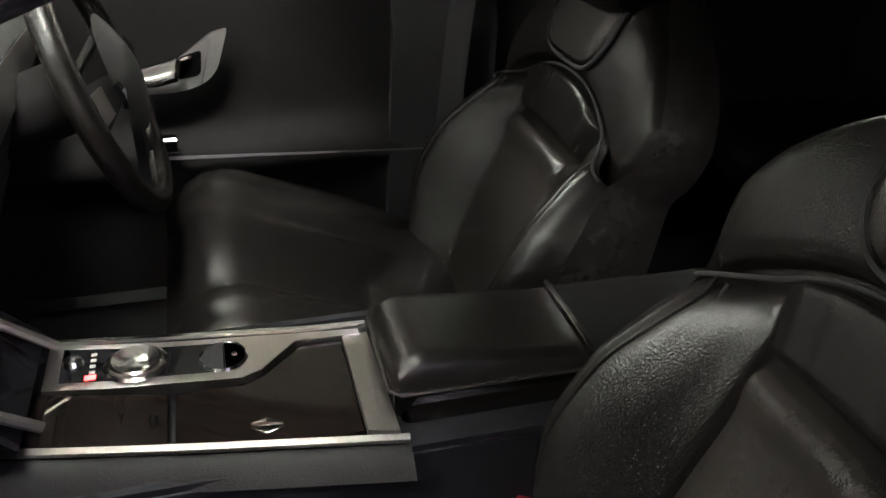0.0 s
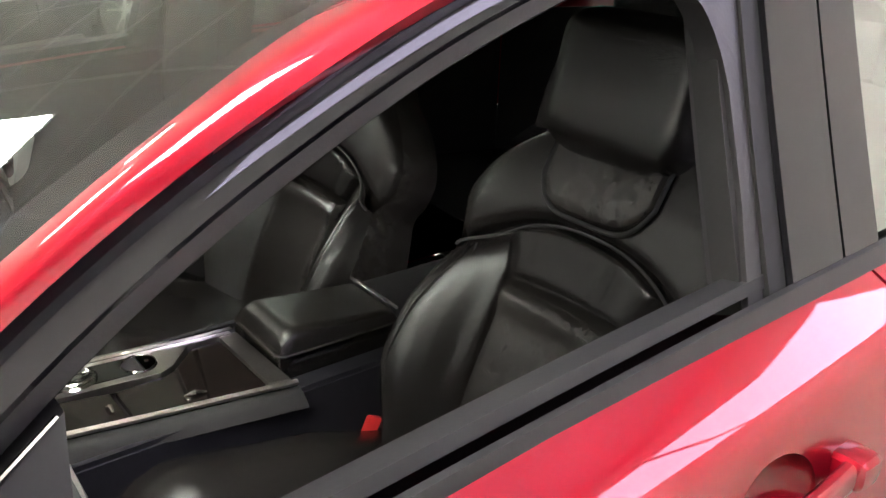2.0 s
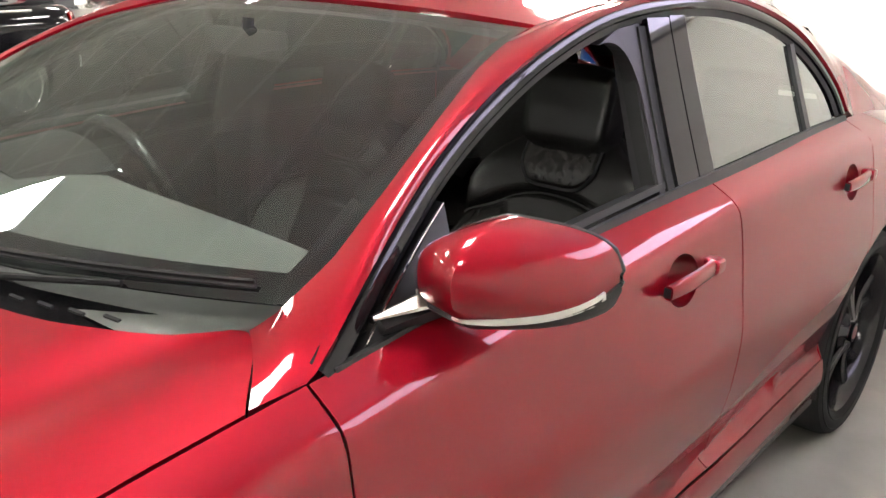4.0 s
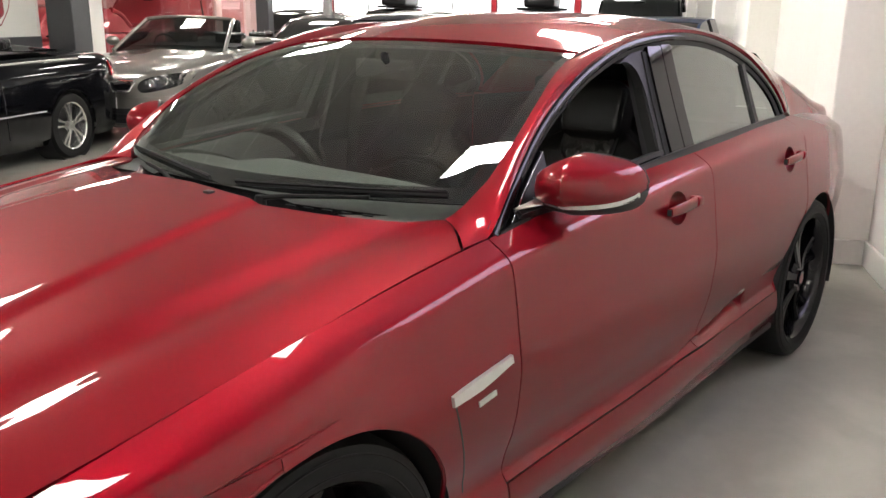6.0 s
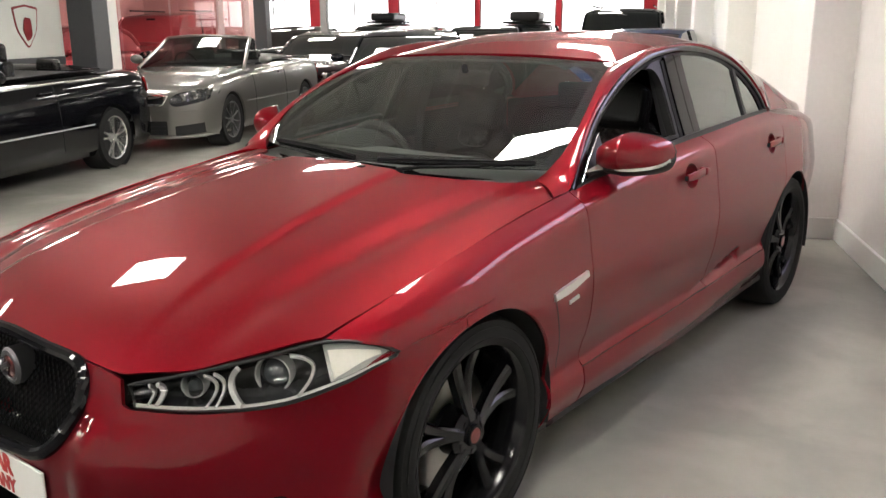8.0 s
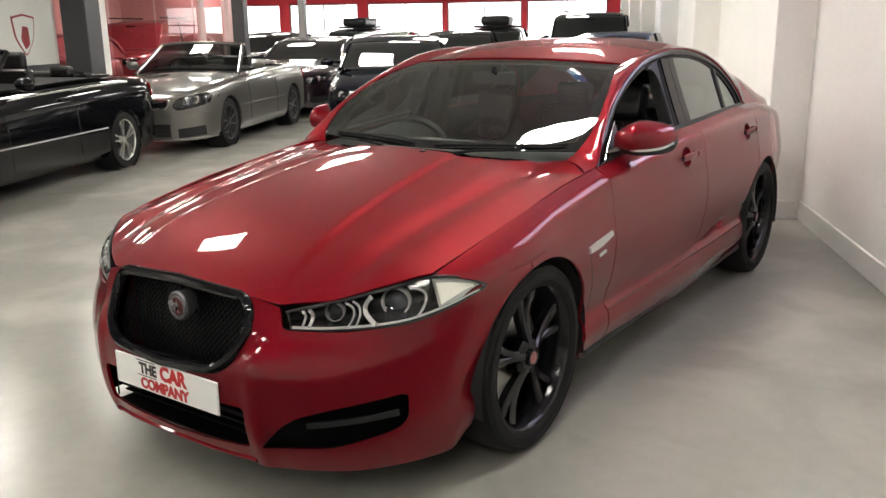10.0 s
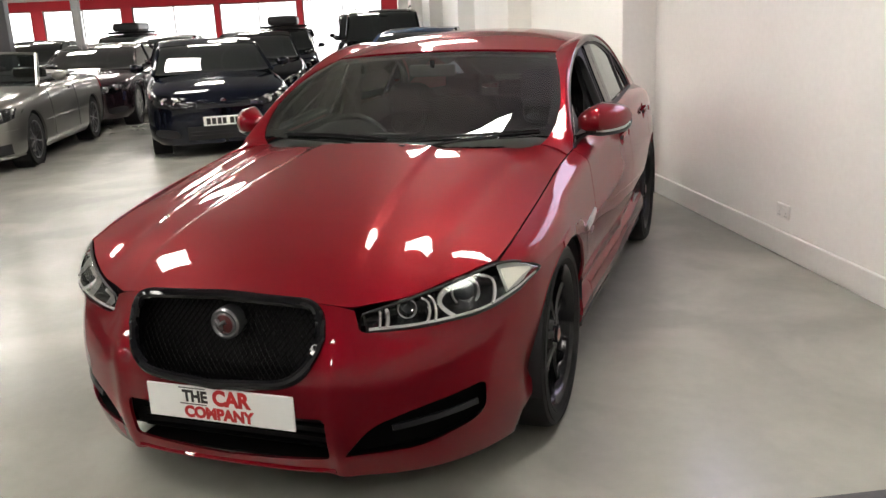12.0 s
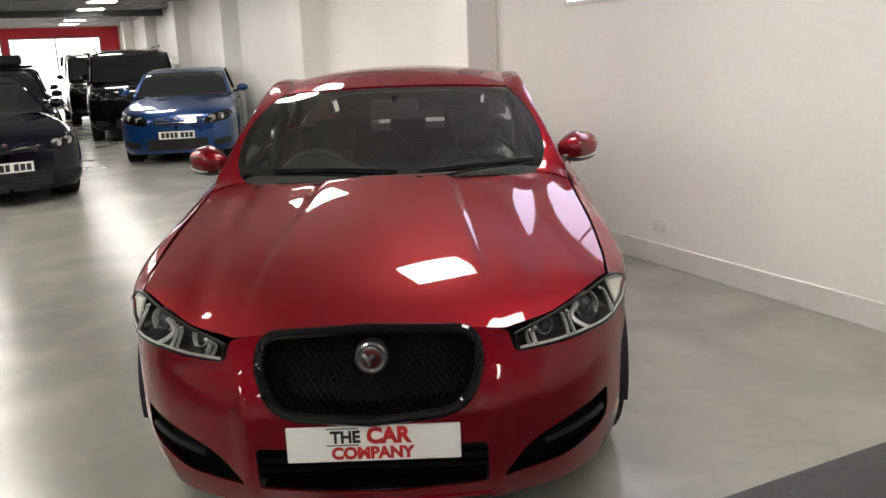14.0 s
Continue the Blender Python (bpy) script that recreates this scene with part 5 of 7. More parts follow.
    def tongue(a, b):
        t = 2 * a - 1
        h = tongue_foot(t) + (0.66 - tongue_foot(t)) * b
        return SP + SD * h + SN * (lean(h) + 0.024 + rolled(a, b, 9.0, 0.014)) + np.array([0, yc + t * 0.100, 0])

    part("restraint_tongue", grid_bm(tongue, 32, 24, 0.012), LEATHER_D, seat)
    rim = [(t * 0.1025, tongue_foot(t) - 0.004) for t in [2 * k / 30 - 1 for k in range(31)]]
    rim = [(-0.103, 0.645)] + rim + [(0.103, 0.645)]
    part("seam", sweep_bm([SP + SD * h + SN * (lean(h) + 0.028) + np.array([0, yc + s_, 0]) for s_, h in rim], 0.0036, 6), MATT, seat)
    # cushion
    def cushion(s, f, out=0.0):
        """f from the back (0) to the front lip (1)."""
        bol = 0.045 * math.exp(-(((abs(s) - 0.205) / 0.05) ** 2)) * spl((0, 0.2), (0.2, 0.4), (0.45, 1.0), (0.8, 0.8), (1.0, 0.4))(f)
        x = -1.545 + 0.465 * f
        z = 0.445 + (0.060 + lift) * f + bol - 0.012 * math.sin(math.pi * f) - 0.07 * max(0, f - 0.88) ** 2 * 60
        return np.array([x, yc + s, z + out - 0.30 * max(0, abs(s) - 0.235) ])

    part("cushion", grid_bm(lambda a, b: cushion((2 * a - 1) * 0.265, b), 44, 36, 0.06), LEATHER, seat)
    part("cushion_panel", grid_bm(pad(lambda a, b: (cushion((2 * a - 1) * 0.135, 0.02 + 0.62 * b), (0, 0, 1)), 0, 0, 0.014), 24, 24, 0.0), LEATHER_D, seat)
    part("cushion_lip", grid_bm(pad(lambda a, b: (cushion((2 * a - 1) * 0.15, 0.66 + 0.31 * b), (0, 0, 1)), 0, 0, 0.012), 24, 16, 0.0), LEATHER, seat)
    for sg in (-1, 1):
        part("seam", sweep_bm([cushion(sg * 0.142, 0.03 + 0.94 * k / 20, 0.002) for k in range(21)], 0.003, 5), MATT, seat)
        part("piping", sweep_bm([cushion(sg * 0.232, 0.03 + 0.95 * k / 20, 0.003) for k in range(21)], 0.0035, 6), LEATHER_D, seat)
        part("seat_base", box_bm(-1.53, -1.11, yc + sg * 0.255 - 0.015, yc + sg * 0.255 + 0.015, 0.33, 0.47, 0.012, 2), PLASTIC, seat)
    return seat


front_seat(0.418, 0.04)
front_seat(-0.395, 0.13).matrix_local = Matrix.Translation((-0.059, 0, -0.065))

# belt buckle beside the passenger seat
bk = part("belt_buckle", box_bm(-0.009, 0.009, -0.015, 0.015, -0.025, 0.025, 0.005, 2), REDPLASTIC, car, "red seat-belt release button")
bk.matrix_local = Matrix.Translation((-1.474, 0.164, 0.526)) @ Matrix.Rotation(radians(-28), 4, "Y") @ Matrix.Rotation(radians(75), 4, "Z")
part("buckle_stalk", sweep_bm([(-1.44, 0.160, 0.38), (-1.452, 0.168, 0.45), (-1.466, 0.168, 0.498)], 0.013, 8), PLASTIC, car)

# centre console
con = part("centre_console", grid_bm(lambda a, b: np.array([-0.90 - 0.86 * b, 0.033 + (2 * a - 1) * 0.150, 0.664 - 0.36 * max(0, abs(2 * a - 1) - 0.86) / 0.14]), 28, 8, 0.0), NAVYPLASTIC, car, "dark centre console with metal trim")
part("console_side", grid_bm(lambda a, b: np.array([-0.85 - 0.95 * b, 0.158 + 0.016 * a, 0.672 - 0.40 * a]), 8, 8, 0.01, 1), NAVYPLASTIC, con)
part("console_side", grid_bm(lambda a, b: np.array([-0.85 - 0.95 * b, -0.093 - 0.016 * a, 0.672 - 0.40 * a]), 8, 8, 0.01, 1), NAVYPLASTIC, con)
trim = crv((-0.93, 0.075, 0.690), (-1.0, 0.092, 0.690), (-1.163, 0.123, 0.689), (-1.30, 0.143, 0.686), (-1.41, 0.157, 0.682))
part("console_trim", strip_bm([trim(k / 16) for k in range(17)], 0.009, 0.005, (0, 0.3, 1)), BRUSHED, con, "bright metal edge of the console")
part("console_shoulder", grid_bm(lambda a, b: np.array(trim(b)) + np.array([0, 0.004 + 0.030 * a, -0.004 - 0.022 * a * a]), 6, 16, 0.004), PLASTIC, con)
# glossy veneer lids
part("veneer_lid", prism_bm([(-0.97, 0.082), (-0.975, -0.012), (-1.03, 0.002), (-1.163, 0.028), (-1.163, 0.116), (-1.0, 0.087)], lambda x, y: (x, y, 0.684 + 0.03 * (x + 1.163)), lambda x, y: (x, y, 0.668)), WOOD, con, "glossy black veneer lid", smooth=False)
part("veneer_lid", prism_bm([(-1.1715, 0.118), (-1.1715, 0.030), (-1.25, 0.027), (-1.275, 0.014), (-1.318, -0.028), (-1.366, -0.026), (-1.366, 0.136), (-1.30, 0.136)], lambda x, y: (x, y, 0.684), lambda x, y: (x, y, 0.674)), WOOD, con, "glossy black veneer lid", smooth=False)
part("lid_pull", sweep_bm([(-1.250, 0.100, 0.6855), (-1.266, 0.103, 0.6885), (-1.283, 0.105, 0.6855)], lambda t: 0.002 + 0.003 * math.sin(math.pi * t), 8), CHROME, con)
part("lid_pull", sweep_bm([(-1.146, 0.062, 0.6855), (-1.150, 0.070, 0.688), (-1.150, 0.082, 0.6855)], lambda t: 0.002 + 0.003 * math.sin(math.pi * t), 8), CHROME, con)
part("trim_strip", prism_bm([(-1.369, -0.030), (-1.369, 0.140), (-1.402, 0.150), (-1.400, -0.034)], lambda x, y: (x, y, 0.688), lambda x, y: (x, y, 0.676)), BRUSHED, con, "brushed metal strip before the armrest", smooth=False)
# selector panel
outline = [(-1.028, -0.088), (-1.028, -0.002), (-1.10, 0.010), (-1.245, 0.024), (-1.268, 0.014), (-1.312, -0.032), (-1.39, -0.030), (-1.39, -0.040), (-1.33, -0.046), (-1.15, -0.066)]
sel = part("selector_panel", prism_bm(outline, lambda x, y: (x, y, 0.690), lambda x, y: (x, y, 0.676)), BRUSHED, con, "brushed metal gear selector panel", smooth=False)
inner = [(-1.045, -0.074), (-1.045, -0.012), (-1.10, -0.004), (-1.235, 0.008), (-1.245, -0.043), (-1.15, -0.054)]
part("selector_inset", prism_bm(inner, lambda x, y: (x, y, 0.6915), lambda x, y: (x, y, 0.689)), GLOSS, sel, smooth=False)
part("gear_dial", lathe_bm([(0.0, 0.6935), (0.010, 0.6942), (0.020, 0.6962), (0.0245, 0.6985), (0.0265, 0.6992), (0.029, 0.6975), (0.0295, 0.690)], 56, "Z", (-1.128, -0.028, 0), cap=True), DIALMETAL, sel, "round brushed metal gear dial")
part("dial_ring", lathe_bm([(0.029, 0.692), (0.0325, 0.6945), (0.036, 0.692)], 48, "Z", (-1.128, -0.028, 0)), CHROME, sel)
lid = part("cup_lid", lathe_bm([(0.024, 0.6905), (0.0265, 0.6935), (0.029, 0.6905)], 48, "Z", (-1.226, -0.019, 0)), CHROME, sel, "round tray, half open, with a chrome ring")
bm = bmesh.new()
vs = [bm.verts.new((-1.226 - 0.002 + 0.025 * math.cos(t), -0.019 + 0.025 * math.sin(t), 0.6925)) for t in [math.pi / 2 + math.pi * k / 20 for k in range(21)]]
bm.faces.new(vs)
bmesh.ops.solidify(bm, geom=bm.faces[:], thickness=0.002)
part("half_lid", bm, SILVER, lid, smooth=False)
bm = bmesh.new()
vs = [bm.verts.new((-1.226 + 0.025 * math.cos(t), -0.019 + 0.025 * math.sin(t), 0.6918)) for t in [-math.pi / 2 + math.pi * k / 20 for k in range(21)]]
bm.faces.new(vs)
part("tray_well", bm, MATT, lid, smooth=False)
part("lid_mark", lathe_bm([(0.0, 0.6945), (0.003, 0.6945), (0.0035, 0.692)], 12, "Z", (-1.239, -0.019, 0)), PRINTBLACK, lid)
part("start_button", lathe_bm([(0.0, 0.698), (0.009, 0.6975), (0.011, 0.6945), (0.0125, 0.6915)], 28, "Z", (-1.058, -0.044, 0)), CHROME, sel)
part("selector_light", box_bm(-1.085, -1.073, -0.0165, -0.0085, 0.6915, 0.6925), REDLED, sel, "small red lit letter mark", smooth=False)
for k in range(4):
    part("selector_mark", box_bm(-1.083, -1.077, -0.058 + 0.011 * k, -0.053 + 0.011 * k, 0.6915, 0.6922), WHITE if k == 3 else BRUSHED, sel, smooth=False)
part("console_edge", strip_bm([(-1.0, -0.094, 0.690), (-1.15, -0.072, 0.690), (-1.33, -0.050, 0.690), (-1.40, -0.046, 0.690)], 0.006, 0.005, (0, 0, 1)), CHROME, con)
# armrest
def arm_pt(a, b):
    """Plump lid: rounded along its front and sides, falling slightly towards the back."""
    x = -1.402 - 0.228 * b
    y = -0.040 + 0.158 * a
    front = max(0.0, 1 - max(0.0, (0.20 - b) / 0.20) ** 2.4) ** 0.5
    side = max(0.0, 1 - max(0.0, (abs(2 * a - 1) - 0.66) / 0.34) ** 2.4) ** 0.5
    return np.array([x, y, 0.708 + (0.040 - 0.026 * b) * front * side])


arm = part("armrest", grid_bm(arm_pt, 32, 32, 0.030), LEATHER, con, "black leather armrest lid")
part("armrest_box", box_bm(-1.655, -1.412, -0.036, 0.114, 0.50, 0.694, 0.014, 3), LEATHER, arm)
part("armrest_seam", sweep_bm([(-1.402, -0.036, 0.708), (-1.398, 0.108, 0.708), (-1.41, 0.119, 0.708), (-1.63, 0.119, 0.706)], 0.0025, 6), LEATHER_D, arm)
part("armrest_trim", strip_bm([(-1.632, -0.030, 0.728), (-1.634, 0.04, 0.728), (-1.634, 0.112, 0.726)], 0.005, 0.004, (0, 0, 1)), CHROME, arm, "thin bright metal strip behind the armrest")
part("console_tail", box_bm(-1.90, -1.64, -0.07, 0.14, 0.40, 0.700, 0.02, 2), PLASTIC, con)

con.matrix_local = Matrix.Translation((0.0206, 0.0, -0.028)) @ Matrix.Diagonal((0.973, 1, 1, 1))

# dashboard
def dash_pt(a, b):
    y = (2 * a - 1) * 0.70
    prof = crv((-0.47, 0.965), (-0.70, 0.985), (-0.86, 0.975), (-0.935, 0.930), (-0.945, 0.86), (-0.915, 0.76), (-0.86, 0.60), (-0.80, 0.42))
    x, z = prof(b)
    x += 0.05 * abs(2 * a - 1) ** 2 * b - 0.06 * abs(2 * a - 1) ** 2 * (1 - b) ** 2
    z += 0.012 * math.exp(-(((y + 0.37) / 0.2) ** 2)) * (0.15 < b < 0.45) - 0.03 * abs(2 * a - 1) ** 3 * (b < 0.5)
    return np.array([x, y, z])


dash = part("dashboard", grid_bm(dash_pt, 40, 40, 0.0), DASHTOP, car, "black dashboard with a metal facia strip")
part("facia_strip", grid_bm(lambda a, b: dash_pt(a, 0.46 + 0.09 * b) + np.array([-0.004, 0, 0]), 40, 4, 0.003), BRUSHED, dash, "brushed metal facia strip")
part("instrument_hood", grid_bm(lambda a, b: np.array([-0.70 - 0.20 * b, -0.37 + (2 * a - 1) * 0.19, 0.985 + 0.055 * (1 - abs(2 * a - 1) ** 2.5) * (0.3 + 0.7 * b)]), 20, 8, 0.012), PLASTIC, dash)
part("centre_screen", box_bm(-0.935, -0.925, -0.09, 0.09, 0.80, 0.90, 0.004, 1), GLOSS, dash)
part("console_riser", grid_bm(lambda a, b: np.array([-0.86 - 0.12 * b, 0.02 + (2 * a - 1) * 0.10, 0.80 - 0.115 * b]), 10, 8, 0.006), GLOSS, dash)
for sg in (0.10, -0.075):
    part("console_blade", sweep_bm([(-0.85, 0.02 + sg * 0.9, 0.82), (-0.93, 0.02 + sg * 0.85, 0.74), (-1.0, 0.02 + sg * 0.78, 0.692)], 0.006, 8), BRUSHED, dash)

# steering wheel
sw = part("steering_wheel", bmesh.new(), LEATHER, car, "black leather steering wheel with metal inserts")
def wheel_pt(t, r, f=0.0):
    ax = Vector((0.94, 0, -0.30)).normalized()
    e1 = Vector((0, 1, 0))
    e2 = ax.cross(e1).normalized()
    if e2.z < 0:
        e2 = -e2
    return Vector((-1.050, -0.395, 0.878)) + (e1 * math.cos(t) + e2 * math.sin(t)) * r - ax * f


bm = sweep_bm([wheel_pt(2 * math.pi * k / 64, 0.178) for k in range(64)], 0.0175, 12, closed=True)
bm.to_mesh(sw.data)
bm.free()
sw.data.shade_smooth()
def spoke(t0, wdt, r0, r1, material, lift, name="wheel_spoke", label=""):
    rows = lambda a, b: np.array(wheel_pt(t0 + (2 * a - 1) * wdt * (1 - 0.35 * b), r0 + (r1 - r0) * b, lift - 0.035 * (r0 + (r1 - r0) * b - 0.05) / 0.12))
    return part(name, grid_bm(rows, 10, 8, 0.014), material, sw, label)


for t0, w2 in ((math.pi, 0.30), (0.0, 0.30), (-math.pi / 2, 0.26)):
    spoke(t0, w2, 0.05, 0.17, PLASTIC, 0.030)
    spoke(t0, w2 * 0.62, 0.105 if t0 >= 0 else 0.128, 0.168, BRUSHED, 0.034, "spoke_insert", "satin metal spoke insert")
for sg in (-1, 1):
    part("wheel_button", grid_bm(lambda a, b: np.array(wheel_pt((0 if sg > 0 else math.pi) + 0.16 * (2 * a - 1), 0.088 + 0.022 * b, 0.036 + 0.004 * math.sin(math.pi * a))), 8, 4, 0.006), GLOSS, sw)
part("airbag_cover", grid_bm(lambda a, b: np.array(wheel_pt(2 * math.pi * a, 0.082 * max(0.02, b), 0.052 - 0.024 * b * b)), 28, 6, 0.0), PLASTIC, sw)
part("steering_column", sweep_bm([(-1.02, -0.395, 0.865), (-0.84, -0.395, 0.80)], 0.05, 14), PLASTIC, sw)
for sg in (-1, 1):
    part("stalk", sweep_bm([(-1.0, -0.395, 0.86), (-1.03, -0.395 + sg * 0.16, 0.89)], 0.008, 8), PLASTIC, sw)

# door linings
for side in (1, -1):
    def lining(a, b):
        x = -0.66 - 1.06 * a
        z = 0.32 + (belt_z(x) - 0.012 - 0.32) * b
        y = min(belt_y(x) - 0.035, 0.775) - 0.02 + 0.02 * math.sin(math.pi * b) * 0 - 0.045 * math.exp(-(((z - 0.61) / 0.05) ** 2)) * min(1, (1 - a) * 3 + 0.4)
        return np.array([x, y - 0.02 * (b < 0.02), z])

    dl = part("door_lining", grid_bm(lining, 30, 40, 0.0, side), PLASTIC, car, "black door lining with a metal handle plate")
    top = part("door_cap", grid_bm(lambda a, b: np.array([-0.66 - 1.06 * a, belt_y(-0.66 - 1.06 * a) - 0.05 - 0.01 * b, belt_z(-0.66 - 1.06 * a) - 0.008 - 0.05 * b ** 2]), 30, 6, 0.02, side), LEATHER, dl)
    yy = 0.695
    pl = part("handle_plate", prism_bm(rounded([(-1.043, 0.750, 0.008), (-1.043, 0.786, 0.008), (-1.138, 0.806, 0.02), (-1.200, 0.852, 0.006), (-1.228, 0.858, 0.006), (-1.200, 0.774, 0.03), (-1.148, 0.752, 0.03)], 5), lambda x, z: (x, side * yy, z), lambda x, z: (x, side * (yy + 0.012), z)), SILVER, dl, "silver plate round the door handle")
    part("handle_recess", prism_bm(rounded([(-1.133, 0.774, 0.008), (-1.143, 0.812, 0.006), (-1.181, 0.826, 0.01), (-1.176, 0.780, 0.012)], 4), lambda x, z: (x, side * (yy - 0.002), z), lambda x, z: (x, side * (yy + 0.002), z)), GLOSS, pl, smooth=False)
    part("door_pull", sweep_bm([(-1.053, side * (yy - 0.006), 0.770), (-1.103, side * (yy - 0.012), 0.773), (-1.133, side * (yy - 0.015), 0.780), (-1.143, side * (yy - 0.012), 0.812), (-1.163, side * (yy - 0.008), 0.816)], 0.006, 8), CHROME, pl)
    part("window_switches", box_bm(-1.123, -1.068, side * 0.685 - 0.012, side * 0.685 + 0.012, 0.647, 0.675, 0.003, 1), CHROME, dl)
    part("armrest_line", strip_bm([(-1.05 - 0.04 * k, side * 0.682, 0.638 - 0.002 * k) for k in range(14)], lambda t: 0.007 - 0.005 * t, 0.004, (0, -side, 0.5)), LAMPDARK, dl)

# floor, tunnel, side trims, roof lining
part("carpet", box_bm(-2.60, -0.62, -0.76, 0.76, 0.255, 0.285), CARPET, car, smooth=False)
part("bulkhead", box_bm(-0.64, -0.60, -0.74, 0.74, 0.26, 0.93), CARPET, car, smooth=False)
part("tunnel", box_bm(-2.4, -0.64, -0.10, 0.15, 0.26, 0.42, 0.03, 2), CARPET, car)
part("roof_lining", grid_bm(lambda a, b: roof_point(a, b) * np.array([1, 0.97, 1]) - np.array([0.0, 0, 0.035]), 24, 20, 0.0), CLOTH, car, "grey cloth roof lining")
for side in (1, -1):
    part("pillar_trim", grid_bm(lambda a, b: (in_edge(0.04 + 0.60 * a) * (1 - b) + out_edge(0.04 + 0.60 * a) * b) - np.array([0.006 * (a < 0.4), 0.030, 0.012]), 60, 5, 0.0, side), PLASTIC, car, "dark inside trim of the roof pillars")
    part("pillar_lining", grid_bm(lambda a, b: np.array([-1.50 - 0.20 * a - 0.04 * b, pane_y(-1.6, 0.60 + 0.72 * b) - 0.045 if b > 0.55 else 0.725, 0.35 + 0.97 * b]), 5, 14, 0.02, side), MATT, car)
    belt = [(-1.67, side * (pane_y(-1.64, 1.24) - 0.06), 1.24), (-1.655, side * 0.665, 1.05), (-1.63, side * 0.67, 0.80), (-1.60, side * 0.675, 0.45)]
    part("seat_belt", strip_bm([crv(*belt)(k / 20) for k in range(21)], 0.046, 0.0015, (0.5, -side, 0)), MATT, car, "black seat belt")
    part("belt_anchor", box_bm(-1.685, -1.655, side * 0.625 - 0.012, side * 0.625 + 0.012, 1.215, 1.265, 0.006, 2), PLASTIC, car)
    # rear door lining
    part("rear_door_lining", grid_bm(lambda a, b: np.array([-1.66 - 0.86 * a, belt_y(-1.66 - 0.86 * a) - 0.06, 0.32 + (belt_z(-1.66 - 0.86 * a) - 0.33) * b]), 12, 12, 0.0, side), PLASTIC, car)
    part("rear_quarter_lining", grid_bm(lambda a, b: np.array([-2.52 - 0.55 * a, (belt_y(-2.6) - 0.06) * (1 - 0.2 * a), 0.32 + 0.72 * b]), 8, 8, 0.0, side), PLASTIC, car)
part("parcel_shelf", box_bm(-3.42, -2.78, -0.60, 0.60, 0.965, 0.985), CARPET, car, smooth=False)

# rear bench
bench = part("rear_seat", grid_bm(lambda a, b: np.array([-2.62 - 0.14 * b, (2 * a - 1) * 0.66, 0.52 + 0.46 * b]) + np.array([0.05 * math.cos((2 * a - 1) * 5.6) * math.sin(math.pi * b), 0, 0]), 44, 16, 0.08), LEATHER, car, "black leather rear bench")
part("bench_cushion", grid_bm(lambda a, b: np.array([-2.62 + 0.46 * b, (2 * a - 1) * 0.66, 0.52 + 0.04 * b + 0.02 * math.cos((2 * a - 1) * 5.6) - 0.05 * max(0, b - 0.85) ** 2 * 30]), 40, 14, 0.10), LEATHER, bench)
for y in (-0.38, 0.0, 0.38):
    bm = box_bm(-2.83, -2.74, y - 0.125, y + 0.125, 0.975, 1.135 if y else 1.09, 0.035, 4)
    part("rear_head_restraint", bm, LEATHER, bench)
# inside mirror
im = part("inside_mirror", box_bm(-1.13, -1.105, -0.115, 0.125, 1.225, 1.285, 0.012, 3), PLASTIC, car, "black inside mirror")
part("mirror_face", box_bm(-1.134, -1.131, -0.105, 0.115, 1.231, 1.279), MIRROR, im, smooth=False)
part("mirror_mount", sweep_bm([(-1.115, 0.005, 1.27), (-1.12, 0.005, 1.305)], 0.012, 8), PLASTIC, im)


# ---- the other cars of the showroom ----
SEC_Z = spl((0, 0.0), (0.12, 0.13), (0.33, 0.48), (0.55, 0.74), (0.70, 0.905), (0.80, 0.975), (1.0, 1.02))
SEC_Y = spl((0, 0.90), (0.12, 0.985), (0.33, 1.0), (0.55, 0.985), (0.70, 0.93), (0.80, 0.80), (1.0, 0.0))
CAB_Y = spl((0, 0.0), (0.50, 0.9), (0.62, 1.0), (0.70, 1.08), (1.0, 1.2))
CAB_Z = spl((0, 0.0), (0.50, 0.86), (0.62, 0.935), (0.75, 0.982), (1.0, 1.0))


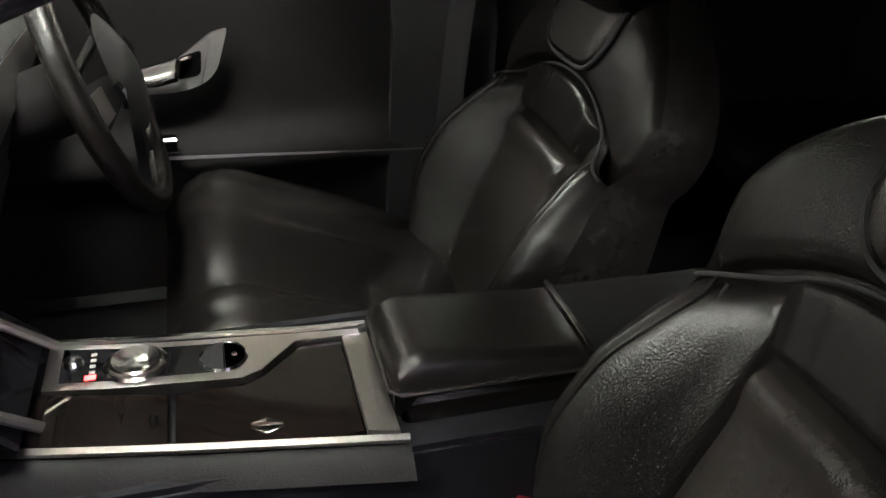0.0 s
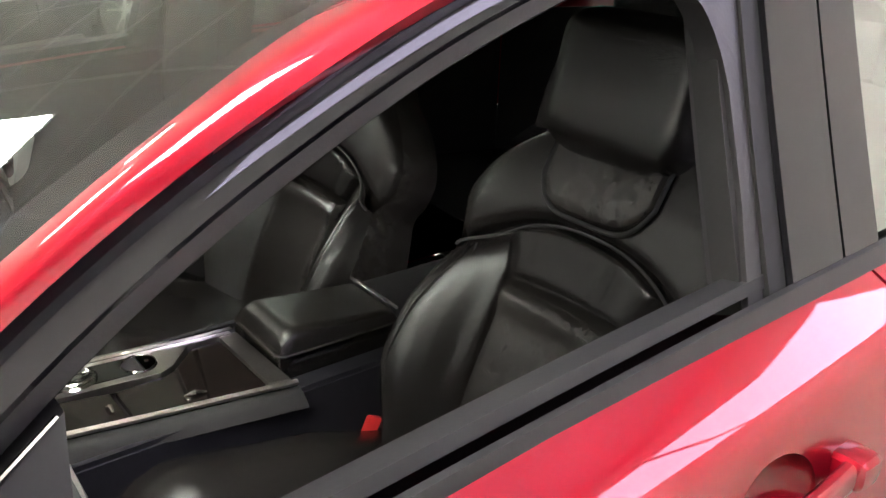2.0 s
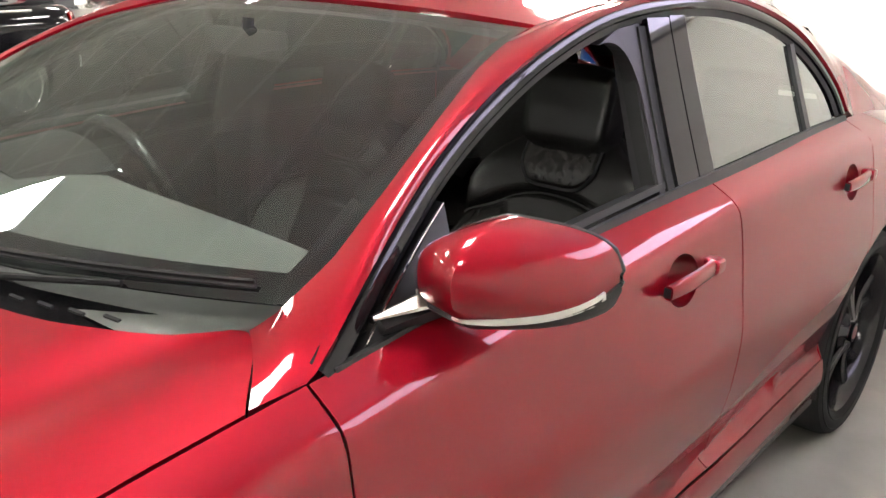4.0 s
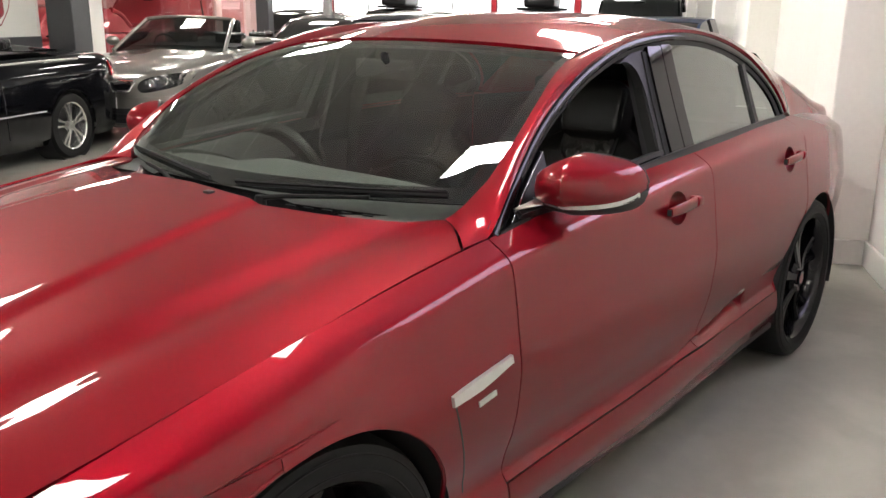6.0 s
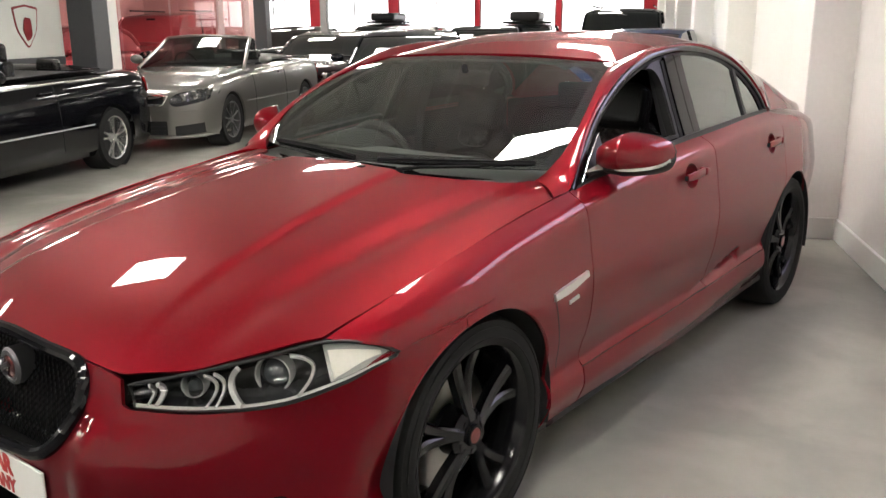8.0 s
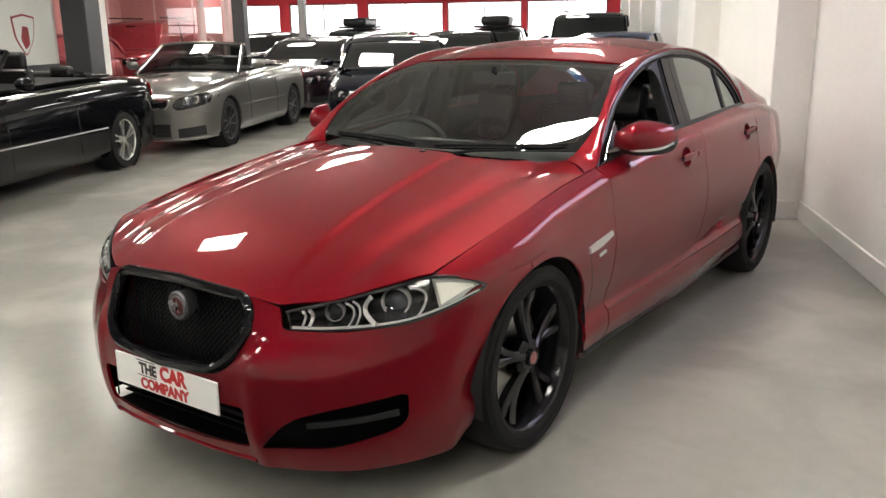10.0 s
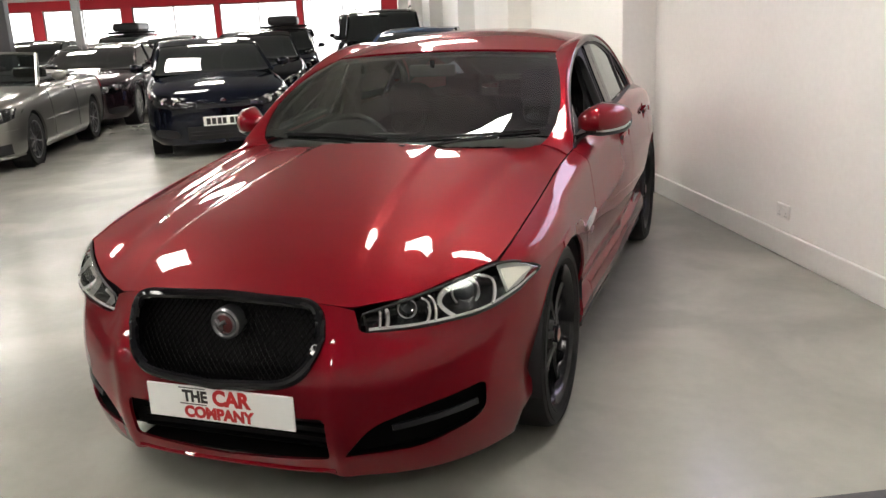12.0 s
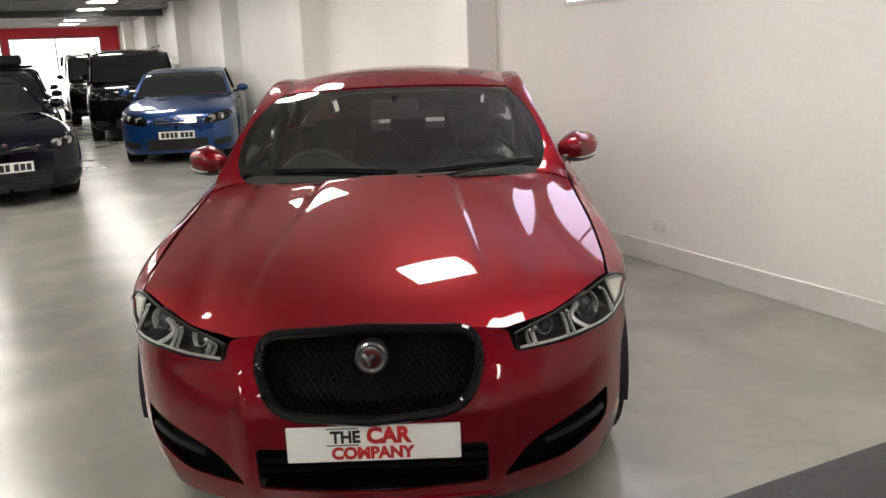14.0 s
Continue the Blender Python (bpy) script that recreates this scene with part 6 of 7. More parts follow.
def parked_car(name, label, m, colour, L=4.2, W=1.78, H=1.42, wb=2.6, fo=0.85, bonnet=(0.68, 0.95), screen=-0.45, roof=(-1.15, -2.6), tail=-3.1, deck=0.98, tyre=0.315, rim=None, open_top=False, group="parked cars", lamps="wide", nose_exp=3.2, suv=False, box=False, plate=True, spokes=7, grille="bar", twin=False, strip=0.34, tint=None):
    """A car facing +x with its front axle at the origin: one body shell, cabin, lamps, grille, plate, wheels and mirrors."""
    c = thing(name, label, "car", m, group)
    x1, x0 = fo, fo - L
    hw = W / 2
    back = [(x0, deck - 0.16), (x0 + 0.05, deck - 0.03)] + ([(x0 + 0.3, deck)] if tail > x0 + 0.4 else []) + [(max(tail, x0 + 0.12), deck + 0.015)]
    zt = spl(*back, (screen - 0.02, bonnet[1] + 0.005), (screen + 0.15, bonnet[1] - 0.01), (x1 - 0.35, bonnet[0] + 0.10), (x1 - 0.10, bonnet[0] + 0.02), (x1, bonnet[0] - 0.10))
    low = 0.24 if suv else 0.17

    def w(x):
        f = (x - (x1 - 0.9)) / 0.9
        b = ((x0 + 0.8) - x) / 0.8
        k = 1.0
        if f > 0:
            k = max(0.0, 1 - min(1, f) ** nose_exp) ** (1 / nose_exp) * 0.97 + 0.03
        if b > 0:
            k = max(0.0, 1 - min(1, b) ** 3.4) ** (1 / 3.4) * 0.97 + 0.03
        return hw * k

    def sec(x, q):
        t, ww = zt(x), w(x)
        zz = low + SEC_Z(q) * (t - low)
        yy = SEC_Y(q) * ww
        return yy, zz

    def body(a, b):
        q = 1 - abs(2 * b - 1)
        e = 0.5 - 0.5 * math.cos(math.pi * a)
        x = x0 + (x1 - x0) * (0.5 * a + 0.5 * e)
        y, z = sec(x, q)
        return np.array([x, y if b > 0.5 else -y, z])

    shell = part("body", grid_bm(body, 70, 44, 0.0), colour, c)
    bmc = bmesh.new()
    bmc.from_mesh(shell.data)
    bmesh.ops.holes_fill(bmc, edges=[e for e in bmc.edges if len(e.link_faces) == 1], sides=0)
    bmc.to_mesh(shell.data)
    bmc.free()
    cut = []
    for ax in (0.0, -wb):
        for sg in (1, -1):
            cut.append(lathe_bm([(tyre + 0.035, sg * (hw - 0.26)), (tyre + 0.035, sg * (hw + 0.2))], 40, "Y", (ax, 0, tyre), cap=True))
    carve(shell, cut)
    shell.data.materials.clear()
    shell.data.materials.append(colour)
    for ax in (0.0, -wb):
        for sg in (1, -1):
            part("arch_liner", lathe_bm([(tyre + 0.034, sg * (hw - 0.255)), (tyre + 0.034, sg * (hw - 0.03))], 36, "Y", (ax, 0, tyre)), MATT, c)
            y0 = sg * (hw - 0.025)
            wl = part("wheel", lathe_bm([(tyre * 0.70, y0 - sg * 0.20), (tyre * 0.93, y0 - sg * 0.205), (tyre, y0 - sg * 0.17), (tyre, y0 - sg * 0.03), (tyre * 0.95, y0), (tyre * 0.72, y0)], 44, "Y", (ax, 0, tyre)), RUBBER, c, "tyre on a spoked alloy wheel")
            part("rim", lathe_bm([(tyre * 0.73, y0 - sg * 0.001), (tyre * 0.68, y0 - sg * 0.01), (tyre * 0.66, y0 - sg * 0.10)], 40, "Y", (ax, 0, tyre)), rim or LAMPSILVER, wl)
            part("rim_back", lathe_bm([(0.0, y0 - sg * 0.085), (tyre * 0.66, y0 - sg * 0.09)], 32, "Y", (ax, 0, tyre)), MATT, wl)
            part("hub", lathe_bm([(0.0, y0 - sg * 0.015), (0.05, y0 - sg * 0.018), (0.06, y0 - sg * 0.05)], 24, "Y", (ax, 0, tyre)), rim or LAMPSILVER, wl)
            for k in range(spokes * (2 if twin else 1)):
                t = 2 * math.pi * k / spokes + 0.2
                if twin:
                    t = 2 * math.pi * (k // 2) / spokes + 0.2 + (0.17 if k % 2 else -0.17)
                d, n = Vector((math.cos(t), 0, math.sin(t))), Vector((-math.sin(t), 0, math.cos(t)))
                o = Vector((ax, y0 - sg * 0.014, tyre))
                bmw = bmesh.new()
                wd = (0.16 if not twin else 0.11) / spokes
                ring = [[bmw.verts.new(o + d * r + n * sx * wd * tyre * 1.6 * fl + Vector((0, -sg * dy, 0))) for sx, dy in ((-1, 0.02), (-1, 0.0), (1, 0.0), (1, 0.02))] for r, fl in ((0.03, 0.9), (tyre * 0.4, 0.8), (tyre * 0.70, 1.15))]
                for ra, rb in zip(ring, ring[1:]):
                    for i in range(4):
                        bmw.faces.new((ra[i], ra[(i + 1) % 4], rb[(i + 1) % 4], rb[i]))
                part("spoke", bmw, rim or LAMPSILVER, wl)

    # front face helpers
    def q_of(x, z):
        lo, hi = 0.0, 0.8
        for _ in range(18):
            mm = (lo + hi) / 2
            lo, hi = (mm, hi) if sec(x, mm)[1] < z else (lo, mm)
        return (lo + hi) / 2

    def fx(y, z):
        lo, hi = x1 - 0.9, x1
        for _ in range(18):
            mm = (lo + hi) / 2
            ok = zt(mm) - 0.02 > z and sec(mm, q_of(mm, z))[0] > abs(y)
            lo, hi = (mm, hi) if ok else (lo, mm)
        return lo

    def face(nm, y0, y1, z0, z1, material, out=0.006, parent=None, lab="", zslope=0.0, ny=12, nz=5, deep=0.012, round_=0.0):
        def f(a, b):
            y = y0 + (y1 - y0) * a
            zm = (z0 + z1) / 2 + zslope * (a - 0.5)
            hh = (z1 - z0) / 2 * (max(0.05, 1 - abs(2 * a - 1) ** 4) ** 0.5 if round_ else 1.0)
            z = zm + (2 * b - 1) * hh
            return np.array([fx(y, z) + out, y, z])
        return part(nm, grid_bm(f, ny, nz, deep), material, parent or c, lab)

    bn = bonnet[0]
    gr = face("grille", -(0.47 if grille == "three" else 0.36) * hw, (0.47 if grille == "three" else 0.36) * hw, bn - 0.145, bn - 0.03, GLOSS if grille != "body" else MATT, 0.006, lab="dark front grille")
    if grille == "three":
        for y0_, y1_, sl in ((-0.11, 0.11, 0.0), (-0.40, -0.15, -1.0), (0.15, 0.40, 1.0)):
            zc = bn - 0.095
            pts = [(fx(y, z) + 0.016, y, z) for y, z in rounded([(y0_ + (0.03 if sl > 0 else 0), zc - 0.055, 0.02), (y1_ - (0.03 if sl < 0 else 0), zc - 0.055, 0.02), (y1_ + 0.06 * max(0, sl), zc + 0.05, 0.02), (y0_ + 0.06 * min(0, sl), zc + 0.05, 0.02)], 4)]
            part("grille_bar", sweep_bm(pts, 0.014, 6, closed=True), LAMPSILVER, gr, "silver grille surround")
    else:
        for k in range(3):
            zc = bn - 0.115 + 0.032 * k
            part("grille_bar", sweep_bm([(fx(y, zc) + 0.012, y, zc) for y in [-0.34 * hw + 0.68 * hw * k2 / 12 for k2 in range(13)]], 0.005, 5), CHROME if grille == "chrome" else SATIN, gr)
    part("badge", lathe_bm([(0.0, fx(0, bn - 0.07) + 0.024), (0.036, fx(0, bn - 0.07) + 0.02), (0.04, fx(0, bn - 0.07))], 20, "X", (0, 0, bn - 0.07)), CHROME, gr)
    low_in = face("lower_intake", -0.50 * hw, 0.50 * hw, low + 0.05, low + 0.21, MATT, 0.004, lab="black lower air intake")
    for k in range(2):
        zc = low + 0.105 + 0.045 * k
        part("intake_bar", sweep_bm([(fx(y, zc) + 0.008, y, zc) for y in [-0.48 * hw + 0.96 * hw * k2 / 10 for k2 in range(11)]], 0.006, 5), SATIN, low_in)
    for sg in (1, -1):
        wide_ = grille == "three"
        face("side_intake", sg * 0.60 * hw, sg * 0.90 * hw, low + (0.045 if wide_ else 0.09), low + (0.165 if wide_ else 0.19), MATT, 0.004, round_=0 if wide_ else 1, zslope=0.03)
        if wide_:
            part("bumper_lip", sweep_bm([(fx(y, low + 0.03) + 0.012, y, low + 0.02) for y in [sg * hw * 0.95 * k2 / 12 for k2 in range(13)]], 0.018, 8), colour, c)
            part("bumper_crease", sweep_bm([(fx(y, low + 0.33) + 0.001, y, low + 0.33) for y in [sg * hw * (0.34 + 0.62 * k2 / 12) for k2 in range(13)]], 0.006, 6), colour, c)
        ya, yb = sg * (0.55 if wide_ else 0.46) * hw, sg * (0.975 if wide_ else 0.93) * hw
        hl = face("headlamp", ya, yb, bn - (0.15 if wide_ else 0.135), bn + 0.01, LAMPBLACK if wide_ else GLOSS, 0.004, zslope=0.085, round_=1, lab="clear headlamp")
        lens = face("lens", ya, yb, bn - 0.12, bn - 0.005, LENS, 0.016, hl, zslope=0.08, round_=1, deep=0.0)
        lens.visible_shadow = False
        for f_, r in ((0.34, 0.040), (0.62, 0.046)) if wide_ else ((0.30, 0.046), (0.62, 0.042)):
            y = ya + (yb - ya) * f_
            z = bn - 0.055 + 0.075 * (f_ - 0.5)
            x = fx(y, z) + 0.007
            part("lamp_bowl", lathe_bm([(0.0, x - 0.004), (r * 0.5, x), (r, x + 0.006), (r * 1.1, x)], 20, "X", (0, y, z)), LAMPSILVER, hl)
    if plate:
        px = fx(0.2, low + 0.27) + 0.02
        pz = low + 0.27
        pl = part("number_plate", box_bm(px, px + 0.006, -0.26, 0.26, pz - 0.056, pz + 0.056, 0.002, 1), PLATEWHITE, c, "white plate with dark bars")
        for k, (y, wd) in enumerate(((-0.20, 0.05), (-0.135, 0.05), (-0.07, 0.045), (-0.01, 0.045), (0.08, 0.05), (0.145, 0.05), (0.21, 0.05))):
            part("plate_mark", box_bm(px + 0.0058, px + 0.007, y - wd / 2, y + wd / 2, pz - 0.038, pz + 0.038), PRINTBLACK, pl, smooth=False)
    # tail lamps and rear plate
    for sg in (1, -1):
        def tl(a, b):
            x = x0 + 0.05 + 0.30 * a
            z = deck - 0.24 + 0.15 * b
            return np.array([x, sg * (sec(x, q_of(x, z))[0] + 0.006), z])
        part("tail_lamp", grid_bm(tl, 10, 5, 0.01), LAMPRED, c, "red tail lamp")
    # shut lines and side trim
    for sg in (1, -1):
        for xs in ((screen - 0.12), (screen - 1.25), (screen - 2.1) if not open_top and L > 4.0 else None):
            if xs is None or xs < -wb + 0.1:
                continue
            pts = []
            for k in range(13):
                z = low + 0.12 + (zt(xs) - 0.08 - low - 0.12) * k / 12
                pts.append((xs + 0.03 * math.sin(k / 12 * 2), sg * (sec(xs, q_of(xs, z))[0] + 0.0005), z))
            part("door_gap", sweep_bm(pts, 0.004, 4), MATT, c)
        xh = screen - 1.05
        zz = zt(xh) - 0.14
        part("door_handle", box_bm(xh - 0.09, xh + 0.09, sg * (sec(xh, q_of(xh, zz))[0] + 0.012) - 0.012, sg * (sec(xh, q_of(xh, zz))[0] + 0.012) + 0.012, zz - 0.013, zz + 0.013, 0.008, 2), colour, c)
        part("side_strip", strip_bm([(x, sg * (sec(x, q_of(x, strip))[0] + 0.001), strip) for x in [-tyre - 0.08 - (wb - 2 * tyre - 0.16) * k / 12 for k in range(13)]], 0.016, 0.006, (0, sg, 0)), LAMPRING if open_top else SATIN, c)
        # mirrors
        mx, my, mz = screen - 0.30, sg * (hw + 0.075), zt(screen - 0.3) + 0.075
        bmm = bmesh.new()
        bmesh.ops.create_uvsphere(bmm, u_segments=20, v_segments=12, radius=1)
        for v in bmm.verts:
            v.co = Vector((mx + v.co.x * 0.065 * (1.0 if v.co.x > 0 else 0.45), my + v.co.y * 0.095, mz + v.co.z * 0.062))
        mi = part("door_mirror", bmm, colour, c)
        part("mirror_arm", sweep_bm([(mx - 0.01, sg * (hw - 0.08), mz - 0.06), (mx, my - sg * 0.03, mz - 0.035)], 0.018, 8), SATIN, mi)
    part("bonnet_edge", sweep_bm([(x, 0.80 * w(x) * sg_, sec(x, 0.78)[1] + 0.0) for sg_ in (1,) for x in [screen + 0.1 + (x1 - 0.42 - screen - 0.1) * k / 14 for k in range(15)]], 0.004, 4), MATT, c)
    part("bonnet_edge", sweep_bm([(x, -0.80 * w(x), sec(x, 0.78)[1]) for x in [screen + 0.1 + (x1 - 0.42 - screen - 0.1) * k / 14 for k in range(15)]], 0.004, 4), MATT, c)

    # cabin
    zb = zt(screen)
    wbase, wroof = hw * 0.87, hw * (0.70 if not suv else 0.78)
    if open_top:
        def scr(a, b):
            t = 2 * a - 1
            return np.array([screen + 0.10 * (1 - t * t) + (roof[0] - screen) * b, t * (wbase + (wroof - wbase) * b), zb - 0.02 + (H - zb) * b - 0.03 * t * t * b + 0.03 * math.sin(math.pi * b) * (1 - t * t)])
        g = part("windscreen", grid_bm(scr, 20, 10, 0.0), DARKGLASS, c, "raked windscreen of an open car")
        g.visible_shadow = False
        part("screen_frame", sweep_bm([scr(k / 12, 1) for k in range(13)], 0.024, 8), colour, c, "painted top rail of the windscreen")
        for e in (0, 1):
            part("screen_pillar", sweep_bm([scr(e, k / 8) for k in range(9)], 0.026, 8), colour, c)
        for sg in (1, -1):
            part("belt_strip", sweep_bm([(x, sg * (sec(x, 0.72)[0] + 0.002), sec(x, 0.72)[1] + 0.004) for x in [screen - 0.25 + (tail - screen + 0.0) * k / 16 for k in range(17)]], 0.011, 6), LAMPRING, c, "chrome strip along the top of the side")
        tub = part("cabin_tub", grid_bm(lambda a, b: np.array([screen - 0.35 + (tail - screen + 0.25) * b, (2 * a - 1) * hw * 0.80, zt(screen - 0.35 + (tail - screen + 0.25) * b) + 0.028 - 0.012 * abs(2 * a - 1)]), 12, 14, 0.01), PLASTIC, c, "dark open cabin")
        for sx in (-0.95, -1.75):
            for sg in (1, -1):
                x = screen + sx
                st = part("seat", box_bm(x - 0.14, x + 0.0, sg * 0.36 - 0.21, sg * 0.36 + 0.21, zb - 0.05, zb + (0.20 if sx > -1 else 0.06), 0.05, 3), LEATHER, tub)
                part("head_restraint", box_bm(x - 0.18, x - 0.07, sg * 0.36 - 0.12, sg * 0.36 + 0.12, zb + (0.18 if sx > -1 else 0.04), zb + (0.36 if sx > -1 else 0.19), 0.045, 4), LEATHER, st)
        bmw = sweep_bm([(screen - 0.62 + 0.06 * math.sin(t), -0.37 + 0.17 * math.cos(t), zb + 0.02 + 0.15 * math.sin(t)) for t in [2 * math.pi * k / 28 for k in range(28)]], 0.014, 8, closed=True)
        part("steering_wheel", bmw, PLASTIC, tub)
        part("hood_cover", grid_bm(lambda a, b: np.array([tail + 0.35 - 0.45 * b, (2 * a - 1) * hw * 0.78, zt(tail) + 0.03 + 0.05 * math.sin(math.pi * b) * (1 - (2 * a - 1) ** 4)]), 14, 8, 0.01), colour, c)
    else:
        zr = spl((tail - 0.01, deck + 0.02), (roof[1] - 0.25, H - 0.14), (roof[1], H - 0.055), ((roof[0] + roof[1]) / 2, H), (roof[0], H - 0.075), (screen, zb))
        def cab(a, b, out=0.0):
            x = screen + 0.06 + (tail - screen - 0.06) * a
            q = 1 - abs(2 * b - 1)
            z1_, z0_ = zr(min(x, screen)) + out, min(zt(x), zr(min(x, screen))) - 0.02
            k = (z1_ - z0_) / max(0.05, H - zb)
            wr = wbase + (wroof - wbase) * min(1, max(0, k))
            y = wbase + (wr - wbase) * CAB_Y(q) if q < 0.62 else wr * (1 - ((q - 0.62) / 0.38) ** 1.15)
            z = z0_ + (z1_ - z0_) * CAB_Z(q)
            edge = 1 + out / wbase
            return np.array([x, (y if b > 0.5 else -y) * edge, z])
        part("glasshouse", grid_bm(cab, 44, 36, 0.0), tint or TINT, c, "tinted windows")
        ra, rb = (screen + 0.06 - roof[0]) / (screen + 0.06 - tail), (screen + 0.06 - roof[1]) / (screen + 0.06 - tail)
        part("roof", grid_bm(lambda a, b: cab(ra + (rb - ra) * a, 0.285 + 0.43 * b, 0.006), 24, 20, 0.0), colour, c)
        for sg in (0, 1):
            bb = 0.30 if sg == 0 else 0.70
            part("front_pillar", sweep_bm([cab(0.02 + (ra - 0.02) * k / 10, bb, 0.004) for k in range(11)], 0.026, 8), colour, c)
            part("rear_pillar", sweep_bm([cab(rb + (0.985 - rb) * k / 10, bb, 0.0) for k in range(11)], 0.05, 8), colour, c)
            am = (screen + 0.06 - (screen - 1.30)) / (screen + 0.06 - tail)
            part("middle_pillar", sweep_bm([cab(am, (0.02 + 0.27 * k / 6) if sg == 0 else 1 - (0.02 + 0.27 * k / 6), 0.002) for k in range(7)], 0.024, 6), SATIN, c)
        part("inside_mirror", box_bm(roof[0] + 0.12, roof[0] + 0.15, -0.11, 0.11, H - 0.20, H - 0.14, 0.015, 2), PLASTIC, c)
        if suv:
            for sg in (1, -1):
                part("roof_rail", sweep_bm([(roof[0] - 0.1 - (roof[0] - roof[1] - 0.2) * k / 8, sg * wroof * 0.86, H + 0.035) for k in range(9)], 0.018, 8), SATIN, c)
        if box:
            bx = thing("roof_box", "black roof box strapped on a parked car", "roof box", m @ Matrix.Translation(((roof[0] + roof[1]) / 2, 0, H + 0.07)))
            part("box_body", box_bm(-0.85, 0.85, -0.38, 0.38, 0.0, 0.24, 0.09, 4), SATIN, bx)
            part("roof_bar", box_bm(-0.5, -0.46, -0.6, 0.6, -0.07, -0.001, 0.01, 1), SATIN, bx)
            part("roof_bar", box_bm(0.46, 0.5, -0.6, 0.6, -0.07, -0.001, 0.01, 1), SATIN, bx)
    part("underside", box_bm(x0 + 0.4, x1 - 0.4, -hw * 0.6, hw * 0.6, low - 0.02, low + 0.12, 0.02, 1), MATT, c)
    return c


BLACKPAINT = paint("black_paint", (0.004, 0.004, 0.005), metal=0.0, rough=0.07, coat=0.0, spec=0.35)
NAVYPAINT = paint("blue_black_paint", (0.004, 0.005, 0.010), metal=0.0, rough=0.07, coat=0.0, spec=0.35)
GREYPAINT = paint("silver_grey_paint", (0.18, 0.175, 0.16), metal=0.75, rough=0.32)
BLUEPAINT = paint("bright_blue_paint", (0.003, 0.042, 0.17), metal=0.4, rough=0.28)
PLUMPAINT = paint("dark_plum_paint", (0.02, 0.008, 0.012), metal=0.4, rough=0.26)
WHITEPAINT = paint("white_paint", (0.7, 0.7, 0.68), metal=0.0, rough=0.3)
DARKREDPAINT = paint("dark_red_paint", (0.22, 0.015, 0.02), metal=0.3, rough=0.3)
BACKRED = paint("red_paint", (0.24, 0.035, 0.045), metal=0.2, rough=0.3)
TINT = mat("tinted_window", (0.012, 0.014, 0.014), rough=0.04, coat=1.0, grain=0.1)

parked_car("convertible", "silver-grey convertible with its roof down", hall_pose(-7.75, -4.50), GREYPAINT, L=4.63, W=1.76, H=1.36, wb=2.675, fo=0.95, bonnet=(0.72, 0.94), screen=-0.62, roof=(-1.22, -2.6), tail=-2.55, deck=0.98, tyre=0.32, open_top=True, grille="three", spokes=10, rim=LAMPDARK, strip=0.52, group="open cars")
parked_car("convertible", "black convertible with its roof down and chrome side strip", hall_pose(-3.05, -4.98), BLACKPAINT, L=4.70, W=1.79, H=1.38, wb=2.76, fo=0.85, bonnet=(0.74, 0.96), screen=-0.60, roof=(-1.2, -2.6), tail=-2.75, deck=1.0, tyre=0.32, open_top=True, spokes=5, twin=True, strip=0.50, group="open cars")
parked_car("hatchback", "black three-door hatchback with a wide low nose", hall_pose(-8.36, -1.50, 0, 11), NAVYPAINT, L=4.26, W=1.81, H=1.40, wb=2.58, fo=0.86, bonnet=(0.74, 0.96), screen=-0.42, roof=(-1.12, -2.75), tail=-3.25, deck=1.02, tyre=0.32, grille="body", nose_exp=4.2)
parked_car("hatchback", "bright blue metallic hatchback", hall_pose(-11.15, 1.20, 0, -16), BLUEPAINT, L=4.25, W=1.75, H=1.40, wb=2.61, fo=0.88, bonnet=(0.74, 0.96), screen=-0.42, roof=(-1.12, -2.75), tail=-3.2, deck=1.02, tyre=0.32, grille="chrome", nose_exp=3.8)
parked_car("coupe", "dark plum coupe with slim headlamps", hall_pose(-12.35, -4.27), PLUMPAINT, L=4.62, W=1.85, H=1.37, wb=2.75, fo=0.85, bonnet=(0.72, 0.93), screen=-0.55, roof=(-1.3, -2.6), tail=-3.3, deck=1.0, tyre=0.34, grille="chrome", spokes=10)
parked_car("off_roader", "tall black off-roader with a boxy roof", hall_pose(-15.9, 1.15, 0, -4), BLACKPAINT, L=4.8, W=1.92, H=1.82, wb=2.88, fo=0.85, bonnet=(0.98, 1.14), screen=-0.50, roof=(-1.0, -3.5), tail=-3.85, deck=1.18, tyre=0.37, suv=True, nose_exp=5.0)
parked_car("saloon", "dark saloon parked behind the hatchback", hall_pose(-13.3, -1.35, 0, 4), BLACKPAINT, L=4.5, W=1.8, H=1.45, wb=2.7, fo=0.85, screen=-0.5, roof=(-1.2, -2.7), tail=-3.3, tyre=0.32)
parked_car("saloon", "white saloon parked near the red window wall", hall_pose(-17.6, -4.0), WHITEPAINT, L=4.5, W=1.8, H=1.47, wb=2.7, fo=0.85, screen=-0.5, roof=(-1.2, -2.7), tail=-3.3, tyre=0.32)
parked_car("estate_car", "dark estate car with a roof box", hall_pose(-22.5, -6.0), BLACKPAINT, L=4.7, W=1.82, H=1.55, wb=2.75, fo=0.88, screen=-0.5, roof=(-1.15, -3.4), tail=-3.75, deck=1.05, tyre=0.33, box=True)
parked_car("estate_car", "black estate car with a low black roof box", hall_pose(-18.6, -1.2), NAVYPAINT, L=4.6, W=1.8, H=1.50, wb=2.7, fo=0.88, screen=-0.5, roof=(-1.15, -3.3), tail=-3.65, deck=1.05, tyre=0.33, box=True)
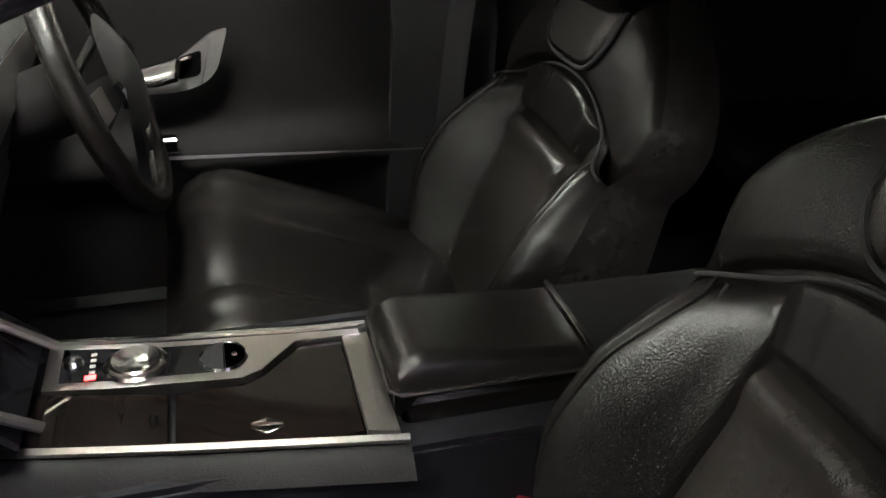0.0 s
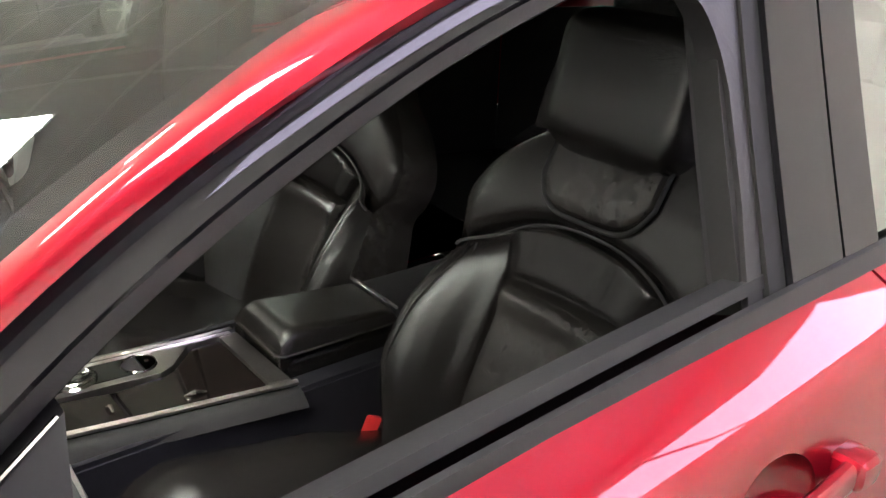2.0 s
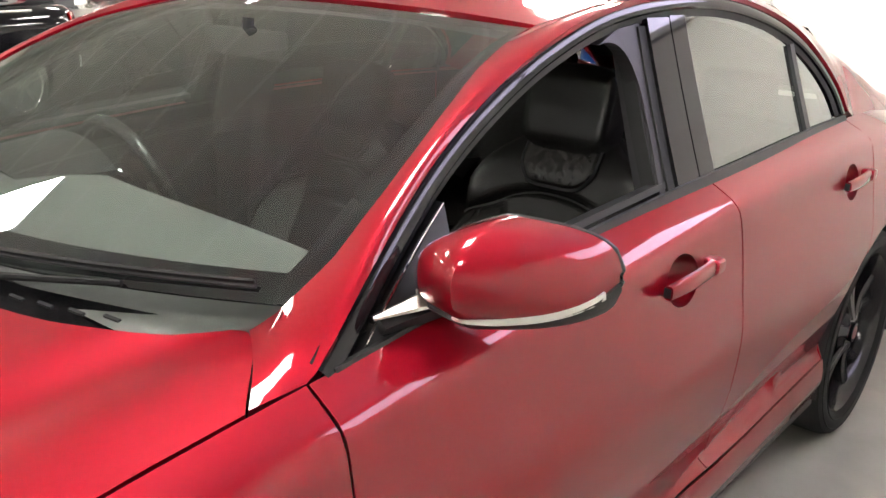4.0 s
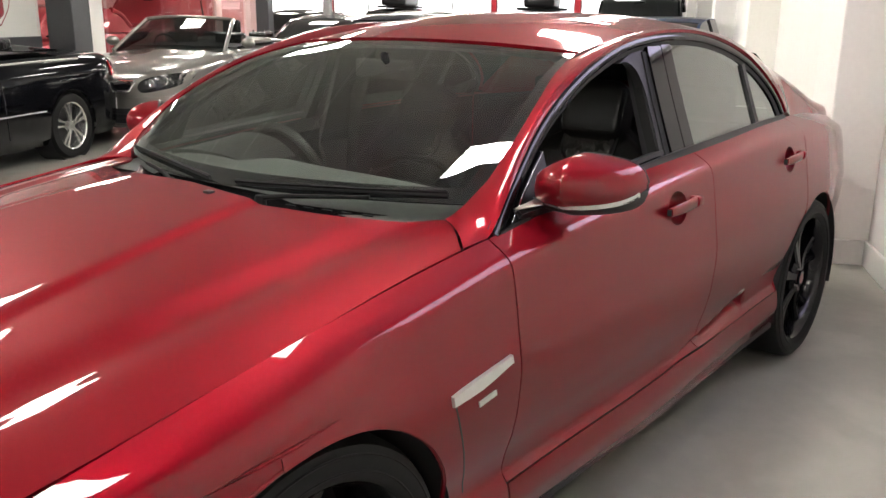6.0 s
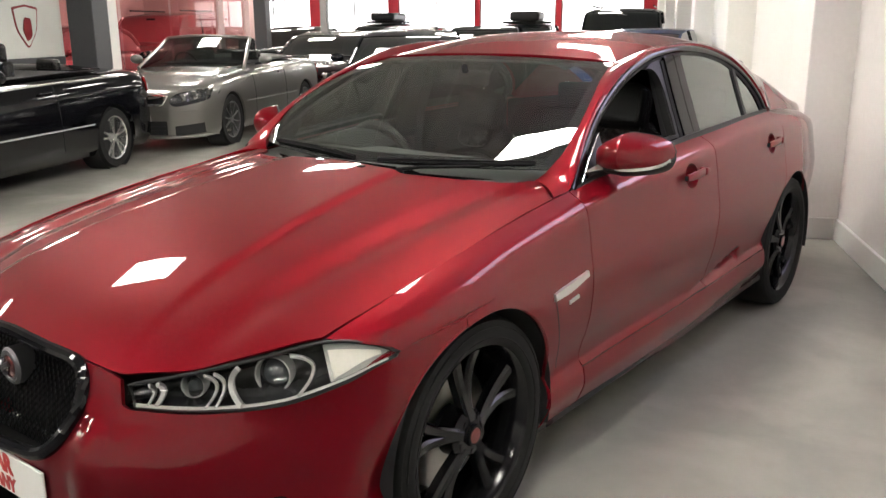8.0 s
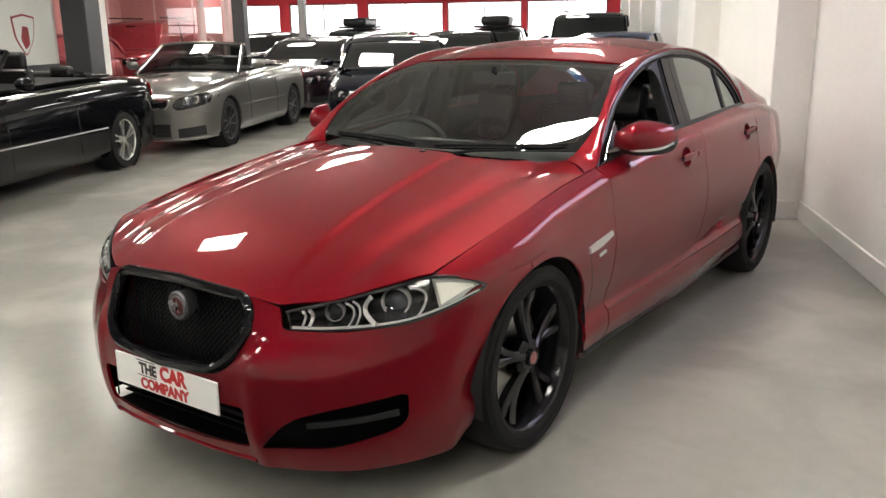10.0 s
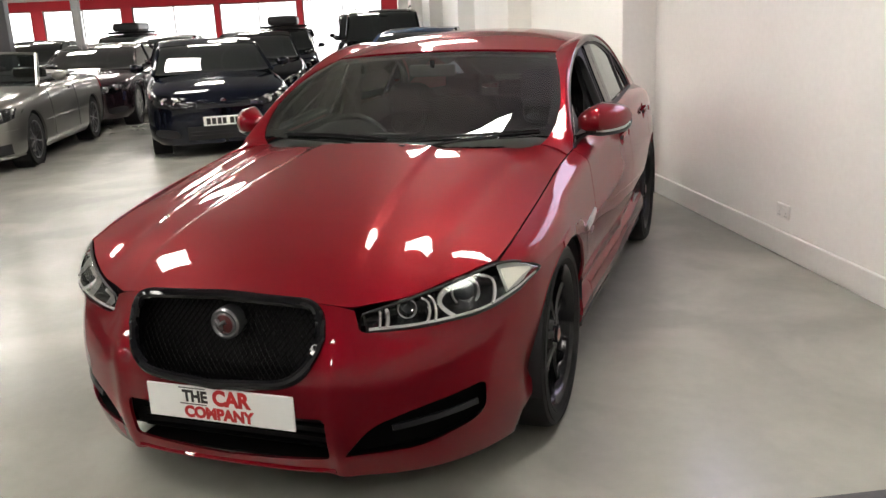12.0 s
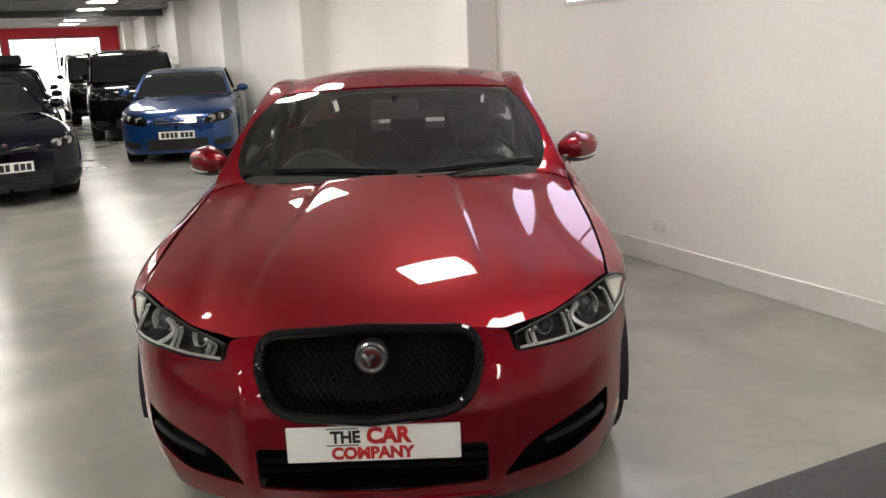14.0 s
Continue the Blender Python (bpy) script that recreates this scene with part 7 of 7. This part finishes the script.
parked_car("off_roader", "second dark off-roader behind the first", hall_pose(-21.5, 1.1), BLACKPAINT, L=4.7, W=1.9, H=1.85, wb=2.8, fo=0.85, bonnet=(0.98, 1.14), screen=-0.50, roof=(-1.0, -3.4), tail=-3.75, deck=1.18, tyre=0.37, suv=True, nose_exp=5.0)
parked_car("saloon", "dark grey saloon by the shop windows", hall_pose(-22.8, -2.6), NAVYPAINT, L=4.5, W=1.8, H=1.46, wb=2.7, fo=0.85, screen=-0.5, roof=(-1.2, -2.7), tail=-3.3, tyre=0.32)
# Red sheen of the partition glass is put into these two cars' window colour.
parked_car("hatchback", "red hatchback behind the glass partition", hall_pose(-10.3, -9.0), BACKRED, tint=BACKRED, L=4.2, W=1.78, H=1.50, wb=2.6, fo=0.85, screen=-0.4, roof=(-1.1, -2.8), tail=-3.3, deck=1.02, tyre=0.32)
parked_car("off_roader", "red off-roader behind the glass partition", hall_pose(-15.3, -9.4), BACKRED, tint=BACKRED, L=4.7, W=1.9, H=1.80, wb=2.8, fo=0.85, bonnet=(0.95, 1.12), screen=-0.50, roof=(-1.0, -3.4), tail=-3.75, deck=1.15, tyre=0.36, suv=True, nose_exp=5.0)
parked_car("saloon", "dark saloon beyond the plum coupe", hall_pose(-17.5, -7.0), BLACKPAINT, L=4.5, W=1.8, H=1.47, wb=2.7, fo=0.85, screen=-0.5, roof=(-1.2, -2.7), tail=-3.3, tyre=0.32)

# columns and the partition on the far side
def column(u, v, w, material, label):
    ob = hall_part("column", box_bm(u - w / 2, u + w / 2, v - w / 2, v + w / 2, 0, CEIL, 0.01, 1), material, label, "column")
    return ob


column(-17.25, -7.13, 0.30, COLUMNGREY, "dark grey steel column on the showroom floor")
column(-16.4, -5.3, 0.16, FRAMEGREY, "slim grey steel column")
column(-9.57, -6.72, 0.42, COLUMNGREY, "broad dark grey column beside the sign panel")
glassw = thing("wall_partition", "glass partition in pale frames with a white sign panel", "partition", HALL, kind="structure")
PV = -7.0
part("sign_panel", box_bm(-9.3, 2.0, PV - 0.06, PV, 1.05, CEIL), PANELGREY, glassw, smooth=False)
part("low_wall", box_bm(-9.3, 2.0, PV - 0.06, PV + 0.01, 0, 1.05), COLUMNGREY, glassw, smooth=False)
for u, hw_ in ((-10.52, 0.24), (-14.68, 0.12), (-16.0, 0.12)):
    part("post", box_bm(u - hw_, u + hw_, PV - 0.04, PV + 0.04, 0, CEIL), WHITE if u > -11 else PINKWALL, glassw, smooth=False)
for u in (-9.2, -10.9, -12.6, -14.3):
    bm = bmesh.new()
    bm.faces.new([bm.verts.new(c_) for c_ in ((u - 1.66, PV, 0.1), (u - 1.66, PV, CEIL), (u - 0.04, PV, CEIL), (u - 0.04, PV, 0.1))])
    g = part("pane", bm, REDGLASS, glassw, smooth=False)
    g.visible_shadow = False
hall_part("wall_inner", box_bm(-24.0, -9.8, -10.75, -10.6, 0, CEIL), PINKWALL, "pinkish plaster wall of the room behind the partition", "wall")
hall_part("wall_inner_end", box_bm(-18.15, -18.0, -10.6, -7.35, 0, CEIL), PINKWALL, "pinkish end wall of the room behind the partition", "wall")
# shield sign on the panel, as a plain shape
sg_ = thing("wall_sign", "plain dark red shield emblem on the pale panel", "sign", hall_pose(-8.49, PV, 1.47))
sh = rounded([(-0.27, 0.27, 0.03), (-0.22, -0.04, 0.1), (0.0, -0.30, 0.06), (0.22, -0.04, 0.1), (0.27, 0.27, 0.03), (0, 0.31, 0.0)], 5)
part("shield", prism_bm(sh, lambda x, z: (x, 0.012, z), lambda x, z: (x, 0, z)), DARKREDPAINT, sg_, smooth=False)
part("shield_inner", prism_bm([(x * 0.90, z * 0.90) for x, z in sh], lambda x, z: (x, 0.016, z), lambda x, z: (x, 0.012, z)), PANELGREY, sg_, smooth=False)
part("shield_mark", prism_bm(rounded([(-0.09, 0.12, 0.03), (-0.1, -0.12, 0.04), (0.02, -0.2, 0.04), (0.1, -0.05, 0.04), (0.04, 0.14, 0.03)], 4), lambda x, z: (x, 0.019, z), lambda x, z: (x, 0.016, z)), DARKREDPAINT, sg_, smooth=False)
